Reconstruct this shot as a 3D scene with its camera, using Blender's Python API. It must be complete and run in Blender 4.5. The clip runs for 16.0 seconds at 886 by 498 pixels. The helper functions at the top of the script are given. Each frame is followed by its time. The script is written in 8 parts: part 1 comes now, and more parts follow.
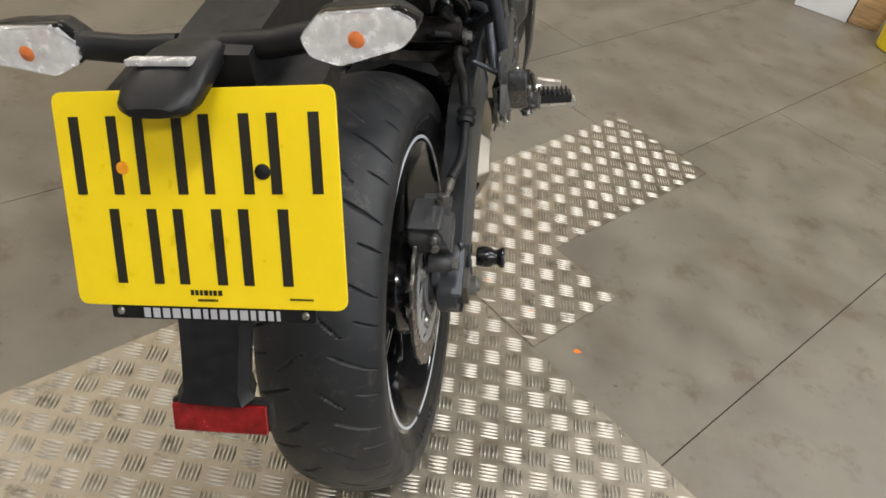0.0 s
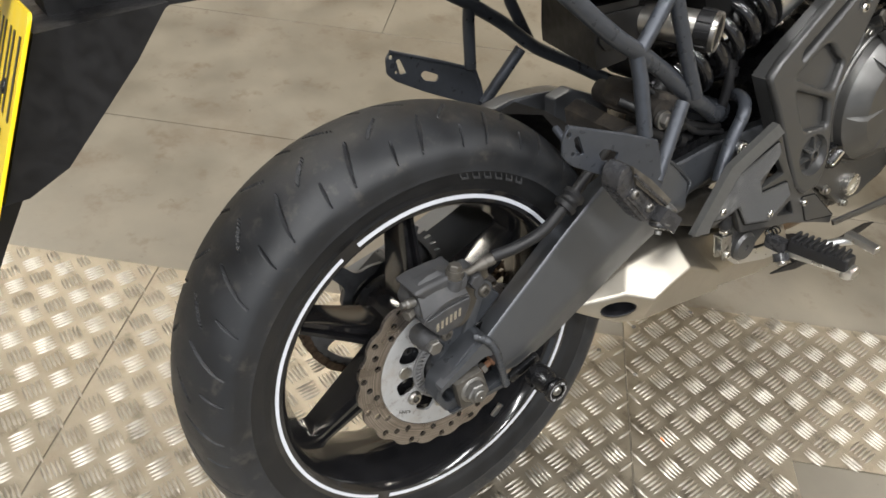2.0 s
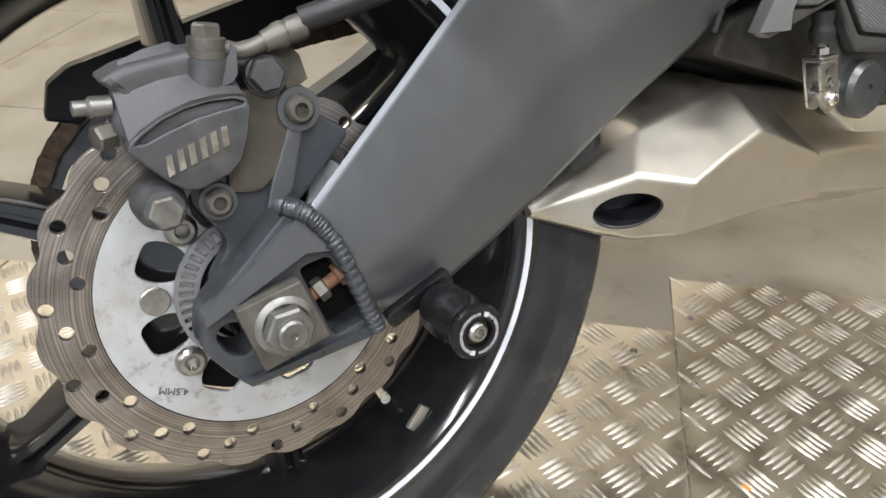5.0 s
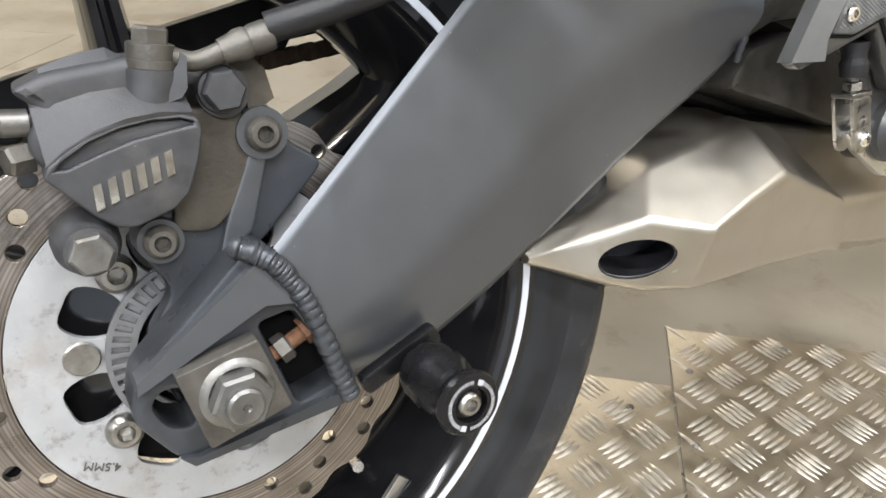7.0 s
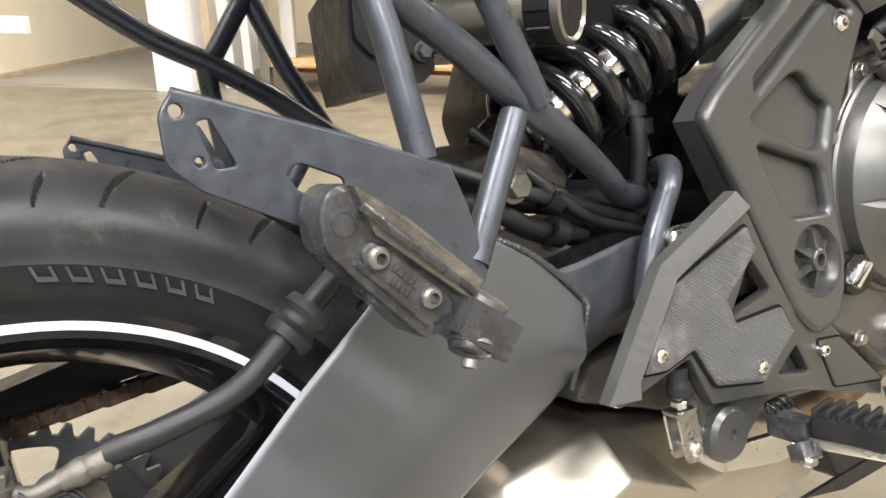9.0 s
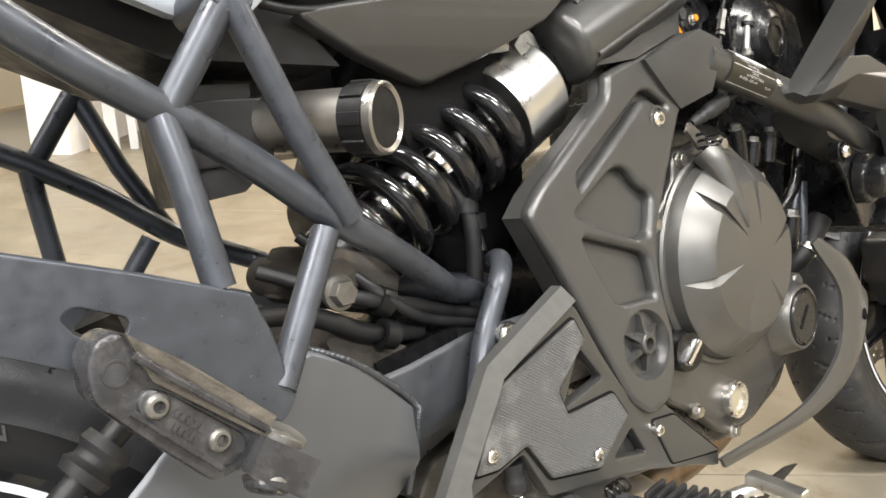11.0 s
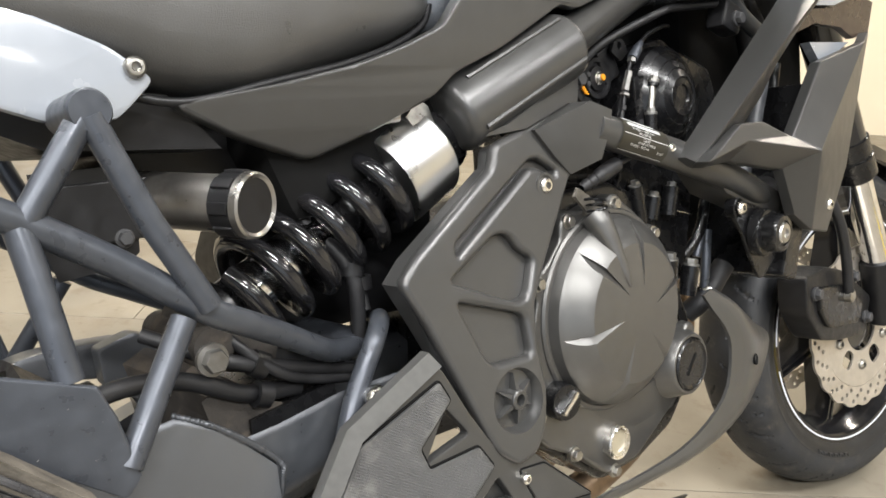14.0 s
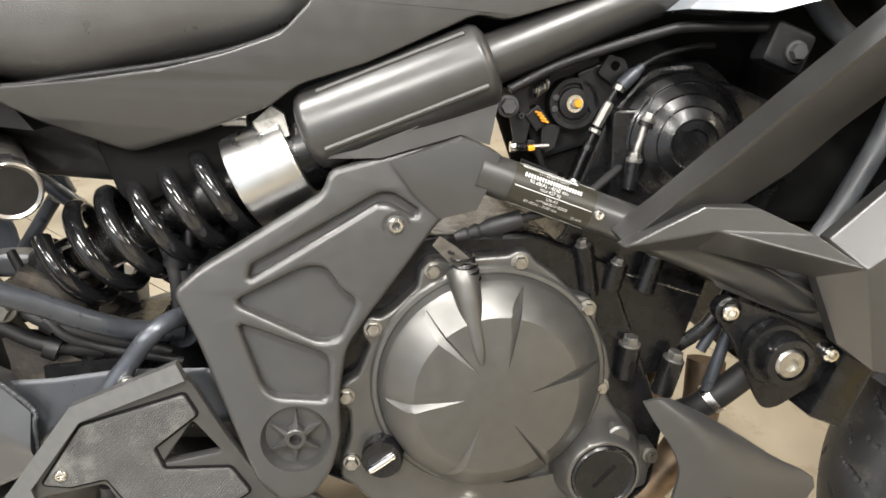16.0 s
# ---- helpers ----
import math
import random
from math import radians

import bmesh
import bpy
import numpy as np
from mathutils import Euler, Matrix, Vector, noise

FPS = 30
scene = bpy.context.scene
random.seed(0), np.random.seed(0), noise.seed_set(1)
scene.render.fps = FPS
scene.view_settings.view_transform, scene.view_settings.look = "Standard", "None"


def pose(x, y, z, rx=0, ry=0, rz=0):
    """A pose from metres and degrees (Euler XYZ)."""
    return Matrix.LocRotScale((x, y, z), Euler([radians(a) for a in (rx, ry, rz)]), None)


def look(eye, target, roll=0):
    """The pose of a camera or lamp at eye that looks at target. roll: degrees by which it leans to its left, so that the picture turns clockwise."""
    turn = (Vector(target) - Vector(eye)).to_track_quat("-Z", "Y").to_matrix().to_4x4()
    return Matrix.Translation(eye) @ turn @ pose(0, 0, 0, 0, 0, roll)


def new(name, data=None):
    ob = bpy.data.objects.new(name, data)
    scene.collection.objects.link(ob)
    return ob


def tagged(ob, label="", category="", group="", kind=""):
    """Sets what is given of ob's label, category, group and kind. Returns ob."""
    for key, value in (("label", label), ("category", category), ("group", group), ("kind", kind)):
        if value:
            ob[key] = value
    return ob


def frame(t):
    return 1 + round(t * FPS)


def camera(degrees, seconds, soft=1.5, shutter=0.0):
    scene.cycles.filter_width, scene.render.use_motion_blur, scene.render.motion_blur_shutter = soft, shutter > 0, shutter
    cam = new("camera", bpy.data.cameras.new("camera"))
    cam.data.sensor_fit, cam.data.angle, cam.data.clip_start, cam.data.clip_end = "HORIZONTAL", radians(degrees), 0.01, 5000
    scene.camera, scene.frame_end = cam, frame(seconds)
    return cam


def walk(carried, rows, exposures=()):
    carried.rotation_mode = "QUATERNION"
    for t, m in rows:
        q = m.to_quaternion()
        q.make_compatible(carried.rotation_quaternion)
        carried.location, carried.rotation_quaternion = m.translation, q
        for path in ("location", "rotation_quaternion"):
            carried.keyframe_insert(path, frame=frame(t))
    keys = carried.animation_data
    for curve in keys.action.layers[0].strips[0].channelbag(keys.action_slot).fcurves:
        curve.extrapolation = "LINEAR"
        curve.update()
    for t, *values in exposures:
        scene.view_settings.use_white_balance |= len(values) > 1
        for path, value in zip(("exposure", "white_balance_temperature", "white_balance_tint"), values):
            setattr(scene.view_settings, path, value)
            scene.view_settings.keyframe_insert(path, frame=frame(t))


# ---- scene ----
cam = camera(61.5, 16.0, soft=1.6)
PATH = [
    (0, (0.1007, -0.8331, 1.0988), (0.0922, -0.0684, 0.4544), 12.69),
    (0.5, (0.2486, -0.7419, 1.1136), (0.0841, 0.0052, 0.4696), 11.79),
    (1, (0.4470, -0.6579, 1.1203), (0.0830, 0.0262, 0.4882), 7.46),
    (1.5, (0.5172, -0.5476, 1.0883), (0.0193, 0.0359, 0.4468), 6.73),
    (2, (0.5533, -0.3836, 1.0674), (-0.0361, 0.0671, 0.3969), 6.26),
    (2.5, (0.5856, -0.2504, 1.0316), (-0.0493, 0.0750, 0.3309), 3.21),
    (3, (0.6027, -0.2219, 0.9949), (-0.0241, 0.0740, 0.2741), -0.36),
    (3.2, (0.5907, -0.2147, 0.9914), (-0.0252, 0.1059, 0.2717), -0.79),
    (5.3, (0.4522, -0.0710, 0.5854), (-0.2793, 0.3304, 0.0342), -1.13),
    (5.5, (0.4433, -0.0711, 0.5847), (-0.2911, 0.3308, 0.0377), -0.93),
    (6, (0.4155, -0.0650, 0.5877), (-0.3178, 0.3485, 0.0481), 0.28),
    (6.5, (0.4109, -0.0583, 0.5917), (-0.3193, 0.3666, 0.0566), 0.85),
    (7, (0.4102, -0.0511, 0.5781), (-0.3198, 0.3845, 0.0514), 1.01),
    (7.5, (0.4085, -0.0421, 0.5924), (-0.3266, 0.4083, 0.0857), 1.08),
    (8, (0.4148, -0.0322, 0.6125), (-0.3297, 0.4359, 0.1366), 1.08),
    (8.5, (0.4267, -0.0117, 0.6612), (-0.3399, 0.4752, 0.2426), 0.49),
    (9, (0.4334, 0.0193, 0.7150), (-0.3447, 0.5368, 0.3590), 0.31),
    (9.2, (0.4329, 0.0249, 0.7292), (-0.3462, 0.5546, 0.3939), 0.31),
    (11.3, (0.4653, 0.0706, 0.7522), (-0.2404, 0.7127, 0.4526), 1.30),
    (11.5, (0.4715, 0.0652, 0.7349), (-0.2255, 0.7075, 0.4161), 1.52),
    (12, (0.4811, 0.0394, 0.6816), (-0.2003, 0.6740, 0.3168), 1.75),
    (12.5, (0.4856, 0.0445, 0.6590), (-0.1810, 0.6744, 0.2605), 2.28),
    (13, (0.5029, 0.0658, 0.6517), (-0.1599, 0.6875, 0.2342), 2.36),
    (13.5, (0.5056, 0.1021, 0.7109), (-0.1684, 0.7395, 0.3374), 1.98),
    (14, (0.5303, 0.1245, 0.8432), (-0.1721, 0.7577, 0.5180), 3.31),
    (14.5, (0.6074, 0.2466, 0.9551), (-0.1479, 0.8045, 0.6112), 4.73),
    (15, (0.5793, 0.4006, 0.9677), (-0.2146, 0.8576, 0.5665), 7.39),
    (15.5, (0.6018, 0.5449, 0.9778), (-0.2445, 0.7997, 0.5101), 6.12),
    (16, (0.6355, 0.6250, 0.9606), (-0.2323, 0.7650, 0.4839), 5.00),
]
walk(cam, [(t, look(eye, target, roll)) for t, eye, target, roll in PATH], exposures=[(0.0, -1.30, 6150, 10), (1.5, -0.83, 6100, 10), (3.2, -0.70, 6100, 10), (5.3, -0.28, 5900, 10), (7.5, -0.10, 5950, 10), (9.0, 0.15, 6250, 10), (11.3, 0.20, 6350, 10), (12.5, 0.0, 6200, 10), (13.1, -0.12, 6150, 10), (14.0, 0.05, 6150, 10), (14.6, 0.0, 6300, 10), (15.3, 0.17, 6300, 10), (16.0, 0.24, 6400, 10)])

# ---- world and light ----
world = bpy.data.worlds.new("world")
scene.world = world
world.use_nodes = True
world.node_tree.nodes["Background"].inputs[0].default_value = (0.92, 0.96, 1.0, 1)
world.node_tree.nodes["Background"].inputs[1].default_value = 0.9

LEAN = -13.556
U = Vector((0.6500, 0.7600, 0)).normalized()      # along the floor boards
V = Vector((0.7600, -0.6500, 0)).normalized()     # across them


def uv(u, o, z=0.0):
    return U * u + V * o + Vector((0, 0, z))


ROOM_H = 3.6
LAMPS = [(-3.4, -3.0), (-0.9, -3.0), (1.6, -3.0), (4.1, -3.0), (-3.4, 0.7), (-0.9, 0.7), (1.6, 0.7), (4.1, 0.7), (-3.4, 3.2), (-0.9, 3.2), (1.6, 3.2), (4.1, 3.2)]
for lu, lo in LAMPS:
    watts = 230.0 if lo > 3 and -1.5 < lu < 2.0 else 135.0 if 0 < lo < 1 and -1.5 < lu < 2.0 else 115.0 if lo < -2 else 90.0 if lu > 4 and 0 < lo < 1 else 35.0
    lamp = bpy.data.lights.new("strip_light", "AREA")
    lamp.shape, lamp.size, lamp.size_y, lamp.energy, lamp.color = "RECTANGLE", 1.5, 0.22, watts, (1.0, 0.885, 0.72) if lo < -2 else (1.0, 0.96, 0.90)
    lo_ob = new("strip_light", lamp)
    lo_ob.matrix_world = Matrix.Translation(uv(lu, lo, ROOM_H - 0.09)) @ Matrix.Rotation(math.atan2(U.y, U.x), 4, "Z")

# assumed, unseen east doorway: area light added to brighten the bike's right flank
fill_lamp = bpy.data.lights.new("flank_fill", "AREA")
fill_lamp.shape, fill_lamp.size, fill_lamp.size_y, fill_lamp.energy, fill_lamp.color = "RECTANGLE", 6.0, 2.7, 18.0, (0.93, 0.97, 1.0)
fill_ob = new("flank_fill", fill_lamp)
fill_ob.matrix_world = look(uv(0.6, 4.98, 1.45), uv(0.6, 0.0, 1.2))

# ---- materials ----
def material(name, colour, rough=0.5, metal=0.0, vary=0.12, scale=40.0, bump=0.0, bump_scale=600.0, coat=0.0, spec=0.5, rough_vary=0.1, dirt=None, dirt_amount=0.0, dirt_scale=9.0, stretch=None, dirt2=None, dirt2_amount=0.0, dirt2_scale=30.0, specks=None, specks_amount=0.0, specks_scale=300.0, world_space=False):
    m = bpy.data.materials.new(name)
    m.use_nodes = True
    nt = m.node_tree
    b = nt.nodes["Principled BSDF"]
    link = nt.links.new
    co = nt.nodes.new("ShaderNodeTexCoord")
    mp = nt.nodes.new("ShaderNodeMapping")
    where = co.outputs["Object"]
    if world_space:
        where = nt.nodes.new("ShaderNodeNewGeometry").outputs["Position"]
    link(where, mp.inputs["Vector"])
    if stretch:
        mp.inputs["Scale"].default_value = stretch
    n1 = nt.nodes.new("ShaderNodeTexNoise")
    n1.inputs["Scale"].default_value, n1.inputs["Detail"].default_value = scale, 6
    link(mp.outputs[0], n1.inputs["Vector"])
    ramp = nt.nodes.new("ShaderNodeMapRange")
    ramp.inputs["From Min"].default_value, ramp.inputs["From Max"].default_value = 0.3, 0.7
    ramp.inputs["To Min"].default_value, ramp.inputs["To Max"].default_value = 1 - vary, 1 + vary
    link(n1.outputs["Fac"], ramp.inputs["Value"])
    mul = nt.nodes.new("ShaderNodeVectorMath")
    mul.operation = "SCALE"
    mul.inputs[0].default_value = colour
    link(ramp.outputs[0], mul.inputs["Scale"])
    out = mul.outputs[0]
    for tint, amount, size, lo, hi in ((dirt, dirt_amount, dirt_scale, 0.52, 0.75), (dirt2, dirt2_amount, dirt2_scale, 0.55, 0.66), (specks, specks_amount, specks_scale, 0.70, 0.74)):
        if not tint:
            continue
        n2 = nt.nodes.new("ShaderNodeTexNoise")
        n2.inputs["Scale"].default_value, n2.inputs["Detail"].default_value, n2.inputs["Roughness"].default_value = size, 4 if tint is specks else 9, 0.70
        link(where, n2.inputs["Vector"])
        r2 = nt.nodes.new("ShaderNodeMapRange")
        r2.inputs["From Min"].default_value, r2.inputs["From Max"].default_value = lo, hi
        r2.inputs["To Max"].default_value = amount
        link(n2.outputs["Fac"], r2.inputs["Value"])
        mix = nt.nodes.new("ShaderNodeMix")
        mix.data_type = "RGBA"
        link(r2.outputs[0], mix.inputs["Factor"])
        link(out, mix.inputs["A"])
        mix.inputs["B"].default_value = (*tint, 1)
        out = mix.outputs["Result"]
    link(out, b.inputs["Base Color"])
    rr = nt.nodes.new("ShaderNodeMapRange")
    rr.inputs["From Min"].default_value, rr.inputs["From Max"].default_value = 0.3, 0.7
    rr.inputs["To Min"].default_value, rr.inputs["To Max"].default_value = max(0.03, rough - rough_vary), min(1, rough + rough_vary)
    link(n1.outputs["Fac"], rr.inputs["Value"])
    link(rr.outputs[0], b.inputs["Roughness"])
    b.inputs["Metallic"].default_value = metal
    b.inputs["Coat Weight"].default_value = coat
    b.inputs["Coat Roughness"].default_value = 0.08
    b.inputs["Specular IOR Level"].default_value = spec
    if bump:
        n3 = nt.nodes.new("ShaderNodeTexNoise")
        n3.inputs["Scale"].default_value, n3.inputs["Detail"].default_value = bump_scale, 3
        link(mp.outputs[0], n3.inputs["Vector"])
        bp = nt.nodes.new("ShaderNodeBump")
        bp.inputs["Strength"].default_value, bp.inputs["Distance"].default_value = bump, 0.001
        link(n3.outputs["Fac"], bp.inputs["Height"])
        link(bp.outputs[0], b.inputs["Normal"])
    return m


RUBBER = material("tyre_rubber", (0.0165, 0.0176, 0.0198), 0.50, vary=0.25, scale=25, bump=0.22, bump_scale=900, spec=0.4, dirt=(0.060, 0.057, 0.053), dirt_amount=0.40, dirt_scale=7, dirt2=(0.13, 0.115, 0.095), dirt2_amount=0.22, dirt2_scale=42)
RUBBER_SIDE = material("sidewall_rubber", (0.0095, 0.0099, 0.0108), 0.45, vary=0.2, scale=30, bump=0.1, bump_scale=700, spec=0.4, dirt=(0.05, 0.047, 0.043), dirt_amount=0.25, dirt_scale=16)
RUBBER_MARK = material("worn_rubber_relief", (0.028, 0.0285, 0.030), 0.5, vary=0.3, scale=60)
RUBBER_BLACK = material("black_rubber", (0.012, 0.012, 0.013), 0.5, vary=0.2, bump=0.15, bump_scale=700, spec=0.4)
RIM = material("gloss_black_paint", (0.009, 0.009, 0.010), 0.14, coat=0.3, vary=0.2, rough_vary=0.04, spec=0.45, dirt=(0.07, 0.06, 0.045), dirt_amount=0.14, dirt_scale=14)
STRIPE = material("white_stripe", (0.60, 0.62, 0.67), 0.35, vary=0.04)
SATIN = material("satin_charcoal_paint", (0.120, 0.126, 0.136), 0.41, metal=0.70, vary=0.02, scale=60, rough_vary=0.03, bump=0.03, bump_scale=1800, spec=0.5, dirt=(0.15, 0.145, 0.135), dirt_amount=0.08, dirt_scale=9, specks=(0.5, 0.5, 0.48), specks_amount=0.5, specks_scale=420)
CHARCOAL = material("charcoal_paint", (0.055, 0.059, 0.066), 0.36, metal=0.45, vary=0.05, scale=80, bump=0.04, bump_scale=1200, spec=0.5, dirt=(0.10, 0.09, 0.075), dirt_amount=0.12, dirt_scale=40, specks=(0.3, 0.29, 0.26), specks_amount=0.4, specks_scale=400)
TUBE = material("satin_black_frame_paint", (0.060, 0.066, 0.078), 0.35, metal=0.45, vary=0.08, scale=90, bump=0.05, bump_scale=800, spec=0.4, dirt=(0.15, 0.145, 0.135), dirt_amount=0.06, dirt_scale=40, specks=(0.55, 0.53, 0.5), specks_amount=0.6, specks_scale=380)
COVER = material("satin_grey_plastic", (0.034, 0.0338, 0.033), 0.33, vary=0.05, scale=60, rough_vary=0.03, bump=0.03, bump_scale=1800, spec=0.7)
EDGE_GREY = material("pale_satin_metal", (0.105, 0.104, 0.100), 0.36, metal=0.5, vary=0.06, scale=150, rough_vary=0.05)
CASE = material("bronze_grey_engine_paint", (0.128, 0.126, 0.121), 0.39, metal=0.78, vary=0.05, scale=70, rough_vary=0.04, bump=0.05, bump_scale=2000, spec=0.4)
BLACK = material("black_engine_paint", (0.0055, 0.0055, 0.006), 0.27, vary=0.2, scale=60, coat=0.05, bump=0.06, spec=0.42)
DARK = material("black_plastic", (0.0085, 0.0085, 0.0093), 0.42, vary=0.2, scale=80, bump=0.15, bump_scale=1400, spec=0.35)
STRUT = material("satin_black_fairing_plastic", (0.029, 0.0286, 0.0275), 0.31, vary=0.05, scale=60, rough_vary=0.03, bump=0.03, bump_scale=1800, spec=0.6)
CAST = material("grey_cast_metal", (0.050, 0.0505, 0.053), 0.55, metal=0.25, vary=0.18, scale=120, bump=0.16, bump_scale=1300, dirt=(0.15, 0.13, 0.10), dirt_amount=0.25, dirt_scale=45, specks=(0.3, 0.29, 0.26), specks_amount=0.4, specks_scale=350)
STEEL = material("zinc_steel", (0.40, 0.39, 0.365), 0.36, metal=1.0, vary=0.18, scale=160, bump=0.1, dirt=(0.16, 0.12, 0.08), dirt_amount=0.45, dirt_scale=120)
BRIGHT = material("polished_steel", (0.78, 0.76, 0.72), 0.22, metal=1.0, vary=0.06, scale=150)
INOX = material("brushed_stainless", (0.47, 0.437, 0.375), 0.43, metal=1.0, vary=0.06, scale=30, rough_vary=0.05, bump=0.03, bump_scale=700, dirt=(0.42, 0.34, 0.23), dirt_amount=0.35, dirt_scale=7, dirt2=(0.30, 0.24, 0.16), dirt2_amount=0.25, dirt2_scale=22, specks=(0.15, 0.12, 0.08), specks_amount=0.25, specks_scale=180)
HEAT = material("heat_stained_steel", (0.26, 0.19, 0.13), 0.45, metal=0.9, vary=0.3, scale=40, dirt=(0.05, 0.04, 0.035), dirt_amount=0.6, dirt_scale=18)
BAND = material("brake_band_steel", (0.33, 0.295, 0.265), 0.34, metal=0.95, vary=0.15, scale=50, bump=0.15, bump_scale=300, dirt=(0.22, 0.15, 0.10), dirt_amount=0.4, dirt_scale=20)
bnt = BAND.node_tree
geo_at = bnt.nodes.new("ShaderNodeTexCoord")
off = bnt.nodes.new("ShaderNodeVectorMath")
off.operation = "SUBTRACT"
off.inputs[1].default_value = (0, 0, 0.312)
flat_v = bnt.nodes.new("ShaderNodeVectorMath")
flat_v.operation = "MULTIPLY"
flat_v.inputs[1].default_value = (0, 1, 1)
dist = bnt.nodes.new("ShaderNodeVectorMath")
dist.operation = "LENGTH"
rings = bnt.nodes.new("ShaderNodeTexNoise")
rings.noise_dimensions = "1D"
rings.inputs["Scale"].default_value, rings.inputs["Detail"].default_value = 700, 4
ring_map = bnt.nodes.new("ShaderNodeMapRange")
ring_map.inputs["From Min"].default_value, ring_map.inputs["From Max"].default_value = 0.35, 0.65
ring_map.inputs["To Min"].default_value, ring_map.inputs["To Max"].default_value = 0.62, 1.25
scale_c = bnt.nodes.new("ShaderNodeVectorMath")
scale_c.operation = "SCALE"
bsdf = bnt.nodes["Principled BSDF"]
base_from = bsdf.inputs["Base Color"].links[0].from_socket
bnt.links.new(geo_at.outputs["Object"], off.inputs[0])
bnt.links.new(off.outputs[0], flat_v.inputs[0])
bnt.links.new(flat_v.outputs[0], dist.inputs[0])
bnt.links.new(dist.outputs["Value"], rings.inputs["W"])
bnt.links.new(rings.outputs["Fac"], ring_map.inputs["Value"])
bnt.links.new(base_from, scale_c.inputs[0])
bnt.links.new(ring_map.outputs[0], scale_c.inputs["Scale"])
bnt.links.new(scale_c.outputs[0], bsdf.inputs["Base Color"])
CARRIER = material("pale_disc_steel", (0.40, 0.405, 0.41), 0.48, metal=0.35, vary=0.06, scale=90, dirt=(0.30, 0.24, 0.17), dirt_amount=0.55, dirt_scale=26, dirt2=(0.12, 0.10, 0.08), dirt2_amount=0.5, dirt2_scale=75)
ALU = material("silver_aluminium", (0.66, 0.66, 0.65), 0.30, metal=1.0, vary=0.03, scale=60, rough_vary=0.04)
DULL_SILVER = material("dull_silver_metal", (0.36, 0.345, 0.32), 0.34, metal=0.95, vary=0.12, scale=40, dirt=(0.16, 0.14, 0.11), dirt_amount=0.4, dirt_scale=30)
CHROME = material("chrome", (0.82, 0.82, 0.82), 0.12, metal=1.0, vary=0.05)
ZINC = material("dull_zinc_plate", (0.19, 0.186, 0.176), 0.44, metal=0.8, vary=0.2, scale=90, bump=0.2, bump_scale=500, dirt=(0.14, 0.115, 0.08), dirt_amount=0.5, dirt_scale=60)
DULL = material("dull_brown_steel", (0.115, 0.107, 0.094), 0.50, metal=0.6, vary=0.25, scale=80, bump=0.3, bump_scale=500, dirt=(0.10, 0.085, 0.065), dirt_amount=0.5, dirt_scale=55)
DUST = material("brake_dust_brown", (0.052, 0.044, 0.032), 0.75, vary=0.3, scale=60, bump=0.5, bump_scale=400, dirt=(0.05, 0.045, 0.04), dirt_amount=0.7, dirt_scale=40)
# road grime on the linkage and bridge; shade on the block above the silencer
GRIME_SHADE = material("grime_and_shade_black", (0.030, 0.026, 0.022), 0.8, vary=0.4, scale=60, bump=0.8, bump_scale=250, dirt=(0.12, 0.09, 0.06), dirt_amount=0.5, dirt_scale=30)
SILVERED = material("silvered_reflector", (0.85, 0.85, 0.85), 0.22, metal=0.55, vary=0.25, scale=110, rough_vary=0.12)
SOOT_STEEL = material("sooty_steel", (0.030, 0.030, 0.034), 0.42, metal=0.6, vary=0.3, scale=60)
FRONT_BAND = material("pale_brake_steel", (0.50, 0.46, 0.40), 0.42, metal=0.7, vary=0.12, scale=50, dirt=(0.30, 0.24, 0.17), dirt_amount=0.4, dirt_scale=20)
RUST = material("rusty_steel", (0.17, 0.085, 0.045), 0.75, metal=0.3, vary=0.5, scale=250, bump=0.5, bump_scale=700)
SPROCKET = material("dull_sprocket_steel", (0.13, 0.135, 0.145), 0.40, metal=0.6, vary=0.2, scale=60, dirt=(0.05, 0.045, 0.04), dirt_amount=0.5, dirt_scale=40)
CHAIN = material("rusty_chain_steel", (0.12, 0.085, 0.06), 0.5, metal=0.7, vary=0.5, scale=160, dirt=(0.03, 0.025, 0.02), dirt_amount=0.6, dirt_scale=70)
WHITE = material("pearl_white_paint", (0.25, 0.268, 0.295), 0.20, coat=0.8, vary=0.02, spec=0.5)
SEAT = material("black_seat_vinyl", (0.055, 0.0543, 0.0525), 0.36, vary=0.06, bump=0.40, bump_scale=900, scale=30, spec=0.6)
YELLOW = material("yellow_plate", (0.88, 0.64, 0.004), 0.35, vary=0.03, coat=0.3)
INK = material("black_ink", (0.02, 0.018, 0.012), 0.4, vary=0.05)
GREY_INK = material("grey_print", (0.42, 0.42, 0.44), 0.45, vary=0.1)
WHITE_INK = material("white_print", (0.75, 0.75, 0.74), 0.45, vary=0.1)
TINT = material("brown_tinted_plastic", (0.030, 0.020, 0.015), 0.30, vary=0.15, spec=0.4)
HOSE = material("faded_grey_hose", (0.062, 0.066, 0.072), 0.42, vary=0.2, scale=50, bump=0.1, bump_scale=500)
OIL = material("pale_oil_window", (0.30, 0.265, 0.19), 0.2, vary=0.15, coat=0.5)
SENSOR = material("dull_grey_ring_steel", (0.17, 0.17, 0.172), 0.5, metal=0.3, vary=0.15, scale=80, dirt=(0.12, 0.10, 0.08), dirt_amount=0.4, dirt_scale=50)
PAINT_DAB = material("orange_paint", (0.85, 0.20, 0.02), 0.5, vary=0.15)
ORANGE = material("orange_paint_mark", (0.75, 0.30, 0.01), 0.5, vary=0.2)
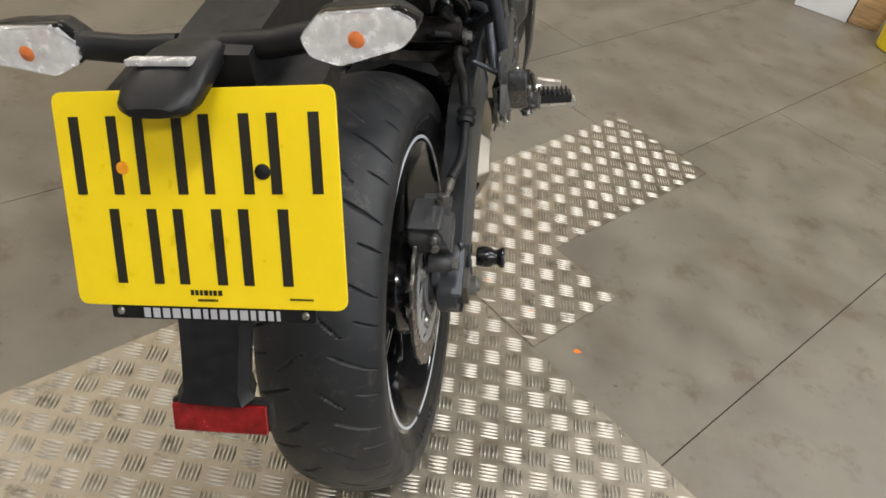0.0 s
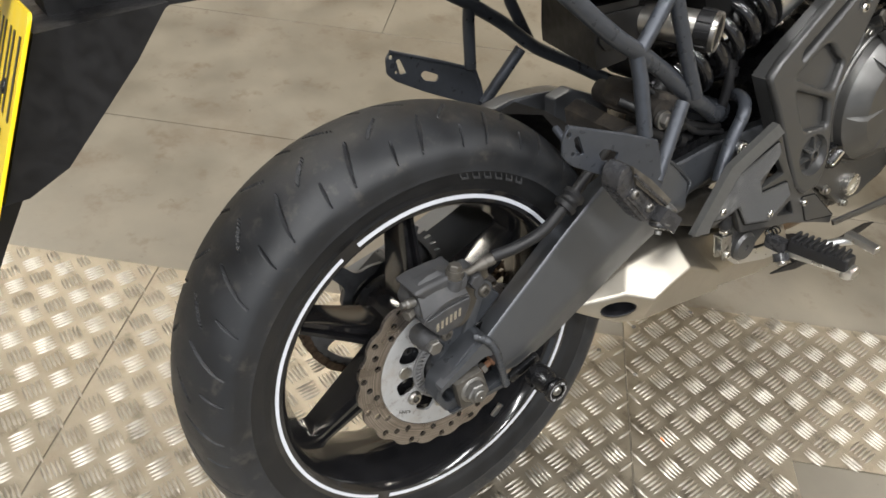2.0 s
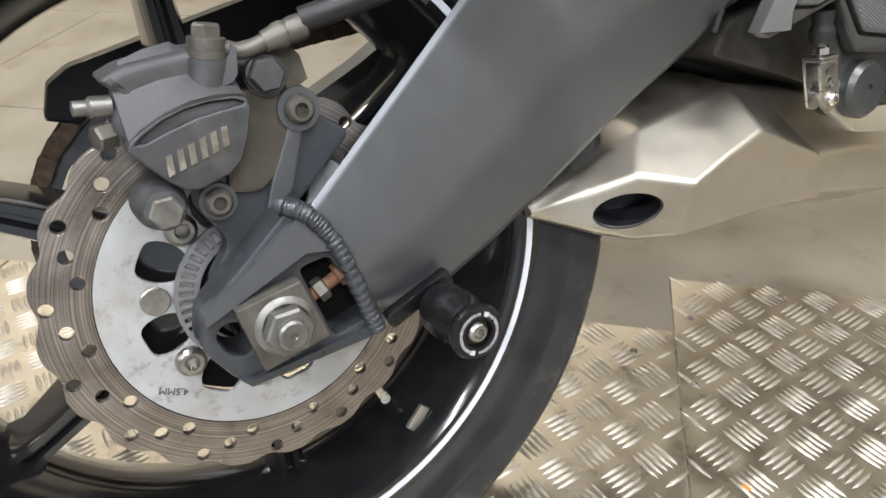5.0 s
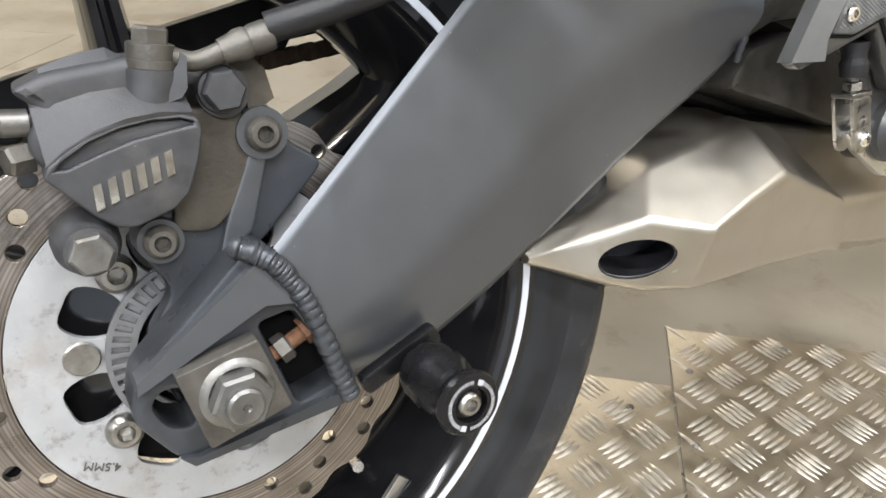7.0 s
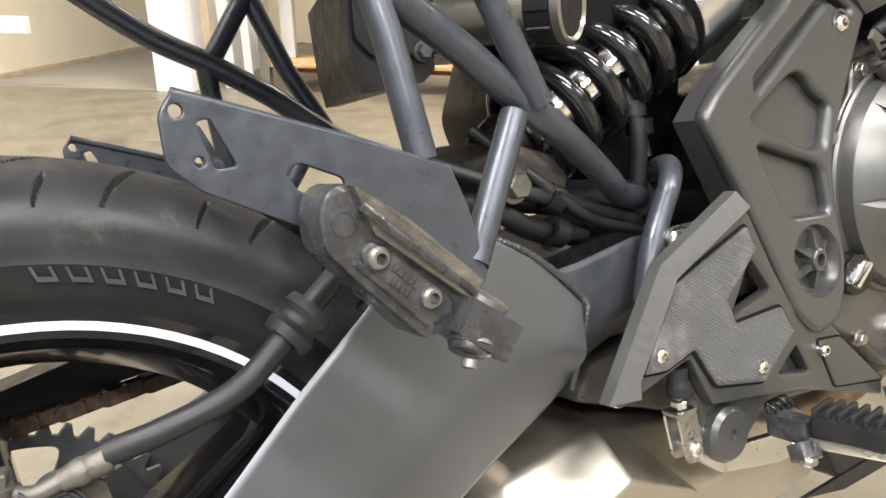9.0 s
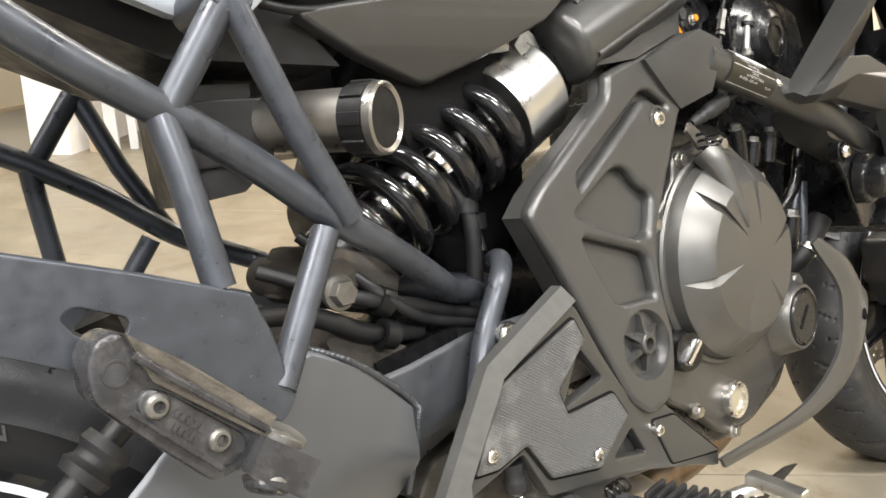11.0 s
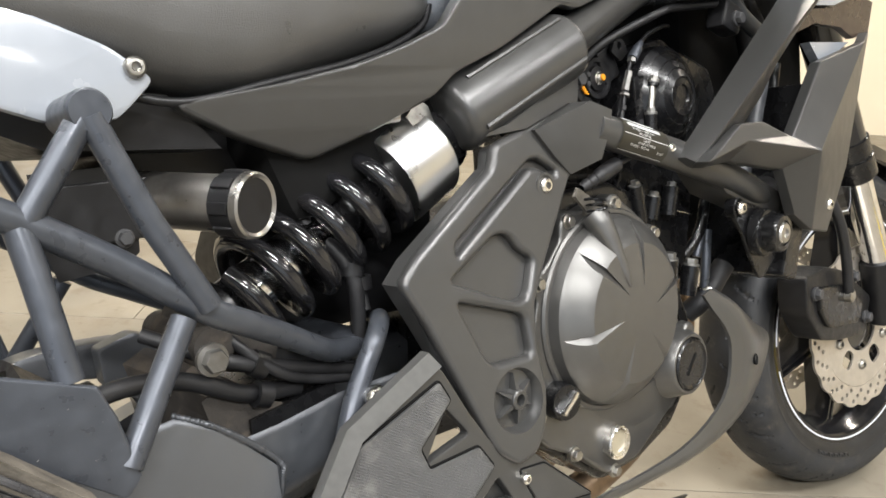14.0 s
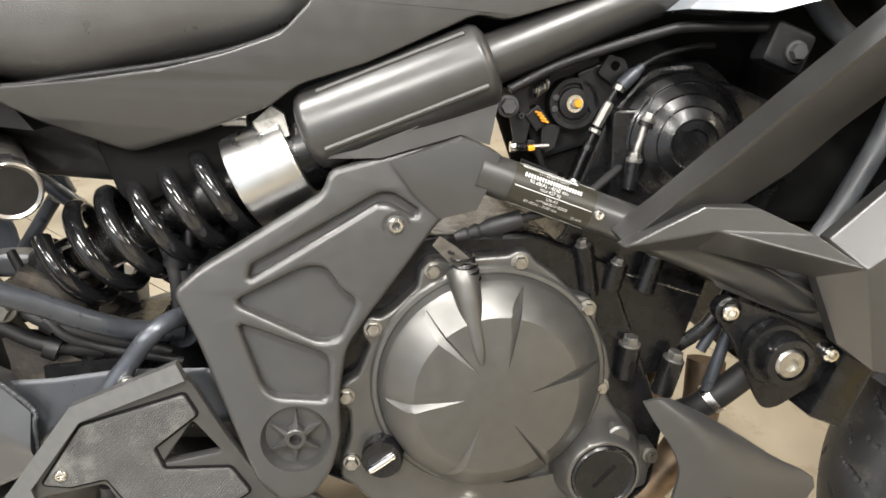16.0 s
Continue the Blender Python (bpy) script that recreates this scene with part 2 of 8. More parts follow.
SCUFF = material("worn_brown_rubber", (0.085, 0.075, 0.060), 0.6, vary=0.35, scale=70, bump=0.5, bump_scale=500, dirt=(0.20, 0.18, 0.15), dirt_amount=0.5, dirt_scale=50)
WORN = material("worn_black_casting", (0.030, 0.030, 0.032), 0.27, vary=0.3, scale=90, bump=0.22, bump_scale=500, dirt=(0.16, 0.155, 0.15), dirt_amount=0.30, dirt_scale=60)
RED = material("red_reflector", (0.21, 0.008, 0.009), 0.18, coat=0.8, vary=0.35, scale=90)
PRESSED = material("pressed_foot_pad", (0.060, 0.060, 0.060), 0.42, vary=0.15, bump=0.7, bump_scale=420, dirt=(0.30, 0.29, 0.27), dirt_amount=0.40, dirt_scale=20)
TREAD = material("aluminium_tread", (0.335, 0.30, 0.24), 0.46, metal=1.0, vary=0.16, scale=30, rough_vary=0.10, bump=0.15, bump_scale=300, dirt=(0.19, 0.148, 0.095), dirt_amount=0.65, dirt_scale=6, dirt2=(0.05, 0.042, 0.032), dirt2_amount=0.5, dirt2_scale=19, specks=(0.05, 0.045, 0.04), specks_amount=0.6, specks_scale=45, world_space=True)
BARS = material("worn_tread_bars", (0.45, 0.42, 0.365), 0.45, metal=1.0, vary=0.12, scale=60, rough_vary=0.10, dirt=(0.30, 0.245, 0.165), dirt_amount=0.5, dirt_scale=8, dirt2=(0.08, 0.068, 0.05), dirt2_amount=0.5, dirt2_scale=19, world_space=True)
BOARD = material("grey_floor_paint", (0.172, 0.153, 0.118), 0.42, vary=0.18, scale=6.0, bump=0.05, bump_scale=120, dirt=(0.115, 0.083, 0.052), dirt_amount=0.75, dirt_scale=2.3, dirt2=(0.105, 0.072, 0.044), dirt2_amount=0.55, dirt2_scale=11.0, specks=(0.045, 0.04, 0.035), specks_amount=0.8, specks_scale=34, rough_vary=0.14, world_space=True)
GAP = material("floor_joint_dirt", (0.05, 0.045, 0.04), 0.9, vary=0.3)
WALL = material("cream_wall_paint", (0.74, 0.67, 0.53), 0.6, vary=0.05, scale=2.0, bump=0.08, bump_scale=40, dirt=(0.5, 0.42, 0.3), dirt_amount=0.2, dirt_scale=1.2)
# for walls out of view, greyed so they bounce less light
DIM_WALL = material("dim_unseen_wall", (0.30, 0.29, 0.27), 0.6, vary=0.08, scale=2.0)
WOOD_TRIM = material("tan_wood_trim", (0.50, 0.40, 0.27), 0.6, vary=0.2, scale=6)
SLAB_GREY = material("grey_concrete", (0.25, 0.235, 0.205), 0.7, vary=0.12, scale=3, dirt=(0.18, 0.16, 0.13), dirt_amount=0.4, dirt_scale=2)
CEIL = material("grey_roof_sheet", (0.16, 0.16, 0.155), 0.7, vary=0.06, scale=2.0)
PLY = material("raw_plywood", (0.46, 0.30, 0.15), 0.65, vary=0.3, scale=9, bump=0.2, bump_scale=60, stretch=(1, 6, 6))
PAINTED = material("white_painted_board", (0.75, 0.76, 0.78), 0.5, vary=0.06, scale=6, dirt=(0.45, 0.42, 0.36), dirt_amount=0.3, dirt_scale=4)
YELLOW_PLASTIC = material("yellow_plastic", (0.80, 0.62, 0.01), 0.4, vary=0.05)
RACK = material("orange_rack_paint", (0.62, 0.16, 0.03), 0.45, vary=0.15, scale=10)
GOLD = material("amber_bulb", (0.50, 0.13, 0.03), 0.25, vary=0.25, scale=120)
# near-black that puts shade of recesses, slots and gaps into colour; also index marks
SHADOW_BLACK = material("shade_black", (0.006, 0.006, 0.006), 0.8, vary=0.2, spec=0.1)


def glass(name, colour, rough, transmission=1.0):
    m = material(name, colour, rough, vary=0.02, rough_vary=0.02)
    m.node_tree.nodes["Principled BSDF"].inputs["Transmission Weight"].default_value = transmission
    m.node_tree.nodes["Principled BSDF"].inputs["IOR"].default_value = 1.45
    return m


LENS = glass("clear_lens", (0.98, 0.98, 0.98), 0.05, 1.0)

# ---- builders ----
def weighted(me, sharp):
    """Smooth shading that keeps large faces flat and lets the eased edges turn."""
    me.set_sharp_from_angle(angle=radians(sharp))
    if not 4 < len(me.polygons) < 9000:
        return
    limit = math.cos(radians(sharp))
    at = [[] for _ in me.vertices]
    faces = [(p.normal.copy(), p.area, tuple(p.vertices)) for p in me.polygons]
    for n, a, vs in faces:
        for v in vs:
            at[v].append((n, a))
    normals = []
    for n, a, vs in faces:
        for v in vs:
            total = Vector()
            for other, area in at[v]:
                if n.dot(other) >= limit:
                    total += other * area
            normals.append(total.normalized() if total.length > 0 else n)
    me.normals_split_custom_set(normals)


def part(name, bm, mat, parent=None, label="", sharp=38, soft=False):
    """One mesh object from a bmesh or a mesh, under a thing or a part."""
    if isinstance(bm, bmesh.types.BMesh):
        me = bpy.data.meshes.new(name)
        bmesh.ops.recalc_face_normals(bm, faces=bm.faces)
        bm.to_mesh(me)
        bm.free()
    else:
        me = bm
        me.name = name
    me.materials.clear()
    me.materials.append(mat)
    me.polygons.foreach_set("use_smooth", [True] * len(me.polygons))
    if soft:
        me.set_sharp_from_angle(angle=radians(sharp))
    else:
        weighted(me, sharp)
    ob = new(name, me)
    ob.parent = parent
    return tagged(ob, label)


def rounded(poly, r, n=3):
    """A polygon with its corners rounded off."""
    out = []
    for i, p in enumerate(poly):
        p, a, b = Vector(p), Vector(poly[i - 1]), Vector(poly[(i + 1) % len(poly)])
        da, db = a - p, b - p
        d = min(r, da.length * 0.45, db.length * 0.45)
        s, e = p + da.normalized() * d, p + db.normalized() * d
        for k in range(n + 1):
            t = k / n
            out.append(s * (1 - t) ** 2 + p * 2 * t * (1 - t) + e * t * t)
    return out


def ring2(cy, cz, r, n=20, phase=0.0, ry=None):
    return [(cy + r * math.cos(2 * math.pi * k / n + phase), cz + (ry or r) * math.sin(2 * math.pi * k / n + phase)) for k in range(n)]


SIDE = Matrix(((0, 0, 1, 0), (1, 0, 0, 0), (0, 1, 0, 0), (0, 0, 0, 1)))


def plate(outer, x0, x1, holes=(), edge=0.0015, shear=None, m=SIDE, grow=0.0, steps=1):
    """A flat sheet seen from the side (points y, z) from x0 to x1, with holes through it and eased edges."""
    cu = bpy.data.curves.new("sheet", "CURVE")
    cu.dimensions, cu.fill_mode = "2D", "BOTH"
    cu.extrude, cu.bevel_depth, cu.bevel_resolution = max(0.0001, abs(x1 - x0) / 2 - edge), edge, steps
    cu.offset = grow - edge
    for loop in (outer, *holes):
        sp = cu.splines.new("POLY")
        sp.points.add(len(loop) - 1)
        for q, p in zip(sp.points, loop):
            q.co = (p[0], p[1], 0, 1)
        sp.use_cyclic_u = True
    ob = bpy.data.objects.new("sheet", cu)
    me = bpy.data.meshes.new_from_object(ob)
    bpy.data.objects.remove(ob)
    bpy.data.curves.remove(cu)
    bm = bmesh.new()
    bm.from_mesh(me)
    bmesh.ops.remove_doubles(bm, verts=bm.verts, dist=2e-5)
    bm.to_mesh(me)
    bm.free()
    me.transform(Matrix.Translation(m.to_3x3() @ Vector((0, 0, (x0 + x1) / 2))) @ m)
    if shear:
        for v in me.vertices:
            v.co.x += shear(v.co.y, v.co.z)
    return me


def smooth_path(pts, n=6):
    """Points on a soft curve through pts."""
    pts = [Vector(p) for p in pts]
    if len(pts) < 3:
        return pts
    ext = [pts[0] * 2 - pts[1], *pts, pts[-1] * 2 - pts[-2]]
    out = []
    for i in range(1, len(ext) - 2):
        a, b, c, d = ext[i - 1 : i + 3]
        for k in range(n):
            t = k / n
            out.append(0.5 * (2 * b + (c - a) * t + (2 * a - 5 * b + 4 * c - d) * t * t + (3 * b - a - 3 * c + d) * t ** 3))
    return out + [pts[-1]]


def tube(bm, pts, r, seg=14, soft=True, cap=True, radii=None):
    """A round bar along pts, into bm."""
    path = smooth_path(pts) if soft else [Vector(p) for p in pts]
    rings, normal = [], None
    for i, p in enumerate(path):
        d = (path[min(i + 1, len(path) - 1)] - path[max(i - 1, 0)]).normalized()
        if normal is None:
            normal = d.orthogonal().normalized()
        normal = (normal - d * normal.dot(d)).normalized()
        side = d.cross(normal)
        rr = r
        if radii:
            f = i / (len(path) - 1) * (len(radii) - 1)
            k = min(int(f), len(radii) - 2)
            rr = radii[k] + (radii[k + 1] - radii[k]) * (f - k)
        rings.append([bm.verts.new(p + (normal * math.cos(2 * math.pi * k / seg) + side * math.sin(2 * math.pi * k / seg)) * rr) for k in range(seg)])
    for a, b in zip(rings, rings[1:]):
        for k in range(seg):
            bm.faces.new((a[k], a[(k + 1) % seg], b[(k + 1) % seg], b[k]))
    if cap:
        bm.faces.new(rings[0][::-1])
        bm.faces.new(rings[-1])
    return bm


def pipe(pts, r, seg=14, soft=True):
    return tube(bmesh.new(), pts, r, seg, soft)


def axis_frame(origin, axis):
    """A frame whose z runs along axis."""
    q = Vector(axis).normalized().to_track_quat("Z", "Y").to_matrix().to_4x4()
    return Matrix.Translation(origin) @ q


def lathe(bm, profile, origin, axis=(1, 0, 0), seg=32, start=0.0, sweep=None):
    """A body of revolution: profile of (height along the axis, radius)."""
    f = axis_frame(origin, axis)
    n = seg if sweep is None else seg + 1
    step = 2 * math.pi / seg if sweep is None else sweep / seg
    loops = []
    for h, r in profile:
        if r < 1e-6:
            loops.append([bm.verts.new(f @ Vector((0, 0, h)))])
        else:
            loops.append([bm.verts.new(f @ Vector((r * math.cos(start + k * step), r * math.sin(start + k * step), h))) for k in range(n)])
    for a, b in zip(loops, loops[1:]):
        for k in range(n if sweep is None else n - 1):
            j = (k + 1) % n
            if len(a) == 1 and len(b) == 1:
                continue
            if len(a) == 1:
                bm.faces.new((a[0], b[k], b[j]))
            elif len(b) == 1:
                bm.faces.new((a[k], b[0], a[j]))
            else:
                bm.faces.new((a[k], b[k], b[j], a[j]))
    return bm


def turned(profile, origin, axis=(1, 0, 0), seg=32):
    return lathe(bmesh.new(), profile, origin, axis, seg)


def loft(rings, cap=True, closed=True):
    bm = bmesh.new()
    loops = [[bm.verts.new(p) for p in ring] for ring in rings]
    n = len(loops[0])
    for a, b in zip(loops, loops[1:]):
        for k in range(n if closed else n - 1):
            j = (k + 1) % n
            bm.faces.new((a[k], a[j], b[j], b[k]))
    if cap:
        bm.faces.new(loops[0][::-1])
        bm.faces.new(loops[-1])
    return bm


def ease(bm, offset, angle=25, segments=2):
    edges = [e for e in bm.edges if len(e.link_faces) == 2 and e.calc_face_angle(0) > radians(angle)]
    bmesh.ops.bevel(bm, geom=edges, offset=offset, segments=segments, profile=0.5, affect="EDGES", clamp_overlap=True)
    return bm


def slab(pts, thick, edge=0.002, bow=0.0):
    """A panel with bent faces: a loop of points in space, given depth along -x."""
    bm = bmesh.new()
    a = [bm.verts.new(p) for p in pts]
    b = [bm.verts.new(Vector(p) - Vector((thick, 0, 0))) for p in pts]
    n = len(pts)
    if bow:
        c = sum((Vector(p) for p in pts), Vector()) / n + Vector((bow, 0, 0))
        cv = bm.verts.new(c)
        for k in range(n):
            bm.faces.new((a[k], a[(k + 1) % n], cv))
    else:
        bm.faces.new(a)
    bm.faces.new(b[::-1])
    for k in range(n):
        bm.faces.new((a[k], b[k], b[(k + 1) % n], a[(k + 1) % n]))
    if edge:
        ease(bm, edge, 40)
    return bm


def block(size, m, edge=0.002):
    bm = bmesh.new()
    bmesh.ops.create_cube(bm, size=1.0)
    bmesh.ops.scale(bm, vec=size, verts=bm.verts)
    if edge:
        ease(bm, edge)
    bmesh.ops.transform(bm, matrix=m, verts=bm.verts)
    return bm


def join(*bms):
    """Several bmeshes as one."""
    out = bmesh.new()
    for b in bms:
        me = b
        if isinstance(b, bmesh.types.BMesh):
            me = bpy.data.meshes.new("piece")
            b.to_mesh(me)
            b.free()
        out.from_mesh(me)
        bpy.data.meshes.remove(me)
    return out


def hexa(h0, h1, r, origin, axis=(1, 0, 0), chamfer=0.0012):
    return lathe(bmesh.new(), [(h0, 0), (h0, r), (h1 - chamfer, r), (h1, r - chamfer), (h1, 0)], origin, axis, 6)


def cap_screw(origin, r, mat, parent, axis=(1, 0, 0), name="screw", depth=0.6):
    """A round-headed screw with a hexagon socket."""
    bm = lathe(bmesh.new(), [(-r, r * 0.9), (0, r), (r * 0.35, r * 0.96), (r * 0.6, r * 0.72), (r * 0.62, r * 0.46)], origin, axis, 20)
    lathe(bm, [(r * 0.62, r * 0.46), (r * 0.62 - r * depth, r * 0.42), (r * 0.62 - r * depth, 0)], origin, axis, 6)
    return part(name, bm, mat, parent)


def hex_bolt(origin, r, mat, parent, axis=(1, 0, 0), name="bolt", flange=1.35):
    bm = lathe(bmesh.new(), [(-0.004, r * flange * 0.9), (0, r * flange), (r * 0.25, r * flange * 0.95), (r * 0.3, r * 0.9)], origin, axis, 20)
    lathe(bm, [(r * 0.2, r), (r * 0.95, r), (r * 1.1, r * 0.88), (r * 1.1, 0)], origin, axis, 6)
    return part(name, bm, mat, parent)


def mirror_mesh(me):
    """The same form on the motorcycle's other side."""
    other = me.copy()
    for v in other.vertices:
        v.co.x = 2 * (0.0035 + 0.0367 * v.co.y) - v.co.x
    other.flip_normals()
    return other


def mirror_part(ob, parent):
    two = part(ob.name.split(".")[0], mirror_mesh(ob.data), ob.data.materials[0], parent, ob.get("label", ""))
    return two


def bars(parent, mat, rows, frame_at, height, gap_ratio=0.45, lift=0.0003, thick=0.0004, name="print", seed=1, lengths=(1, 3)):
    """Lines of print that cannot be spelt out, as rows of small bars: rows of (x, y, width) in the frame."""
    rnd = random.Random(seed)
    bm = bmesh.new()
    for x, y, w, h in rows:
        at = x - w / 2
        while at < x + w / 2 - h * 0.3:
            ln = min(h * rnd.uniform(*lengths), x + w / 2 - at)
            c = [(at, y - h / 2), (at + ln, y - h / 2), (at + ln, y + h / 2), (at, y + h / 2)]
            lo = [bm.verts.new(frame_at(px, py, lift)) for px, py in c]
            hi = [bm.verts.new(frame_at(px, py, lift + thick)) for px, py in c]
            bm.faces.new(hi)
            for k in range(4):
                bm.faces.new((lo[k], lo[(k + 1) % 4], hi[(k + 1) % 4], hi[k]))
            at += ln + h * gap_ratio
    return tagged(part(name, bm, mat, parent), kind="stuff")


def lettering(text, size, m, mat, parent, name="lettering", thick=0.0003):
    cu = bpy.data.curves.new("text", "FONT")
    cu.body, cu.size, cu.extrude, cu.align_x, cu.align_y = text, size, thick, "CENTER", "CENTER"
    ob = bpy.data.objects.new("text", cu)
    me = bpy.data.meshes.new_from_object(ob)
    bpy.data.objects.remove(ob)
    me.transform(m)
    return part(name, me, mat, parent)


def side_frame(y, z, x, turn=0.0):
    """A frame on the right flank: its x runs forward-wise along the flank as seen from the right, its z outwards."""
    return Matrix.Translation((x, y, z)) @ SIDE @ Matrix.Rotation(radians(turn), 4, "Z")


# ---- the room ----
def wall_box(name, u0, u1, o0, o1, z0, z1, mat, label="", category="wall", kind="structure"):
    c = uv((u0 + u1) / 2, (o0 + o1) / 2, (z0 + z1) / 2)
    bm = block((u1 - u0, o1 - o0, z1 - z0), Matrix.Identity(4), 0.004)
    me_ob = part(name, bm, mat)
    me_ob.matrix_world = Matrix.Translation(c) @ Matrix.Rotation(math.atan2(U.y, U.x), 4, "Z")
    return tagged(me_ob, label, category, kind=kind)


floor = wall_box("floor", -8, 8, -8.0, 7.0, -0.2, -0.0075, GAP, "grey painted board floor with dark joints", "floor")
# east and south walls are unseen; their grey holds down bounce on the bike
wall_box("wall_east", -8, -2.45, 5.0, 5.2, -0.0075, ROOM_H, DIM_WALL, "unseen workshop wall, grey to cut bounced light")
wall_box("wall_east_far", 3.65, 8, 5.0, 5.2, -0.0075, ROOM_H, DIM_WALL, "unseen workshop wall, grey to cut bounced light")
wall_box("wall_east_lintel", -2.45, 3.65, 5.0, 5.2, 2.85, ROOM_H, DIM_WALL, "unseen grey wall over the assumed doorway")
wall_box("wall_south", -6.2, -6.0, -8, 5.0, -0.0075, ROOM_H, DIM_WALL, "unseen workshop wall, grey to cut bounced light")
wall_box("wall_north", 7.0, 7.2, -8, 5.0, -0.0075, ROOM_H, WALL, "plain cream painted workshop wall")
wall_box("wall_west", -1.1, 7.0, -5.5, -5.3, -0.0075, ROOM_H, WALL, "cream painted workshop wall behind the motorcycle")
wall_box("wall_west_alcove", -3.35, -3.2, -7.0, -4.1, -0.0075, ROOM_H, WALL, "cream painted side wall of the alcove")
wall_box("wall_west_end", -6.0, -3.2, -4.1, -3.95, -0.0075, ROOM_H, WALL, "cream painted wall beside the alcove")
wall_box("wall_west_back", -3.2, -1.1, -7.15, -7.0, -0.0075, ROOM_H, WALL, "cream painted back wall of the alcove")
wall_box("wall_pier", -1.97, -1.74, -5.3, -3.98, -0.0075, ROOM_H, PAINTED, "white painted pier beside the alcove")
wall_box("floor_alcove", -3.18, -1.97, -7.0, -4.0, -0.0075, 0.004, SLAB_GREY, "dark grey floor of the alcove", "floor")
wall_box("ceiling", -6.2, 7.2, -7.2, 5.2, ROOM_H, ROOM_H + 0.15, CEIL, "grey sheet metal ceiling", "ceiling")
wall_box("baseboard", -3.2, -3.185, -7.0, -4.1, -0.0075, 0.035, WOOD_TRIM, "thin tan skirting board at the foot of the wall", "baseboard")
for lu, lo in LAMPS:
    lamp_body = wall_box("ceiling_light", lu - 0.76, lu + 0.76, lo - 0.12, lo + 0.12, ROOM_H - 0.07, ROOM_H, PAINTED, "white ceiling strip light, switched on", "ceiling light", kind="thing")
    tagged(lamp_body, group="ceiling strip lights")

# ---- the motorcycle ----
bike = tagged(new("motorcycle"), "white and charcoal touring motorcycle leaning on its stand", "motorcycle")
bike.matrix_world = pose(0.0731, 0.0, 0.0039, 0, LEAN, 0)
AXLE = Vector((0, 0, 0.312))


def at_wheel(m, x, r, a):
    return m @ Vector((x, r * math.cos(a), r * math.sin(a)))


def tyre_mesh(m, half, bead, crown, seg, rows, pitch_count, scale=1.0, seed=3):
    """A road tyre with slanted tread grooves sunk into it."""
    prof = []
    for k in range(rows + 1):
        s = -1 + 2 * k / rows
        c = abs(s)
        if c > 0.72:
            t = (c - 0.72) / 0.28
            x = half * (1.0 - 0.16 * t * t)
            r = crown - 0.040 * scale - t * (crown - 0.040 * scale - bead)
            x += 0.0011 * max(0, 1 - abs(t - 0.80) / 0.05) + 0.0013 * max(0, 1 - abs(t - 0.42) / 0.05)
        else:
            t = c / 0.72
            x = half * math.sin(t * 1.5708) ** 0.94
            r = crown - 0.040 * scale * (1 - math.cos(t * 1.5708)) ** 0.92
        prof.append((math.copysign(x, s), r))
    step = 2 * math.pi / pitch_count

    def sunk(x, r, a):
        if r < crown - 0.0405 * scale:
            return 0.0
        w = abs(x) / half
        side = 0 if x >= 0 else 0.5
        p = (a / step + side) % 1.0
        depth = 0.0
        for lo, hi, off, lean, wide in ((0.30, 0.93, 0.05, 0.42, 0.022), (0.10, 0.50, 0.55, 0.75, 0.024), (0.66, 0.95, 0.62, 0.30, 0.020)):
            if lo < w < hi:
                line = (off + lean * (w - lo)) % 1.0
                d = abs((p - line + 0.5) % 1.0 - 0.5)
                taper = min(1, (w - lo) / 0.2, (hi - w) / 0.2)
                edge = wide * (0.35 + 0.65 * taper)
                depth = max(depth, 0.0034 * min(1.0, max(0.0, (edge * 1.25 - d) / (edge * 0.6))))
        return depth

    verts, faces = [], []
    for i in range(seg):
        a = 2 * math.pi * i / seg
        for x, r in prof:
            verts.append(at_wheel(m, x, r - sunk(x, r, a), a))
    n = rows + 1
    for i in range(seg):
        j = (i + 1) % seg
        for k in range(rows):
            faces.append((i * n + k, i * n + k + 1, j * n + k + 1, j * n + k))
    me = bpy.data.meshes.new("tyre")
    me.from_pydata(verts, [], faces)
    return me


def ringed(m, prof, seg=72, a0=0.0, a1=None):
    """A body of revolution about a wheel's axle, or a stretch of one."""
    bm = bmesh.new()
    full = a1 is None
    n = seg if full else seg + 1
    span = 2 * math.pi if full else a1 - a0
    loops = [[bm.verts.new(at_wheel(m, x, r, a0 + span * k / seg)) for k in range(n)] for x, r in prof]
    for a, b in zip(loops, loops[1:]):
        for k in range(n if full else n - 1):
            j = (k + 1) % n
            bm.faces.new((a[k], a[j], b[j], b[k]))
    return bm


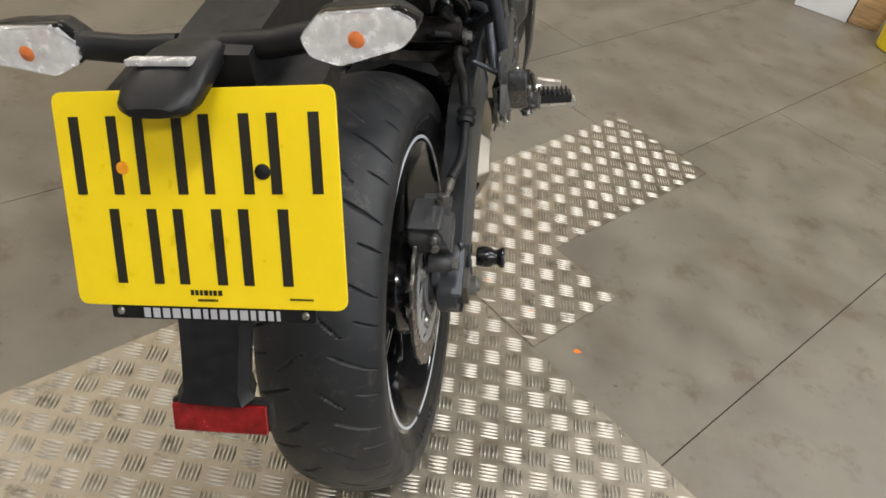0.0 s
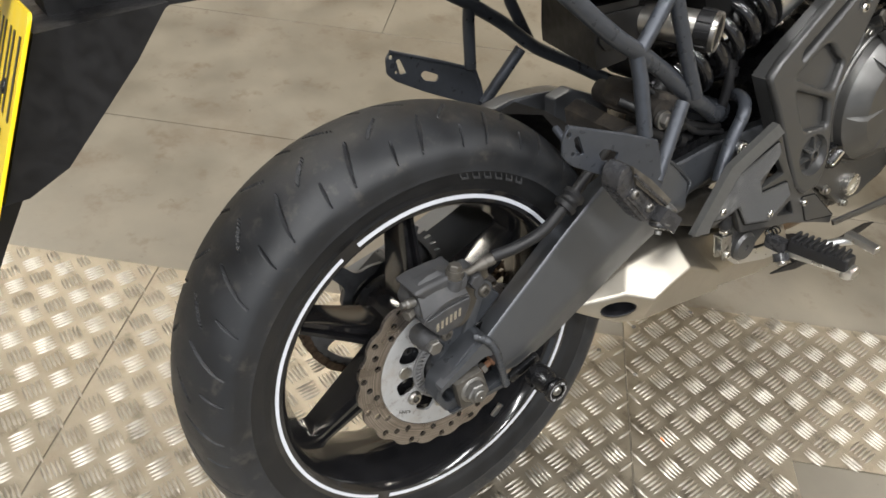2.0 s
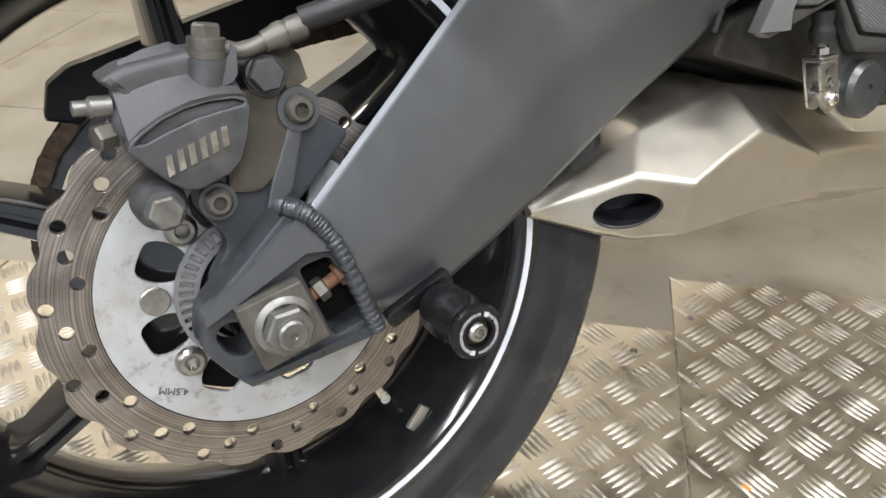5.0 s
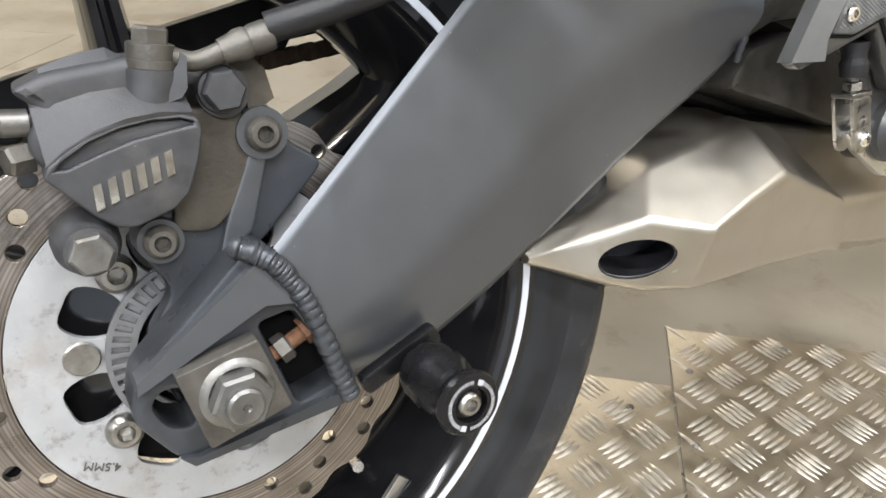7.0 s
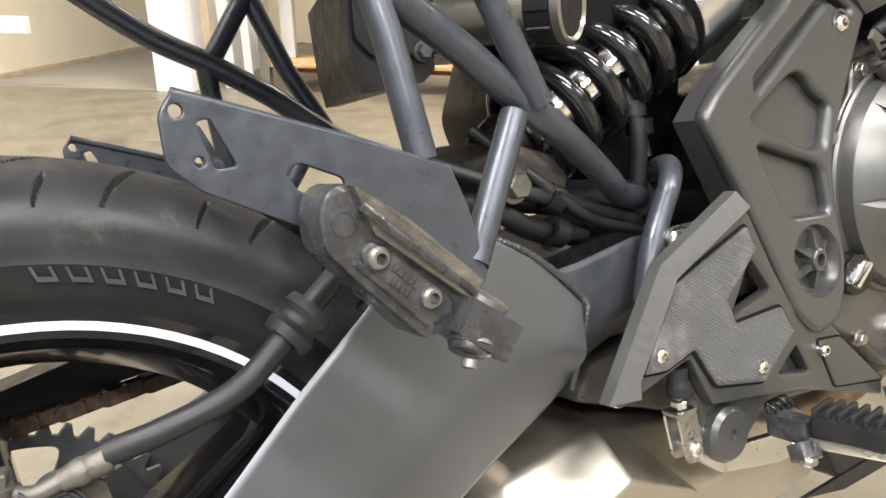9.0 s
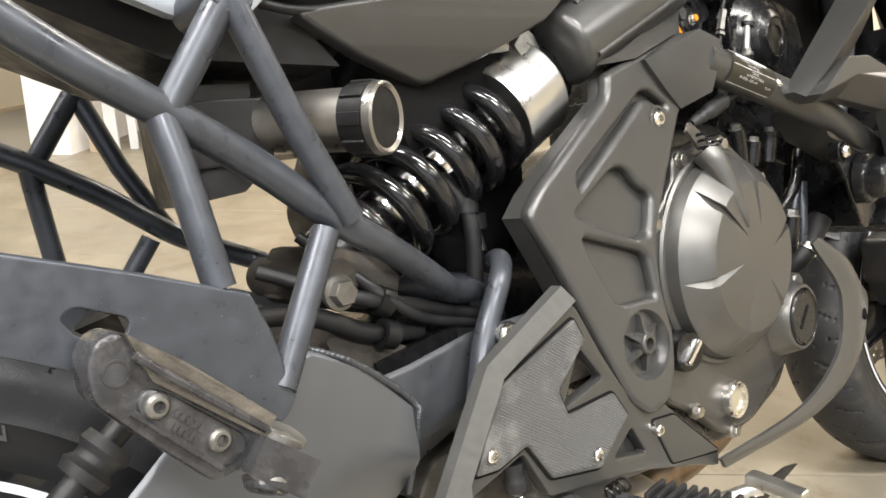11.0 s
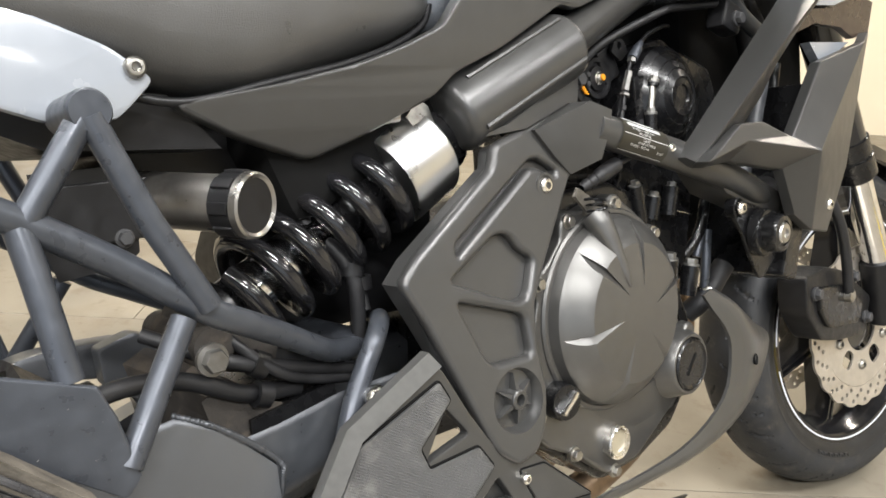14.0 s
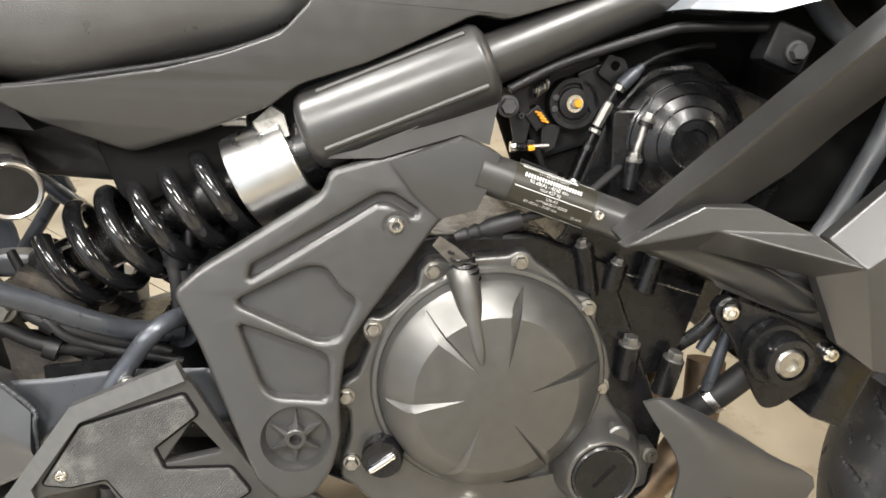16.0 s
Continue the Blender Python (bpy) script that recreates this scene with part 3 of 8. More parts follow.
def wheel(name, m, half, scale, spokes, phase, label, tyre_half, seg, stripes):
    s = scale
    barrel = [(half, 0.231), (half + 0.002, 0.228), (half + 0.002, 0.212), (half - 0.003, 0.207), (half - 0.012, 0.203), (0.020, 0.189), (0, 0.187), (-0.020, 0.189), (-half + 0.012, 0.203), (-half + 0.003, 0.207),
              (-half - 0.002, 0.212), (-half - 0.002, 0.228), (-half, 0.231), (-half + 0.006, 0.222), (-0.03, 0.203), (0.03, 0.203), (half - 0.006, 0.222), (half, 0.231)]
    rim = part(name, ringed(m, [(x, r * s) for x, r in barrel], 96), RIM, bike, label)
    hub = ringed(m, [(0.062, 0.020), (0.064, 0.040), (0.055, 0.052), (0.02, 0.058), (-0.02, 0.058), (-0.06, 0.060), (-0.066, 0.030), (-0.066, 0.02), (0.062, 0.02)], 40)
    part("hub", hub, RIM, rim)
    for k in range(spokes):
        a = phase + 2 * math.pi * k / spokes
        rings = []
        for t in (0.0, 0.15, 0.4, 0.7, 0.9, 1.0):
            r = (0.045 + t * (0.194 - 0.045)) * s
            w = 0.0175 - 0.0075 * t ** 0.7 + (0.008 if t == 1.0 else 0)
            x1, x0 = 0.038 - 0.016 * t, -0.030 + 0.012 * t
            ring = []
            for px, pw in ((x0, -w), (x1 - 0.010, -w), (x1, -w * 0.72), (x1, -w * 0.3), (x1 - 0.007, -w * 0.12), (x1 - 0.007, w * 0.12), (x1, w * 0.3), (x1, w * 0.72), (x1 - 0.010, w), (x0, w)):
                ring.append(m @ Vector((px, r * math.cos(a) - pw * math.sin(a), r * math.sin(a) + pw * math.cos(a))))
            rings.append(ring)
        part("spoke", loft(rings), RIM, rim)
    tyre = part("tyre", tyre_mesh(m, tyre_half, 0.226 * s, 0.312 * s, seg, 96, 21, s), RUBBER, rim, "worn black road tyre with slanted grooves", sharp=30)
    tyre.data.materials.append(RUBBER_SIDE)
    tyre.data.polygons.foreach_set("material_index", [int(abs(2 * (k % 96 + 0.5) / 96 - 1) > 0.84) for k in range(len(tyre.data.polygons))])
    rnd = random.Random(12)
    word = bmesh.new()
    side_x = tyre_half * 0.965
    for start in (80, 260):
        for k in range(6):
            a = radians(start - 3.9 * k)
            for r0, r1, b0, b1 in ((0.2440, 0.2555, -0.0235, -0.0165), (0.2440, 0.2555, 0.0125, 0.0195), (0.2440, 0.2466, -0.0165, 0.0125), (0.2529, 0.2555, -0.0165, 0.0125)):
                ring = [(r * s, a + q + 0.012 * (r - 0.24975) / 0.00575) for r, q in ((r0, b0), (r1, b0), (r1, b1), (r0, b1))]
                hi = [word.verts.new(at_wheel(m, side_x + 0.0014 - 0.06 * abs(0.25 * s - r), r, q)) for r, q in ring]
                lo = [word.verts.new(at_wheel(m, side_x - 0.006, r, q)) for r, q in ring]
                word.faces.new(hi)
                for j in range(4):
                    word.faces.new((lo[j], lo[(j + 1) % 4], hi[(j + 1) % 4], hi[j]))
    for start, stop in ((15, -55), (190, 120), (-95, -140), (108, 84)):
        a = radians(start)
        while a > radians(stop):
            w = rnd.uniform(0.006, 0.016)
            ring = [(r, q) for r, q in ((0.2545 * s, a), (0.2590 * s, a), (0.2590 * s, a - w), (0.2545 * s, a - w))]
            word.faces.new([word.verts.new(at_wheel(m, side_x + 0.0012, r, q)) for r, q in ring])
            a -= w + rnd.choice((0.006, 0.006, 0.03))
    tagged(part("sidewall_relief", word, RUBBER_MARK, rim, "raised marks on the tyre's sidewall"), kind="stuff")
    for a0, a1, r0, r1 in stripes:
        part("rim_stripe", ringed(m, [(half + 0.0019, r0 * s), (half + 0.0029, r0 * s), (half + 0.0029, r1 * s), (half + 0.0019, r1 * s)], 60, a0, a1), STRIPE, rim, "white reflective rim stripe")
        part("rim_stripe", ringed(m, [(-half - 0.0019, r0 * s), (-half - 0.0029, r0 * s), (-half - 0.0029, r1 * s), (-half - 0.0019, r1 * s)], 60, a0, a1), STRIPE, rim, "white reflective rim stripe")
    return rim


REAR = Matrix.Translation(AXLE)
rear_wheel = wheel("rear_wheel", REAR, 0.066, 1.0, 6, radians(91), "gloss black cast rear wheel", 0.080, 1764,
                   ((radians(-115), radians(115), 0.2165, 0.2215), (radians(121), radians(240), 0.2170, 0.2212)))


def wave(r, lobes, depth, n=240):
    return [(r - depth * (0.5 - 0.5 * math.cos(2 * math.pi * k / n * lobes)) ** 1.6) for k in range(n)]


def brake_disc(m, parent, r_out, x, carrier_mat, windows, holes_per_row, bolts, phase=0.25, band_mat=None):
    rr = wave(r_out, 20, 0.0045)
    outer = [(rr[k] * math.cos(2 * math.pi * k / 240), rr[k] * math.sin(2 * math.pi * k / 240)) for k in range(240)]
    band_in = r_out * 0.745
    holes = [ring2(0, 0, band_in, 90)]
    for k in range(holes_per_row):
        for r, ph, in ((r_out * 0.93, 0.0), (r_out * 0.865, 0.33), (r_out * 0.80, 0.66)):
            a = 2 * math.pi * (k + ph) / holes_per_row
            holes.append(ring2(r * math.cos(a), r * math.sin(a), 0.0042, 12))
    band = plate(outer, x - 0.0025, x + 0.0025, holes, 0.0006)
    band.transform(m)
    disc = part("brake_disc", band, band_mat or BAND, parent, "wavy drilled steel brake disc, brown tinged" if not band_mat else "pale wavy drilled steel brake disc")
    win = []
    for k in range(windows):
        a = 2 * math.pi * k / windows + phase
        c = []
        for rad, da in ((r_out * 0.36, -0.19), (r_out * 0.48, -0.23), (r_out * 0.58, -0.15), (r_out * 0.58, 0.15), (r_out * 0.48, 0.23), (r_out * 0.36, 0.19)):
            c.append((rad * math.cos(a + da), rad * math.sin(a + da)))
        win.append(rounded(c, 0.010, 3))
    car = plate(ring2(0, 0, band_in - 0.0005, 90), x - 0.0022, x + 0.0020, [ring2(0, 0, r_out * 0.30, 50), *win], 0.0006)
    car.transform(m)
    part("disc_carrier", car, carrier_mat, disc, "pale bare steel disc carrier")
    for k in range(bolts * 2):
        a = 2 * math.pi * (k + 0.5) / windows + phase
        if k % 2 == 0:
            part("disc_stud", lathe(bmesh.new(), [(0, 0.0088), (0.0015, 0.0088), (0.0022, 0.0080), (0.0022, 0)], m @ Vector((x + 0.002, r_out * 0.475 * math.cos(a), r_out * 0.475 * math.sin(a))), m.to_3x3() @ Vector((1, 0, 0)), 24), STEEL, disc)
            continue
        cap_screw(m @ Vector((x + 0.002, r_out * 0.475 * math.cos(a), r_out * 0.475 * math.sin(a))), 0.0098, STEEL, disc, m.to_3x3() @ Vector((1, 0, 0)), "disc_screw")
    return disc


rear_disc = brake_disc(REAR, rear_wheel, 0.1255, 0.082, CARRIER, 8, 15, 4, radians(147))
part("disc_mount", ringed(REAR, [(0.040, 0.030), (0.074, 0.034), (0.076, 0.040), (0.070, 0.046), (0.064, 0.078), (0.050, 0.084), (0.030, 0.070)], 60), RIM, rear_wheel)
lettering("4.5MM", 0.0065, side_frame(-0.064, 0.262, 0.0843, 155), DULL, rear_disc, "stamped_size")
# slotted sensor ring inside the disc
slots = []
for k in range(48):
    a = 2 * math.pi * k / 48
    c = []
    for r, d in ((0.0385, -0.036), (0.0468, -0.034), (0.0468, 0.034), (0.0385, 0.036)):
        c.append((r * math.cos(a + d), 0.312 + r * math.sin(a + d)))
    slots.append(c)
part("sensor_ring", plate(ring2(0, 0.312, 0.0495, 60), 0.086, 0.089, [ring2(0, 0.312, 0.035, 48), *slots], 0.0003), SENSOR, rear_wheel, "slotted steel sensor ring")
part("axle_spacer", turned([(0.06, 0.03), (0.088, 0.03), (0.094, 0.026), (0.108, 0.024), (0.108, 0.0)], (0, 0, 0.310)), CAST, rear_wheel)
part("axle_shaft", turned([(-0.13, 0.0), (-0.13, 0.010), (0.145, 0.010), (0.145, 0.0)], (0, 0.002, 0.309), seg=20), STEEL, rear_wheel)
part("tyre_valve", pipe([(0.004, 0.092, 0.154), (0.030, 0.088, 0.160)], 0.0042, 10, False), BRIGHT, rear_wheel, "bright metal tyre valve")
part("wheel_weight", block((0.004, 0.022, 0.010), Matrix.Translation((0.050, 0.105, 0.145)) @ Matrix.Rotation(radians(45), 4, "X"), 0.001), ALU, rear_wheel)

# chain drive on the far side
XC = -0.098
teeth = []
for k in range(46 * 4):
    a = 2 * math.pi * k / (46 * 4)
    r = 0.1105 if k % 4 in (0, 3) else 0.1195
    teeth.append((r * math.cos(a), 0.312 + r * math.sin(a)))
cut = []
for k in range(5):
    a = 2 * math.pi * k / 5 + 0.4
    c = []
    for r, d in ((0.056, -0.40), (0.085, -0.50), (0.103, -0.50), (0.103, -0.25), (0.103, 0.0), (0.103, 0.25), (0.103, 0.50), (0.085, 0.50), (0.056, 0.40), (0.056, 0.0)):
        c.append((r * math.cos(a + d), 0.312 + r * math.sin(a + d)))
    cut.append(rounded(c, 0.015, 3))
part("rear_sprocket", plate(teeth, XC - 0.003, XC + 0.003, [ring2(0, 0.312, 0.04, 40), *cut], 0.0005), SPROCKET, rear_wheel, "grey steel rear sprocket")
chain = part("drive_chain", pipe([(XC - 0.006, 0.6600, 0.463), (XC + 0.006, 0.6600, 0.463)], 0.004, 8, False), CHAIN, bike, "rusty greasy drive chain")
path = []
for k in range(43):
    path.append(Vector((0.66 - 0.0158 * k, 0.463 - 0.00080 * k)))
a = radians(88)
while a < radians(272):
    path.append(Vector((0.1175 * math.cos(a), 0.312 + 0.1175 * math.sin(a))))
    a += 0.0158 / 0.1175
for k in range(1, 41):
    path.append(Vector((0.0158 * k, 0.1950 + 0.0052 * k)))


def link_mesh(wide):
    outer = [(0.0105 * math.cos(t) * 0.55 + (0.0055 if math.cos(t) > 0 else -0.0055), 0.0062 * math.sin(t)) for t in [2 * math.pi * k / 12 for k in range(12)]]
    x = 0.0095 if wide else 0.0068
    bm = join(plate(outer, x - 0.001, x + 0.001, (), 0.0003), plate(outer, -x - 0.001, -x + 0.001, (), 0.0003),
              turned([(-x, 0.0), (-x, 0.0048), (x, 0.0048), (x, 0)], (0, 0.0055, 0), seg=8))
    me = bpy.data.meshes.new("link")
    bm.to_mesh(me)
    bm.free()
    me.materials.append(CHAIN)
    return me


links = (link_mesh(True), link_mesh(False))
for k, (p, q) in enumerate(zip(path, path[1:])):
    ob = new("chain_link", links[k % 2])
    ob.parent = chain
    ob.matrix_local = Matrix.Translation((XC, (p.x + q.x) / 2, (p.y + q.y) / 2)) @ Matrix.Rotation(math.atan2(q.y - p.y, q.x - p.x), 4, "X")
guard = [(-0.086, 0.414), (-0.077, 0.438), (-0.060, 0.448), (0.011, 0.4614), (0.104, 0.479), (0.190, 0.494), (0.300, 0.510), (0.300, 0.478), (0.1746, 0.452), (0.115, 0.4470), (0.044, 0.4415), (0.007, 0.4395), (-0.030, 0.430), (-0.064, 0.406)]
part("chain_guard", plate(rounded(guard, 0.003), -0.122, -0.086, (), 0.002), DARK, bike, "black plastic chain guard")


# ---- swing arm ----
def arm_ring(t, b, x_in, x_out, crease=0.60):
    t, b = Vector(t), Vector(b)
    ch = t + (b - t).normalized() * 0.0045
    c0, c, c1 = t.lerp(b, crease - 0.08), t.lerp(b, crease), t.lerp(b, crease + 0.08)
    low = b + (t - b).normalized() * 0.008
    back = t + (b - t).normalized() * 0.022
    return [Vector((x_in, *back)), Vector((x_out - 0.0062, *t)), Vector((x_out - 0.0022, *ch)), Vector((x_out + 0.0012, *c0)), Vector((x_out + 0.0010, *c)), Vector((x_out - 0.0020, *c1)), Vector((x_out - 0.019, *low)), Vector((x_out - 0.026, *b)), Vector((x_in, *b))]


STATIONS = (((0.027, 0.365), (0.058, 0.281)), ((0.063, 0.3955), (0.100, 0.277)), ((0.108, 0.4335), (0.160, 0.304)), ((0.153, 0.472), (0.203, 0.327)), ((0.206, 0.5125), (0.250, 0.353)),
            ((0.250, 0.529), (0.287, 0.373)), ((0.290, 0.533), (0.322, 0.389)), ((0.326, 0.514), (0.343, 0.399)), ((0.360, 0.478), (0.356, 0.407)))
arm = part("swing_arm", ease(loft([arm_ring(t, b, 0.092, 0.139, 0.56) for t, b in STATIONS]), 0.0034, 9, 3), SATIN, bike, "satin charcoal aluminium swing arm", sharp=60)
FRONT = (((0.325, 0.494), (0.343, 0.402)), ((0.375, 0.497), (0.385, 0.415)), ((0.433, 0.505), (0.420, 0.426)), ((0.62, 0.505), (0.62, 0.420)))
neck = part("swing_arm_neck", ease(loft([arm_ring(t, b, 0.070, 0.124) for t, b in FRONT]), 0.003, 20), CHARCOAL, arm)
part("cross_brace", ease(loft([[Vector((x, 0.36, 0.42)), Vector((x, 0.36, 0.50)), Vector((x, 0.44, 0.51)), Vector((x, 0.44, 0.43))] for x in (-0.07, 0.10)]), 0.01), BLACK, arm)
FAR_ARM = (((-0.035, 0.338), (-0.030, 0.280)), ((0.040, 0.356), (0.050, 0.290)), ((0.090, 0.372), (0.095, 0.300)), ((0.130, 0.386), (0.135, 0.308)), ((0.174, 0.404), (0.178, 0.322)), ((0.215, 0.425), (0.215, 0.335)), ((0.330, 0.465), (0.335, 0.385)), ((0.46, 0.50), (0.46, 0.43)))
part("swing_arm_far", ease(loft([[Vector((-0.150, *t)), Vector((-0.116, *t)), Vector((-0.116, *q)), Vector((-0.150, *q))] for t, q in FAR_ARM]), 0.004, 30, 2), SATIN, arm)
mirror_part(neck, arm)
HOOP = [(0.100, 0.440), (0.150, 0.505), (0.190, 0.532), (0.2097, 0.5440), (0.2502, 0.552), (0.293, 0.551), (0.335, 0.547), (0.400, 0.522), (0.400, 0.470), (0.360, 0.500), (0.3145, 0.5113), (0.2658, 0.5217), (0.235, 0.523), (0.205, 0.515), (0.165, 0.488), (0.120, 0.430)]
part("swing_arm_hoop", plate(rounded(HOOP, 0.010), -0.128, -0.096, (), 0.005), SATIN, arm, "arched far leg of the swing arm")
BRIDGE = [(0.285, 0.532), (0.280, 0.556), (0.302, 0.566), (0.371, 0.545), (0.430, 0.515), (0.430, 0.470), (0.385, 0.480), (0.330, 0.505)]
sag = ((-0.066, -0.020), (-0.030, -0.045), (0.030, -0.050), (0.070, -0.045), (0.096, -0.030))
part("swing_arm_bridge", ease(loft([[Vector((x, y - dz * 1.5 * (y < 0.31), z + dz)) for y, z in BRIDGE] for x, dz in sag]), 0.004, 30), GRIME_SHADE, arm, "grimy black cross bridge over the tyre")
web = part("bridge_plate", plate(rounded([(0.297, 0.550), (0.329, 0.5585), (0.402, 0.526), (0.412, 0.465), (0.330, 0.490), (0.298, 0.5155)], 0.004), -0.084, -0.060, (), 0.003), SATIN, arm, "angular upright plate of the swing arm bridge")
hex_bolt((-0.059, 0.350, 0.5310), 0.0055, ZINC, web)
FORK = [(0.031, 0.371), (0.020, 0.372), (-0.040, 0.325), (-0.046, 0.305), (-0.030, 0.278), (0.030, 0.276), (0.064, 0.281), (0.060, 0.300)]
window = [(0.018, 0.334), (0.036, 0.336), (0.054, 0.291), (0.030, 0.286)]
eye_slot = [(-0.0365, 0.3095), (-0.031, 0.3155), (-0.0215, 0.3145), (-0.018, 0.304), (-0.0202, 0.2930), (-0.0313, 0.2965)]
fork_end = part("axle_plate", plate(rounded(FORK, 0.006), 0.102, 0.133, [rounded(window, 0.004), rounded(eye_slot, 0.005)], 0.003), CHARCOAL, arm)
part("axle_plate_back", plate(rounded([(0.06, 0.365), (0.00, 0.345), (-0.03, 0.32), (-0.02, 0.285), (0.06, 0.29)], 0.006), 0.096, 0.108, (), 0.002), BLACK, arm)
part("wedge_ridge", slab([(0.139, 0.029, 0.371), (0.139, -0.040, 0.326), (0.139, -0.041, 0.320), (0.140, 0.022, 0.345), (0.140, 0.036, 0.342)], 0.014, 0.003), SATIN, arm)
mirror_part(fork_end, arm)


def weld(pts, r, parent, beads, seed=2):
    """One rippled bead of weld along a soft line."""
    rnd = random.Random(seed)
    path = smooth_path(pts, 14)
    n = beads * 5
    fine, radii, swell = [], [], 1.0
    for k in range(n + 1):
        f = k / n * (len(path) - 1)
        i = min(int(f), len(path) - 2)
        if k % 5 == 0:
            swell = rnd.uniform(0.90, 1.08)
        fine.append(path[i].lerp(path[i + 1], f - i) + Vector((0, rnd.uniform(-1, 1), rnd.uniform(-1, 1))) * r * 0.03)
        radii.append(r * swell * (0.86, 0.95, 1.0, 1.0, 0.94)[k % 5])
    return part("weld_bead", tube(bmesh.new(), fine, r, 14, False, True, radii), CHARCOAL, parent, sharp=50)


weld([(0.132, 0.015, 0.374), (0.138, 0.0265, 0.367), (0.139, 0.0345, 0.356), (0.139, 0.0425, 0.3375), (0.1385, 0.0500, 0.306), (0.137, 0.0560, 0.282)], 0.0054, arm, 30)
weld([(0.128, 0.2905, 0.534), (0.136, 0.3208, 0.5157), (0.137, 0.3607, 0.478), (0.137, 0.3625, 0.460), (0.122, 0.356, 0.408)], 0.0026, arm, 40, 5)

block_out = [(-0.025, 0.327), (0.014, 0.333), (0.024, 0.294), (-0.017, 0.286)]
part("chain_adjuster", plate(rounded(block_out, 0.0015, 2), 0.134, 0.146, (), 0.0010), DULL, arm, "scuffed brown-grey axle block")
NUT = (0.1435, 0.000, 0.3095)
nut = lathe(bmesh.new(), [(0.0, 0.0), (0.0, 0.0175), (0.0022, 0.0180), (0.0042, 0.0160), (0.0048, 0.0140)], NUT, seg=36)
lathe(nut, [(0.003, 0.0146), (0.0125, 0.0146), (0.0140, 0.0130), (0.0140, 0.0090)], NUT, seg=6)
lathe(nut, [(0.0140, 0.0090), (0.0175, 0.0088), (0.0188, 0.0074), (0.0188, 0.0022), (0.0176, 0.0014), (0.0176, 0)], NUT, seg=28)
part("axle_nut", nut, ZINC, arm, "dull grey axle nut")
part("lower_ledge", slab([(0.137, -0.030, 0.2815), (0.137, -0.022, 0.2790), (0.138, 0.046, 0.2860), (0.138, 0.061, 0.2850), (0.137, 0.051, 0.279), (0.136, -0.0245, 0.2745)], 0.010, 0.002), CHARCOAL, arm)
part("adjuster_screw", pipe([(0.126, 0.020, 0.312), (0.126, 0.062, 0.328)], 0.0042, 12, False), RUST, arm, "rusty threaded adjuster screw")
part("lock_nut", hexa(0, 0.007, 0.0075, (0.126, 0.026, 0.314), (0, 0.93, 0.36)), DULL, arm)
part("lock_nut", hexa(0, 0.006, 0.0072, (0.126, 0.040, 0.320), (0, 0.93, 0.36)), RUST, arm)
# black sheet inside the window: the recess's shade put in as colour
part("recess_shade", plate(window, 0.106, 0.112, (), 0.0), SHADOW_BLACK, arm)
hex_bolt((0.120, 0.000, 0.276), 0.007, STEEL, arm, (0.3, -0.2, -1))
for k in range(9):
    part("index_mark", block((0.0006, 0.0009, 0.006 if k % 4 == 0 else 0.004), Matrix.Translation((0.1385, -0.018 + 0.0042 * k, 0.3345 + 0.0021 * k)) @ Matrix.Rotation(radians(-25), 4, "X"), 0), SHADOW_BLACK, arm)

# cotton-reel spool
spool = part("paddock_spool", turned([(-0.045, 0.0), (-0.045, 0.0150), (-0.040, 0.0166), (-0.030, 0.0172), (-0.022, 0.0160), (-0.017, 0.0125), (-0.011, 0.0125), (-0.007, 0.0160), (-0.003, 0.0172), (-0.0005, 0.0162), (0.0, 0.0150), (0.0005, 0.0092), (-0.004, 0.0088), (-0.004, 0.0)], (0.190, 0.0970, 0.2860), (1, 0.02, -0.02), 44), BLACK, bike, "black plastic paddock stand spool")
cap_screw((0.1870, 0.0970, 0.2860), 0.0066, STEEL, spool)
part("spool_washer", turned([(-0.005, 0.0), (-0.0032, 0.0), (-0.0032, 0.0085), (-0.005, 0.0085)], (0.190, 0.0970, 0.2860), seg=28), BLACK, spool)
part("spool_bracket", block((0.010, 0.050, 0.012), Matrix.Translation((0.132, 0.088, 0.291)) @ Matrix.Rotation(radians(20), 4, "X"), 0.003), BLACK, spool)
ring_bm = bmesh.new()
rnd = random.Random(8)
ang = 0.0
while ang < 2 * math.pi - 0.05:
    turn_a = ang % math.pi
    big = turn_a < 0.10
    w = 0.26 if big else rnd.uniform(0.028, 0.055)
    r0, r1 = (0.0106, 0.0136) if big else (0.0111, 0.0130)
    if big or turn_a > 0.45:
        loop = [(r0, ang), (r1, ang), (r1, ang + w), (r0, ang + w)]
        ring_bm.faces.new([ring_bm.verts.new((0.1908, 0.0970 + r * math.cos(q + 0.9), 0.2860 + r * math.sin(q + 0.9))) for r, q in loop])
    ang += w + 0.042
tagged(part("print_ring", ring_bm, GREY_INK, spool, "white print round the spool's face"), kind="stuff")

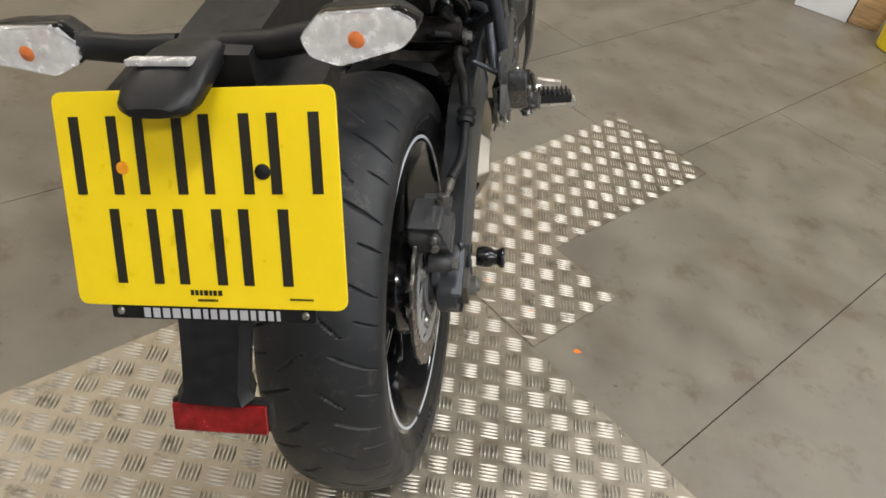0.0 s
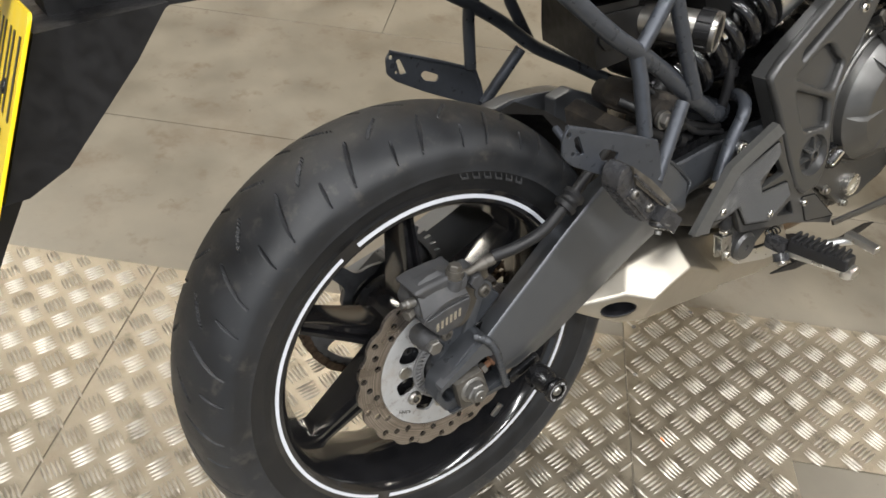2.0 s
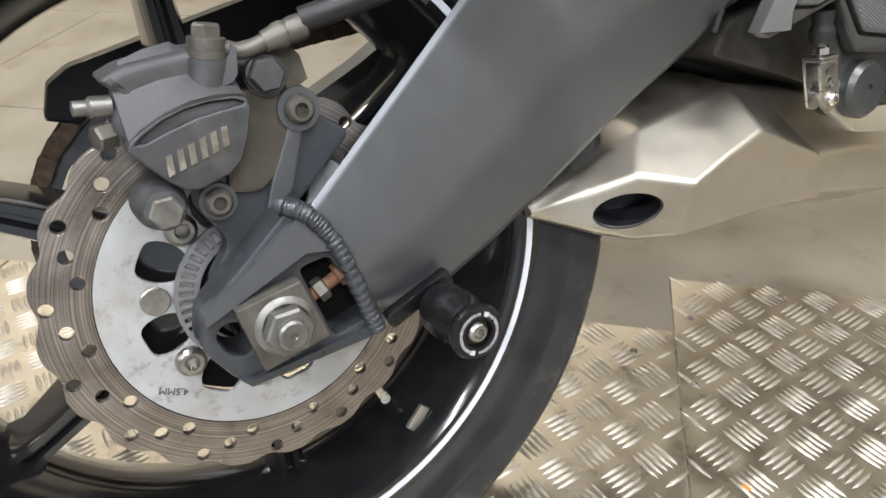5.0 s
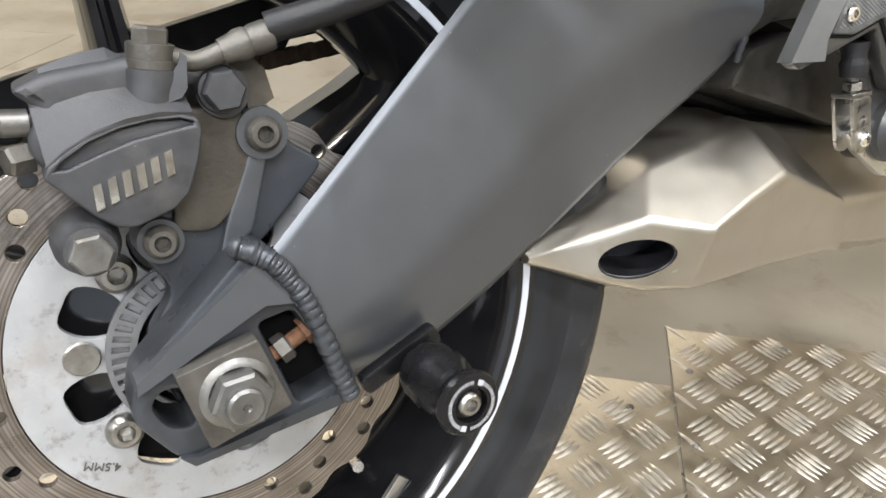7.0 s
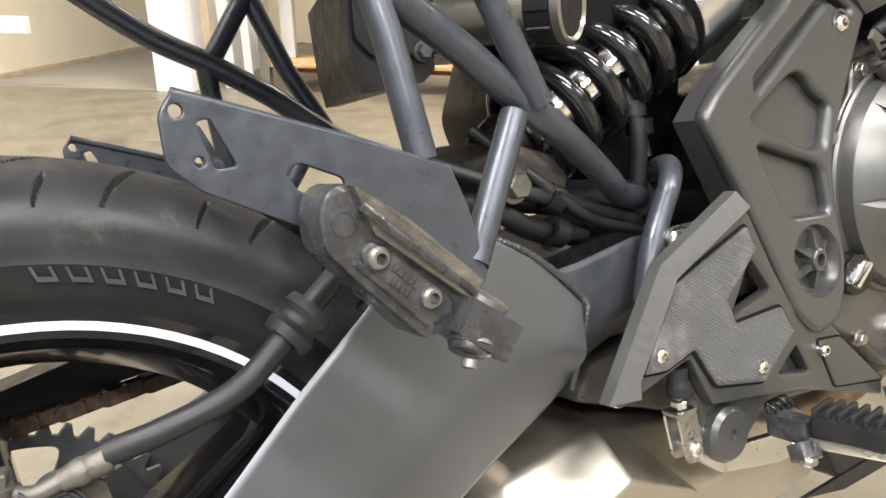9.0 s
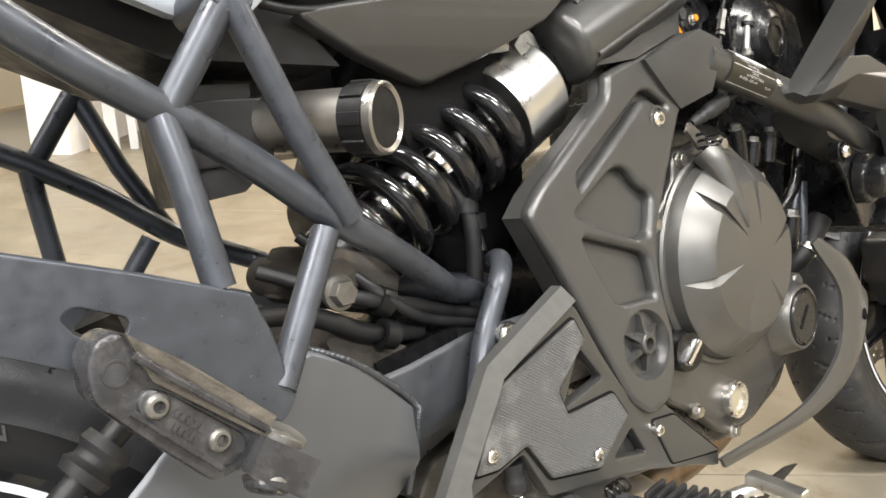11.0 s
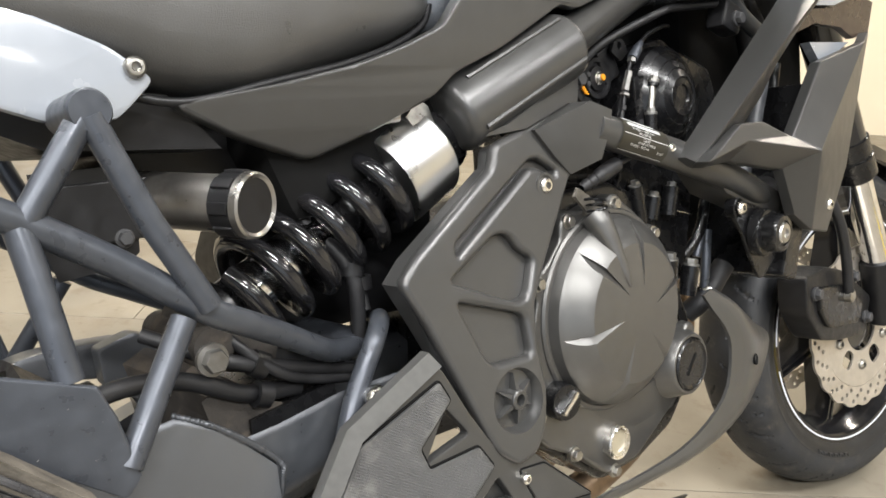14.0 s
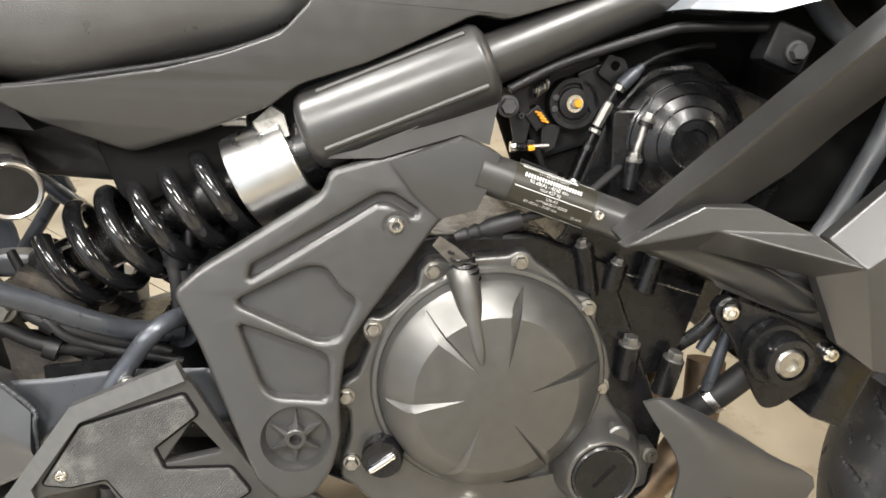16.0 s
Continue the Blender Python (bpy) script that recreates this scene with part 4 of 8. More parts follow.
# ---- rear brake ----
BODY = [(-0.056, 0.455), (-0.042, 0.460), (-0.009, 0.462), (0.011, 0.461), (0.012, 0.450), (0.010, 0.444), (0.002, 0.440), (0.012, 0.430), (0.012, 0.423), (0.005, 0.406), (-0.002, 0.395), (-0.019, 0.389), (-0.029, 0.392), (-0.044, 0.408), (-0.054, 0.427), (-0.054, 0.436), (-0.047, 0.446)]
caliper = part("brake_caliper", plate(rounded(BODY, 0.004), 0.072, 0.119, (), 0.005, None, SIDE, 0.0, 3), CAST, bike, "grey cast rear brake caliper")
FACE = [(-0.0525, 0.420), (-0.0500, 0.4245), (-0.043, 0.4283), (-0.033, 0.4333), (-0.020, 0.4366), (-0.007, 0.4376), (0.005, 0.4366), (0.0115, 0.4340), (0.0130, 0.428), (0.0085, 0.415), (0.002, 0.402), (-0.005, 0.3965), (-0.022, 0.392), (-0.030, 0.3935), (-0.037, 0.400), (-0.047, 0.413)]
SCOOP = [(-0.0470, 0.4225), (-0.043, 0.4262), (-0.033, 0.4312), (-0.020, 0.4345), (-0.007, 0.4355), (0.005, 0.4345), (0.0100, 0.4322), (0.0095, 0.4310), (-0.003, 0.4302), (-0.016, 0.4290), (-0.030, 0.4258), (-0.043, 0.4222)]
part("caliper_face", plate(rounded(FACE, 0.0015, 2), 0.106, 0.1290, [SCOOP], 0.0014, lambda y, z: -0.22 * max(0, z - 0.4315) - 0.08 * max(0, 0.41 - z), SIDE, 0.0, 3), CAST, caliper, sharp=50)
rows = ((-0.050, (0.112, 0.4530), (0.1190, 0.4450), (0.1262, 0.4225)), (-0.043, (0.108, 0.4615), (0.1170, 0.4500), (0.1278, 0.4278)), (-0.030, (0.106, 0.4650), (0.1165, 0.4530), (0.1290, 0.4335)), (-0.016, (0.106, 0.4665), (0.1170, 0.4525), (0.1290, 0.4362)), (-0.002, (0.108, 0.4560), (0.1190, 0.4480), (0.1288, 0.4365)), (0.0105, (0.114, 0.4440), (0.1215, 0.4400), (0.1272, 0.4340)))
part("caliper_shoulder", ease(loft([[Vector((0.096, y, t[1] - 0.002)), Vector((t[0], y, t[1])), Vector((mi[0], y, mi[1])), Vector((lo[0], y, lo[1] + 0.0022)), Vector((lo[0] - 0.001, y, lo[1])), Vector((0.096, y, lo[1]))] for y, t, mi, lo in rows]), 0.0022, 25, 2), CAST, caliper, sharp=60)
part("bridge_rib", slab([(0.1140, -0.0330, 0.4600), (0.1135, -0.0160, 0.4620), (0.1190, -0.0155, 0.4535), (0.1190, -0.0290, 0.4520)], 0.012, 0.0030), CAST, caliper)
part("boss_fork", slab([(0.1240, -0.004, 0.4400), (0.1245, 0.0080, 0.4425), (0.1240, 0.0112, 0.4460), (0.1220, 0.0140, 0.4590), (0.1215, 0.0120, 0.4610), (0.1220, 0.0098, 0.4565), (0.1225, 0.0055, 0.4520), (0.1235, -0.006, 0.4500)], 0.018, 0.0028), CAST, caliper)
mark = bmesh.new()
for k in range(6):
    at, wide, tilt = 0.0063 * k, 0.0036, 0.35
    sh = Matrix.Identity(4)
    sh[0][1] = tilt
    mm = side_frame(-0.0350, 0.4085, 0.1290, 15) @ Matrix.Translation((at + 0.0008, 0, 0)) @ sh @ Matrix.Diagonal((wide, 0.0100, 0.0012, 1))
    bmesh.ops.create_cube(mark, size=1.0, matrix=mm)
part("scoop_floor", plate(rounded(FACE, 0.0015, 2), 0.108, 0.1252, (), 0.001, lambda y, z: -0.22 * max(0, z - 0.4315), SIDE, -0.002), CAST, caliper)
tagged(part("maker_mark", mark, BRIGHT, caliper, "raised bright maker's mark as plain shapes"), kind="stuff")
part("banjo_boss", turned([(0, 0.0), (0, 0.0130), (0.006, 0.0118), (0.019, 0.0114), (0.0195, 0.009), (0.0195, 0)], (0.1135, -0.0045, 0.437), (0.06, 0.21, 1)), CAST, caliper)
part("banjo_collar", turned([(0, 0.0), (0, 0.0108), (0.0035, 0.0108), (0.0036, 0.0100), (0.010, 0.0100), (0.0105, 0.009), (0.0105, 0)], (0.1140, -0.0005, 0.4560), (0.06, 0.21, 1)), DULL, caliper)
part("banjo_bolt", hexa(0, 0.0070, 0.0080, (0.1146, 0.0016, 0.4660), (0.06, 0.21, 1)), DULL, caliper, "dull hexagon banjo bolt")
hex_bolt((0.112, 0.0275, 0.442), 0.0098, CAST, caliper, name="pin_bolt", flange=1.12)
part("pin_boss", turned([(0, 0.0), (0, 0.0125), (0.028, 0.0120), (0.030, 0)], (0.084, 0.0285, 0.441)), CAST, caliper)
part("slide_pin", turned([(0, 0.0), (0, 0.0130), (0.006, 0.0145), (0.012, 0.0125), (0.018, 0.0140), (0.024, 0.0120), (0.030, 0.0105), (0.033, 0.0105), (0.034, 0)], (0.098, -0.043, 0.387)), CAST, caliper, "grey slide pin with rubber boot")
part("slide_pin_head", hexa(0.033, 0.040, 0.0092, (0.098, -0.043, 0.387)), ZINC, caliper)
part("bleed_nipple", turned([(0, 0.0), (0, 0.0058), (0.010, 0.0058), (0.012, 0.0040), (0.018, 0.0040), (0.019, 0.0)], (0.110, -0.052, 0.441), (0.1, -1, 0.15), 12), ZINC, caliper)
part("retainer_bolt", hexa(0, 0.010, 0.0070, (0.108, -0.055, 0.427), (0.4, -0.9, 0)), DULL, caliper, "dull brown retainer bolt")
part("pad_backing", plate(rounded([(0.004, 0.436), (0.036, 0.434), (0.035, 0.403), (0.027, 0.388), (0.012, 0.377), (-0.006, 0.381)], 0.006), 0.090, 0.110, (), 0.002), DUST, caliper, "dusty brown brake pad backing")
part("pad_shim", slab([(0.110, 0.034, 0.4560), (0.110, 0.044, 0.4550), (0.110, 0.050, 0.4480), (0.110, 0.052, 0.434), (0.109, 0.040, 0.428)], 0.004, 0.001), DUST, caliper)
BRACKET = [(0.034, 0.432), (0.052, 0.428), (0.056, 0.412), (0.074, 0.398), (0.036, 0.366), (0.002, 0.345), (-0.020, 0.318), (-0.030, 0.330), (-0.012, 0.352), (-0.026, 0.380), (-0.010, 0.392), (0.014, 0.389), (0.026, 0.402)]
bracket = part("caliper_bracket", plate(rounded(BRACKET, 0.007), 0.092, 0.106, (), 0.0025), CHARCOAL, bike, "charcoal caliper bracket")
part("bracket_web", plate(rounded([(0.040, 0.420), (0.048, 0.418), (0.030, 0.372), (0.010, 0.360), (0.018, 0.380)], 0.004), 0.104, 0.1105, (), 0.002), SATIN, bracket)
part("bracket_boss", turned([(0, 0.0135), (0.016, 0.0125), (0.016, 0.0)], (0.096, 0.043, 0.419)), SATIN, bracket)
cap_screw((0.112, 0.043, 0.419), 0.0088, DULL, bracket)
part("bracket_boss", turned([(0, 0.0115), (0.018, 0.0105), (0.018, 0.0)], (0.094, -0.013, 0.379)), SATIN, bracket)
cap_screw((0.112, -0.013, 0.379), 0.0082, DULL, bracket)
hose = part("brake_hose", pipe([(0.119, 0.052, 0.466), (0.127, 0.082, 0.472), (0.130, 0.119, 0.482), (0.130, 0.148, 0.502), (0.128, 0.175, 0.522), (0.118, 0.215, 0.545), (0.105, 0.26, 0.556), (0.100, 0.31, 0.548), (0.100, 0.36, 0.523), (0.09, 0.41, 0.512)], 0.0072, 14), RUBBER_BLACK, bike, "black rubber rear brake hose")
part("hose_fitting", pipe([(0.115, 0.006, 0.4605), (0.116, 0.018, 0.4560), (0.117, 0.032, 0.459)], 0.0046, 12), DULL, hose, "bent steel hose fitting")
part("hose_crimp", turned([(0, 0.0), (0, 0.0056), (0.006, 0.0066), (0.008, 0.0074), (0.012, 0.0074), (0.0135, 0.0066), (0.016, 0.0074), (0.022, 0.0074), (0.024, 0.0066), (0.026, 0)], (0.1165, 0.030, 0.4585), (0.10, 0.95, 0.20), 18), DULL, hose, "crimped steel ferrule")
part("hose_grommet", turned([(-0.012, 0.0075), (-0.012, 0.0135), (-0.006, 0.0150), (-0.002, 0.0120), (0.002, 0.0120), (0.006, 0.0150), (0.012, 0.0135), (0.012, 0.0075)], (0.130, 0.158, 0.509), (0, 0.8, 0.6), 24), RUBBER_BLACK, hose, "ribbed rubber grommet")

# ---- exhaust ----
def ex_ring(y, pts, slant=(0, 0, 0, 0, 0), shrink=0.0):
    left = [(-0.045, pts[-1][1] + 0.004), (-0.060, (pts[0][1] + pts[-1][1]) / 2), (-0.045, pts[0][1] - 0.004)]
    zc = (pts[0][1] + pts[-1][1]) / 2
    f = 1 - shrink / 0.07
    return [Vector((x * f, y + dy, zc + (z - zc) * f)) for (x, z), dy in zip((*pts, *left), (*slant, 0, 0, 0))]


EX = ((0.214, ((0.060, 0.300), (0.0725, 0.3020), (0.0785, 0.2968), (0.0730, 0.2922), (0.060, 0.291)), 0, 0),
      (0.250, ((0.058, 0.321), (0.0850, 0.3190), (0.1000, 0.3080), (0.1010, 0.2775), (0.055, 0.268)), 0.004, 0.002),
      (0.281, ((0.060, 0.348), (0.0943, 0.3435), (0.1200, 0.3175), (0.1150, 0.2650), (0.050, 0.252)), 0.024, 0.0243),
      (0.316, ((0.060, 0.356), (0.0963, 0.3481), (0.1447, 0.3070), (0.1230, 0.2585), (0.045, 0.243)), 0.014, 0.0143),
      (0.352, ((0.060, 0.361), (0.0987, 0.3525), (0.1425, 0.3190), (0.1265, 0.2580), (0.045, 0.238)), 0.004, 0.0033),
      (0.390, ((0.060, 0.366), (0.1021, 0.3597), (0.1400, 0.3290), (0.1280, 0.2575), (0.045, 0.234)), 0.004, 0.0030),
      (0.430, ((0.060, 0.362), (0.1035, 0.3575), (0.1370, 0.3080), (0.1290, 0.2535), (0.045, 0.226)), -0.030, -0.028),
      (0.468, ((0.060, 0.356), (0.1040, 0.3540), (0.1335, 0.2870), (0.1280, 0.2480), (0.045, 0.214)), 0, 0),
      (0.540, ((0.045, 0.340), (0.103, 0.326), (0.1290, 0.2750), (0.1200, 0.2310), (0.045, 0.199)), 0, 0),
      (0.610, ((0.045, 0.312), (0.106, 0.297), (0.1240, 0.2580), (0.1130, 0.2150), (0.045, 0.183)), 0, 0),
      (0.685, ((0.045, 0.290), (0.098, 0.276), (0.1120, 0.2440), (0.1000, 0.2080), (0.045, 0.180)), 0, 0),
      (0.715, ((0.045, 0.268), (0.078, 0.260), (0.0880, 0.2400), (0.0800, 0.2170), (0.045, 0.200)), 0, 0))
ex_rings = [ex_ring(y, p, (top, crest, 0, 0, 0)) for y, p, top, crest in EX[:7]]
LIP, SLANT = EX[7][1], (-0.058, -0.056, 0.0, 0.006, 0.006)
ex_rings += [ex_ring(0.4700, LIP, SLANT), ex_ring(0.4715, LIP, SLANT, 0.0035)]
ex_rings += [ex_ring(y, p, shrink=0.0035) for y, p, _, _ in EX[8:]]


def pressed(rings, r):
    """Rings of a pressed shell with their corners turned by r, and close ring pairs where the shell folds across."""
    turned_rings = []
    for ring in rings:
        out = []
        for k, p in enumerate(ring):
            da, db = ring[k - 1] - p, ring[(k + 1) % len(ring)] - p
            d = min(r, da.length * 0.42, db.length * 0.42)
            s, e = p + da.normalized() * d, p + db.normalized() * d
            out += [s * (1 - t) ** 2 + p * 2 * t * (1 - t) + e * t * t for t in (0, 0.33, 0.67, 1)]
        turned_rings.append(out)
    dense = [turned_rings[0]]
    for a, b in zip(turned_rings, turned_rings[1:]):
        for f in (0.10, 0.36, 0.64, 0.90, 1.0) if (a[0] - b[0]).length > 0.006 else (1.0,):
            dense.append([p.lerp(q, f) for p, q in zip(a, b)])
    return dense


exhaust = part("exhaust_silencer", loft(pressed(ex_rings, 0.0048)), INOX, bike, "brushed stainless underslung exhaust silencer", sharp=50)
OUT = Vector((0.1095, 0.2785, 0.2900))
OUT_AX = Vector((0.876, -0.481, -0.040)).normalized()
lean_way = Vector((0.48, 0.873, 0.040))
long_way = (lean_way - OUT_AX * lean_way.dot(OUT_AX)).normalized()
flat = OUT_AX.cross(long_way)
out_m = Matrix(((long_way.x, flat.x, OUT_AX.x, OUT.x), (long_way.y, flat.y, OUT_AX.y, OUT.y), (long_way.z, flat.z, OUT_AX.z, OUT.z), (0, 0, 0, 1))) @ Matrix.Diagonal((1.47, 0.78, 1, 1))


def pierced(ob, profile, m):
    """Cut a turned hole into a mesh object."""
    bm = lathe(bmesh.new(), profile, (0, 0, 0), (0, 0, 1), 40)
    bmesh.ops.transform(bm, matrix=m, verts=bm.verts)
    carved(ob, bm, 50)


def carved(ob, bm, sharp):
    """Cut a closed form away from a mesh object."""
    bmesh.ops.recalc_face_normals(bm, faces=bm.faces)
    me = bpy.data.meshes.new("cutter")
    bm.to_mesh(me)
    bm.free()
    cutter = new("cutter", me)
    cutter.parent = bike
    mod = ob.modifiers.new("cut", "BOOLEAN")
    mod.object, mod.operation, mod.solver = cutter, "DIFFERENCE", "EXACT"
    bpy.context.view_layer.update()
    done = bpy.data.meshes.new_from_object(ob.evaluated_get(bpy.context.evaluated_depsgraph_get()))
    ob.modifiers.clear()
    ob.data = done
    bpy.data.objects.remove(cutter)
    weighted(done, sharp)


pierced(exhaust, [(-0.034, 0.0), (-0.034, 0.0182), (0.03, 0.0182), (0.03, 0.0)], out_m)
outlet = lathe(bmesh.new(), [(-0.033, 0.0), (-0.033, 0.0168), (-0.004, 0.0168), (0.0018, 0.0172), (0.0024, 0.0180), (0.0018, 0.0188), (-0.006, 0.0186)], (0, 0, 0), (0, 0, 1), 40)
bmesh.ops.transform(outlet, matrix=out_m, verts=outlet.verts)
part("tailpipe_bore", outlet, SOOT_STEEL, exhaust, "sooty oval tailpipe")
dent = lathe(bmesh.new(), [(-0.006, 0.0225), (-0.0005, 0.0232), (0.0022, 0.0250), (0.0020, 0.0262), (-0.006, 0.0275)], (0, 0, 0), (0, 0, 1), 44)
bmesh.ops.transform(dent, matrix=out_m, verts=dent.verts)
part("pressed_ring", dent, INOX, exhaust, "pressed ring round the tailpipe")
dish = lathe(bmesh.new(), [(-0.003, 0.0196), (0.0012, 0.0200), (0.0014, 0.0212), (-0.003, 0.0222)], (0, 0, 0), (0, 0, 1), 40)
bmesh.ops.transform(dish, matrix=out_m, verts=dish.verts)
part("tailpipe_rim", dish, BRIGHT, exhaust, "polished oval tailpipe rim")
part("header_pipe", pipe([(0.03, 0.62, 0.26), (0.04, 0.74, 0.24), (0.05, 0.86, 0.255), (0.06, 0.96, 0.31), (0.065, 1.02, 0.40), (0.055, 1.03, 0.48)], 0.021, 18), HEAT, exhaust, "heat-stained exhaust header pipe")
part("header_pipe", pipe([(-0.03, 0.62, 0.26), (-0.04, 0.74, 0.24), (-0.05, 0.86, 0.255), (-0.05, 0.96, 0.31), (-0.045, 1.02, 0.40), (-0.045, 1.03, 0.48)], 0.021, 18), HEAT, exhaust, "heat-stained exhaust header pipe")
part("silencer_shroud", slab([(0.120, 0.631, 0.212), (0.121, 0.700, 0.196), (0.121, 0.825, 0.191), (0.120, 0.937, 0.207), (0.120, 0.905, 0.214), (0.121, 0.766, 0.211)], 0.004, 0.0008), DARK, exhaust, "thin black plastic shroud blade")
part("shroud_boss", plate(rounded([(0.672, 0.256), (0.734, 0.243), (0.754, 0.202), (0.695, 0.204)], 0.014), 0.085, 0.119, (), 0.004), DARK, exhaust)
part("heat_shield", plate(rounded([(0.375, 0.385), (0.40, 0.412), (0.46, 0.415), (0.52, 0.385), (0.55, 0.345), (0.50, 0.335), (0.44, 0.360)], 0.010), 0.02, 0.100, (), 0.006), DULL, exhaust, "dusty brown cover above the silencer")


# added block standing in for the shadow between swing arm and silencer
part("silencer_gap_fill", block((0.10, 0.17, 0.085), Matrix.Translation((-0.002, 0.452, 0.392)) @ Matrix.Rotation(radians(-22), 4, "X"), 0.012), GRIME_SHADE, bike, "added dark block filling the shaded gap above the silencer")

# ---- rear frame and foot rests ----
frame_r = part("rear_frame", pipe([(0.172, 0.10, 0.765), (0.172, 0.167, 0.712), (0.166, 0.214, 0.683), (0.162, 0.260, 0.652), (0.161, 0.290, 0.628), (0.160, 0.320, 0.605), (0.150, 0.350, 0.588), (0.136, 0.380, 0.571), (0.122, 0.410, 0.553), (0.104, 0.440, 0.537), (0.085, 0.480, 0.528)], 0.0097, 18), TUBE, bike, "black tubular rear frame with worn paint")
tubes = [part("frame_strut", pipe(p, r, 16, False), TUBE, frame_r) for p, r in (
    ([(0.170, 0.258, 0.740), (0.171, 0.283, 0.674), (0.168, 0.314, 0.612)], 0.0085), ([(0.168, 0.254, 0.738), (0.167, 0.214, 0.682)], 0.0085),
    ([(0.1655, 0.2965, 0.6075), (0.184, 0.243, 0.530)], 0.0086), ([(0.166, 0.211, 0.684), (0.173, 0.2140, 0.655), (0.181, 0.2205, 0.590)], 0.0086))]
part("frame_boss", turned([(-0.04, 0.0), (-0.04, 0.0125), (0.012, 0.0138), (0.016, 0.0120), (0.016, 0)], (0.160, 0.258, 0.743), seg=24), TUBE, frame_r)
HANGER = [(0.091, 0.626), (0.099, 0.636), (0.180, 0.606), (0.232, 0.585), (0.239, 0.565), (0.248, 0.523), (0.238, 0.513), (0.205, 0.540), (0.150, 0.566), (0.104, 0.591), (0.091, 0.604)]
CUTS = [rounded([(0.106, 0.621), (0.112, 0.622), (0.121, 0.600), (0.111, 0.600)], 0.002), rounded([(0.142, 0.594), (0.149, 0.598), (0.172, 0.587), (0.168, 0.578), (0.148, 0.584)], 0.004), ring2(0.0985, 0.6265, 0.003, 14), ring2(0.105, 0.604, 0.0022, 10)]
hanger = part("footrest_hanger", plate(rounded(HANGER, 0.004), 0.186, 0.190, CUTS, 0.0012), TUBE, bike, "black pressed steel pillion footrest hanger")
lip = part("hanger_lip", pipe([(0.187, 0.098, 0.634), (0.187, 0.180, 0.604), (0.187, 0.231, 0.583), (0.187, 0.238, 0.563), (0.187, 0.246, 0.524)], 0.0030, 12, False), TUBE, hanger)
PEG = [(0.142, 0.577), (0.148, 0.586), (0.156, 0.588), (0.163, 0.581), (0.170, 0.566), (0.215, 0.524), (0.202, 0.510), (0.186, 0.508), (0.158, 0.540), (0.142, 0.560)]
peg = part("pillion_footrest", plate(rounded(PEG, 0.005), 0.194, 0.221, (), 0.003), WORN, bike, "worn black folded pillion footrest")
part("footrest_rubber", slab([(0.224, 0.159, 0.586), (0.228, 0.168, 0.578), (0.231, 0.180, 0.568), (0.231, 0.216, 0.532), (0.228, 0.210, 0.523), (0.224, 0.166, 0.563)], 0.028, 0.002), SCUFF, peg, "scuffed brown rubber tread strip")
part("rubber_edge", pipe([(0.2265, 0.160, 0.577), (0.2285, 0.171, 0.565), (0.2285, 0.211, 0.527)], 0.0022, 8, False), WORN, peg)
part("footrest_face", plate(rounded([(0.158, 0.556), (0.163, 0.561), (0.171, 0.557), (0.203, 0.526), (0.202, 0.518), (0.192, 0.514), (0.184, 0.520), (0.159, 0.548)], 0.003), 0.216, 0.2235, (), 0.0022), WORN, peg)
part("footrest_rib", pipe([(0.2215, 0.156, 0.552), (0.2225, 0.166, 0.541), (0.222, 0.190, 0.514)], 0.0018, 8, False), WORN, peg)
part("footrest_hinge", slab([(0.236, 0.207, 0.526), (0.238, 0.231, 0.506), (0.238, 0.219, 0.491), (0.234, 0.197, 0.511)], 0.040, 0.0018), WORN, peg)
part("hinge_washer", turned([(-0.0018, 0.0), (-0.0018, 0.0115), (0.0018, 0.0115), (0.0026, 0.009), (0.0026, 0.0)], (0.224, 0.221, 0.520), (0.25, 0.55, 0.80), 24), ZINC, peg, "dull steel hinge washer")
part("footrest_pivot", turned([(-0.004, 0.0), (-0.004, 0.0105), (0.000, 0.0115), (0.003, 0.0105), (0.0042, 0.008), (0.0042, 0)], (0.224, 0.2085, 0.4995), (0.25, -0.50, -0.83), 24), WORN, peg)
part("pivot_pin", turned([(0.002, 0.0), (0.002, 0.0045), (0.0058, 0.0040), (0.0058, 0)], (0.226, 0.2065, 0.4955), (0.25, -0.50, -0.83), 14), ZINC, peg)
part("pivot_washer", turned([(-0.001, 0.0), (-0.001, 0.0128), (0.001, 0.0128), (0.001, 0.0)], (0.2245, 0.2095, 0.5010), (0.25, -0.50, -0.83), 24), ZINC, peg)
cap_screw((0.2232, 0.166, 0.552), 0.0058, ZINC, peg)
cap_screw((0.2238, 0.190, 0.5285), 0.0058, ZINC, peg)
part("cast_mark", turned([(0, 0.0062), (0.0010, 0.0060), (0.0010, 0.0050), (0, 0.0048)], (0.2205, 0.153, 0.570), seg=20), WORN, peg)
bars(peg, WORN, [(0.0, 0.0, 0.016, 0.0035), (0.002, -0.0055, 0.014, 0.0030)], lambda x, y, l: side_frame(0.1785, 0.541, 0.2238, -48) @ Vector((x, y, l)), 0, lift=0.0, thick=0.0006, name="cast_print", lengths=(0.5, 0.8), gap_ratio=0.3)
for ob in (frame_r, *tubes, hanger, lip):
    mirror_part(ob, frame_r if ob in tubes or ob is frame_r else (bpy.data.objects.get("hanger_far") or hanger) if ob is lip else bike)
part("hanger_spacer", pipe([(0.150, 0.115, 0.618), (0.188, 0.112, 0.600)], 0.004, 10, False), TUBE, hanger)
part("frame_link", pipe([(0.088, 0.48, 0.528), (-0.07, 0.48, 0.528)], 0.015, 16, False), TUBE, frame_r)
